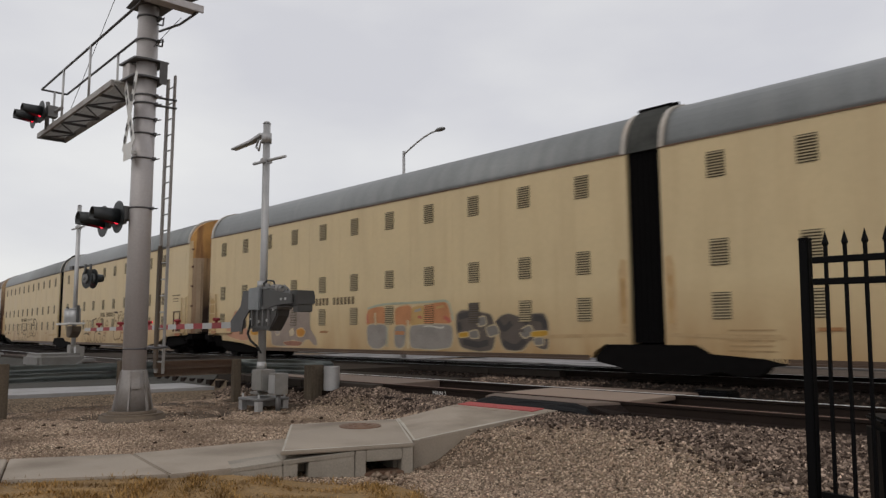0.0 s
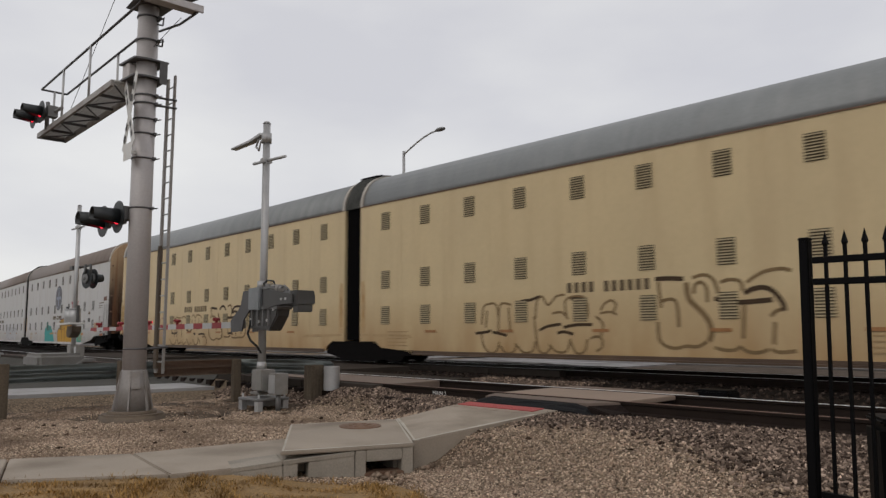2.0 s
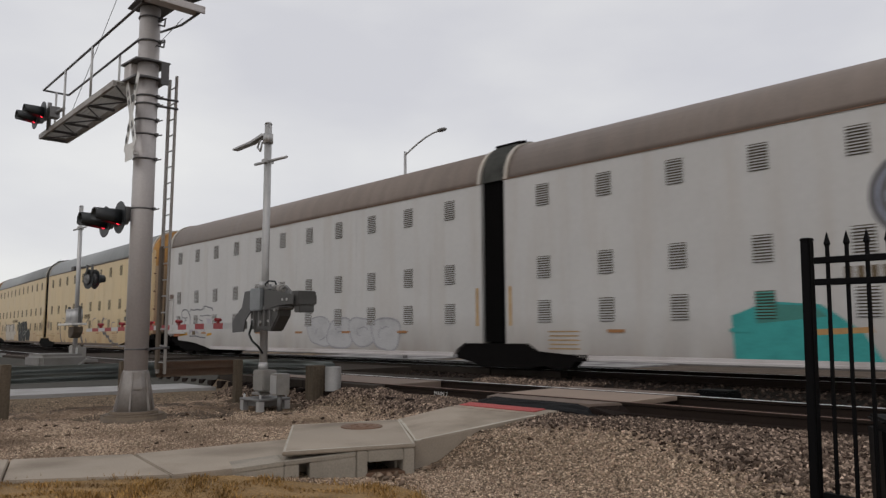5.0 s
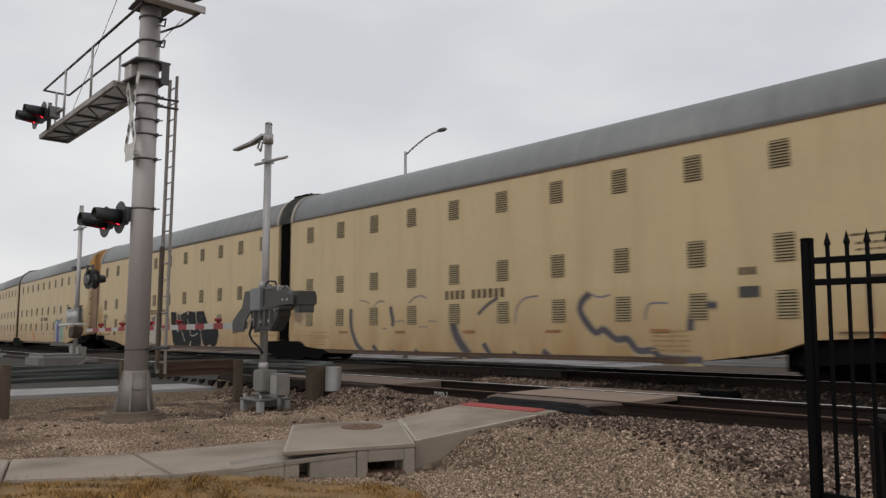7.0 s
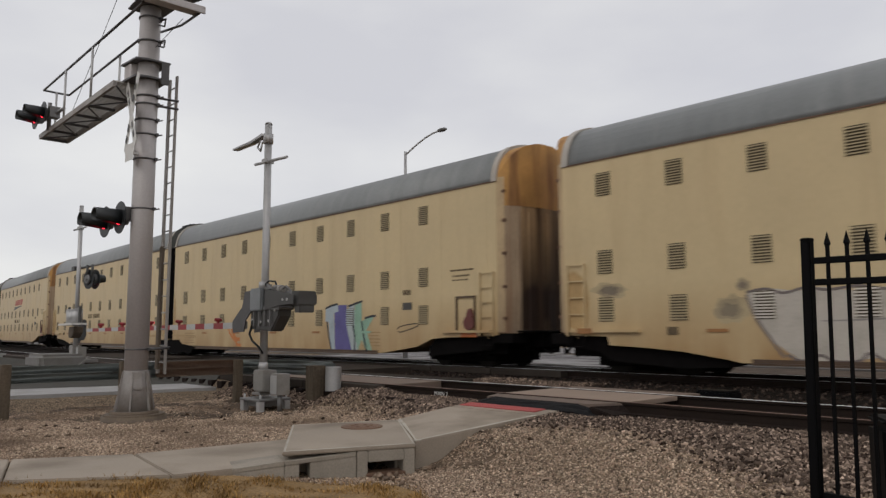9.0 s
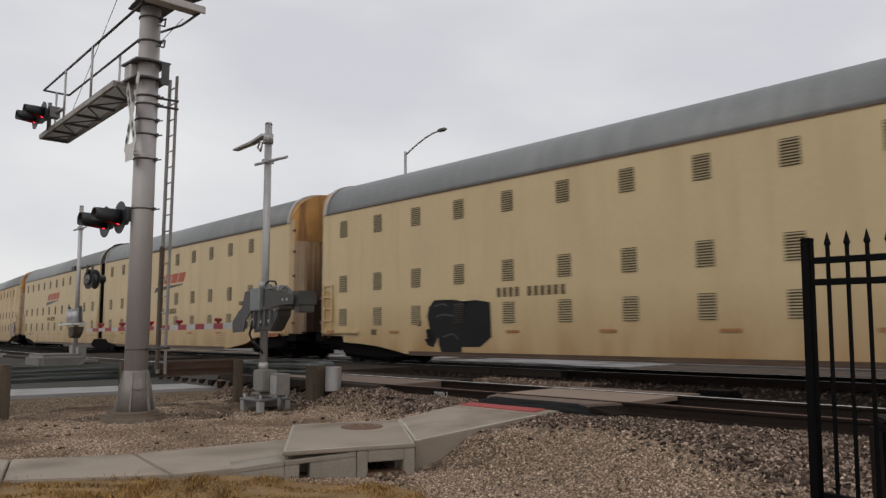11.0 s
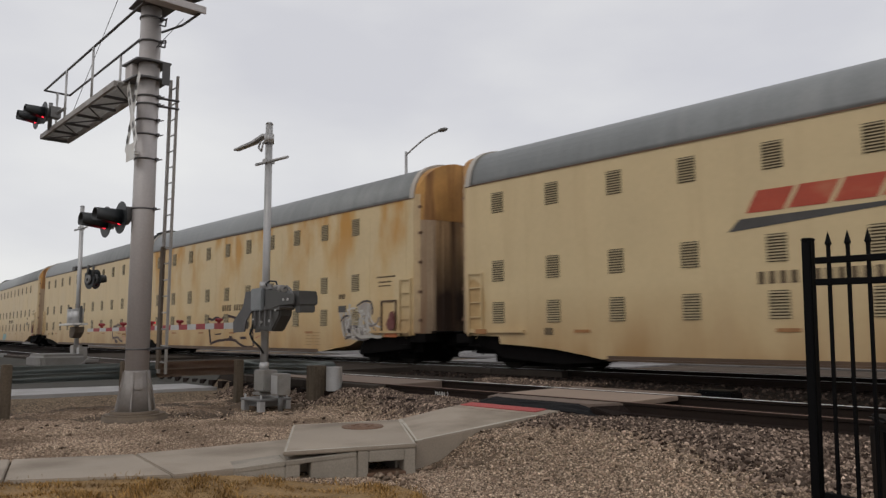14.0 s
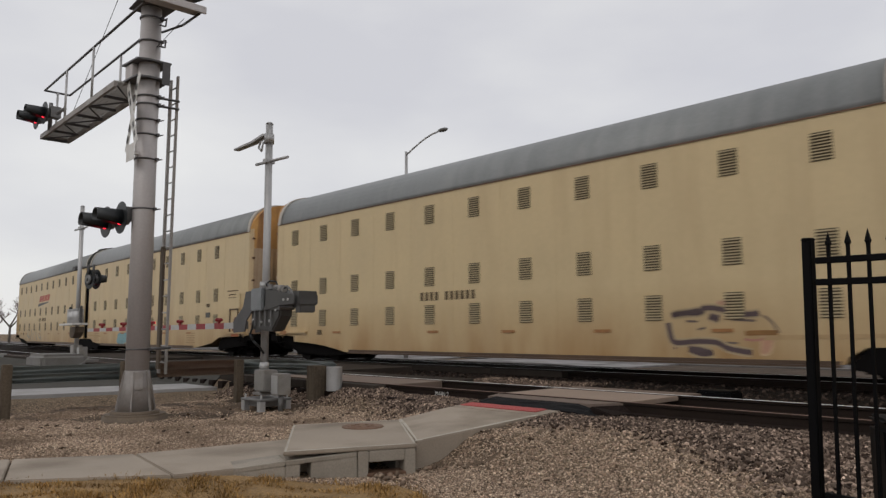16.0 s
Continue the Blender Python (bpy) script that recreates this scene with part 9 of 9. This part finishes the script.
# grey outlined letters on the white wagon
stroked(r2, [(-19.87, 1.91), (-19.75, 2.04), (-19.39, 2.06), (-19.21, 2.0), (-19.11, 1.88), (-18.98, 1.81), (-18.92, 1.56)], 0.055, (0.14, 0.135, 0.145), 3, "dark grey letter outline")
stroked(r2, [(-19.01, 1.94), (-18.9, 2.08), (-18.76, 2.05), (-18.56, 2.02), (-18.23, 2.05), (-17.92, 2.01), (-17.73, 2.04), (-17.54, 2.08)], 0.055, (0.14, 0.135, 0.145), 3, "dark grey letter outline")
stroked(r2, [(-17.63, 2.11), (-17.48, 2.17), (-17.13, 2.12), (-16.73, 2.05), (-16.68, 1.94)], 0.055, (0.14, 0.135, 0.145), 3, "dark grey letter outline")
stroked(r2, [(-17.97, 1.59), (-17.75, 1.53), (-17.65, 1.55)], 0.055, (0.14, 0.135, 0.145), 3, "dark grey letter outline")
stroked(r2, [(-18.95, 0.85), (-18.48, 0.86), (-18.16, 0.85), (-17.79, 0.8), (-17.31, 0.79)], 0.055, (0.14, 0.135, 0.145), 3, "dark grey letter outline")
stroked(r2, [(-19.34, 1.57), (-19.45, 1.58), (-19.52, 1.33), (-19.46, 1.2)], 0.055, (0.14, 0.135, 0.145), 3, "dark grey letter outline")
stroked(r2, [(-19.79, 1.72), (-19.47, 1.68), (-19.22, 1.7)], 0.04, (0.14, 0.135, 0.145), 3, "thin grey letter line")
stroked(r2, [(-17.89, 1.77), (-17.68, 1.74), (-17.38, 1.77), (-17.14, 1.77), (-16.86, 1.73)], 0.04, (0.14, 0.135, 0.145), 3, "thin grey letter line")
stroked(r2, [(-18.55, 1.4), (-18.2, 1.35), (-17.94, 1.41)], 0.04, (0.14, 0.135, 0.145), 3, "thin grey letter line")
stroked(r2, [(-19.87, 1.91), (-19.8, 1.52), (-19.71, 1.14), (-19.64, 1.01)], 0.11, (0.33, 0.315, 0.325), 2, "soft grey letter shade")
stroked(r2, [(-19.02, 1.88), (-18.92, 1.56), (-18.97, 0.95)], 0.11, (0.33, 0.315, 0.325), 2, "soft grey letter shade")
stroked(r2, [(-17.7, 1.47), (-17.64, 1.29), (-17.77, 1.12)], 0.11, (0.33, 0.315, 0.325), 2, "soft grey letter shade")
stroked(r2, [(-18.38, 1.06), (-18.03, 1.0)], 0.11, (0.33, 0.315, 0.325), 2, "soft grey letter shade")
stroked(r2, [(-17.4, 1.29), (-17.54, 0.94)], 0.11, (0.33, 0.315, 0.325), 2, "soft grey letter shade")
sprayed(r2, [(-17.27, 1.63), (-16.81, 1.61), (-16.83, 1.16), (-17.23, 1.17)], (0.43, 0.4, 0.43), 1, "pale lavender letter face")
sprayed(r2, [(-18.93, 1.31), (-18.59, 1.31), (-18.6, 1.07), (-18.91, 1.01)], (0.32, 0.3, 0.34), 1, "mauve letter shade")
sprayed(r2, [(-20.01, 0.97), (-19.22, 1.02), (-19.15, 0.9), (-19.97, 0.86)], (0.5, 0.25, 0.03), 4, "orange strip under the letters")
sprayed(r2, [(-17.21, 0.96), (-16.73, 1.01), (-16.74, 0.9), (-17.21, 0.86)], (0.5, 0.25, 0.03), 4, "orange strip under the letters")
# bodies with the red emblem
emblem(f5, 10.1, 3.36, 3.62)
emblem(r5, -11.87, 3.36, 3.62)
emblem(r7, -11.87, 3.36, 3.62)
bubble(f7, 6.0, 0.45, 1.6, 0.6, 1, (0.22, 0.36, 0.38), (0.2, 0.3, 0.32), 85, 0.05, 3, "pale teal graffiti patch")
scrawl(r7, -18.0, 0.5, 6.0, 1.0, (0.25, 0.27, 0.25), 86, 0.08, 8, "grey scrawl")


# ---------------------------------------------------------------- how the train rolls
def motions():
    """The wagons roll along the far track round the wide curve, gaining a little speed; rear bodies swing at the joint, wheelsets turn."""
    reach = JOINT / 2 + UNIT

    def gone(t):
        return 17.019 * t + 0.0141 * t * t

    for index, (root, f, r, tail) in enumerate(CARS):
        rows, swing, trail = [], [], []
        for k in range(33):
            t = k * 0.5
            x = -8.81 + gone(t) - PERIOD * index
            head = math.degrees(math.atan((bend(x + reach) - bend(x)) / reach))
            back = math.degrees(math.atan((bend(x) - bend(x - reach)) / reach))
            rows.append((t, pose(x, TRACK_FAR + bend(x), 0, 0, 0, head)))
            swing.append((t, pose(0, 0, 0, 0, 0, back - head)))
            trail.append((t, pose(0, 0, 0, 0, 0, back - head) @ pose(-(reach - 1.95), 0, 0)))
        walk(root, rows)
        walk(r, swing)
        walk(tail, trail)
    for w, a in WHEELSETS:
        walk(w, [(k / 30, pose(a, 0, 0.42, 0, math.degrees(gone(k / 30) / 0.42) % 360, 0)) for k in range(481)])


motions()
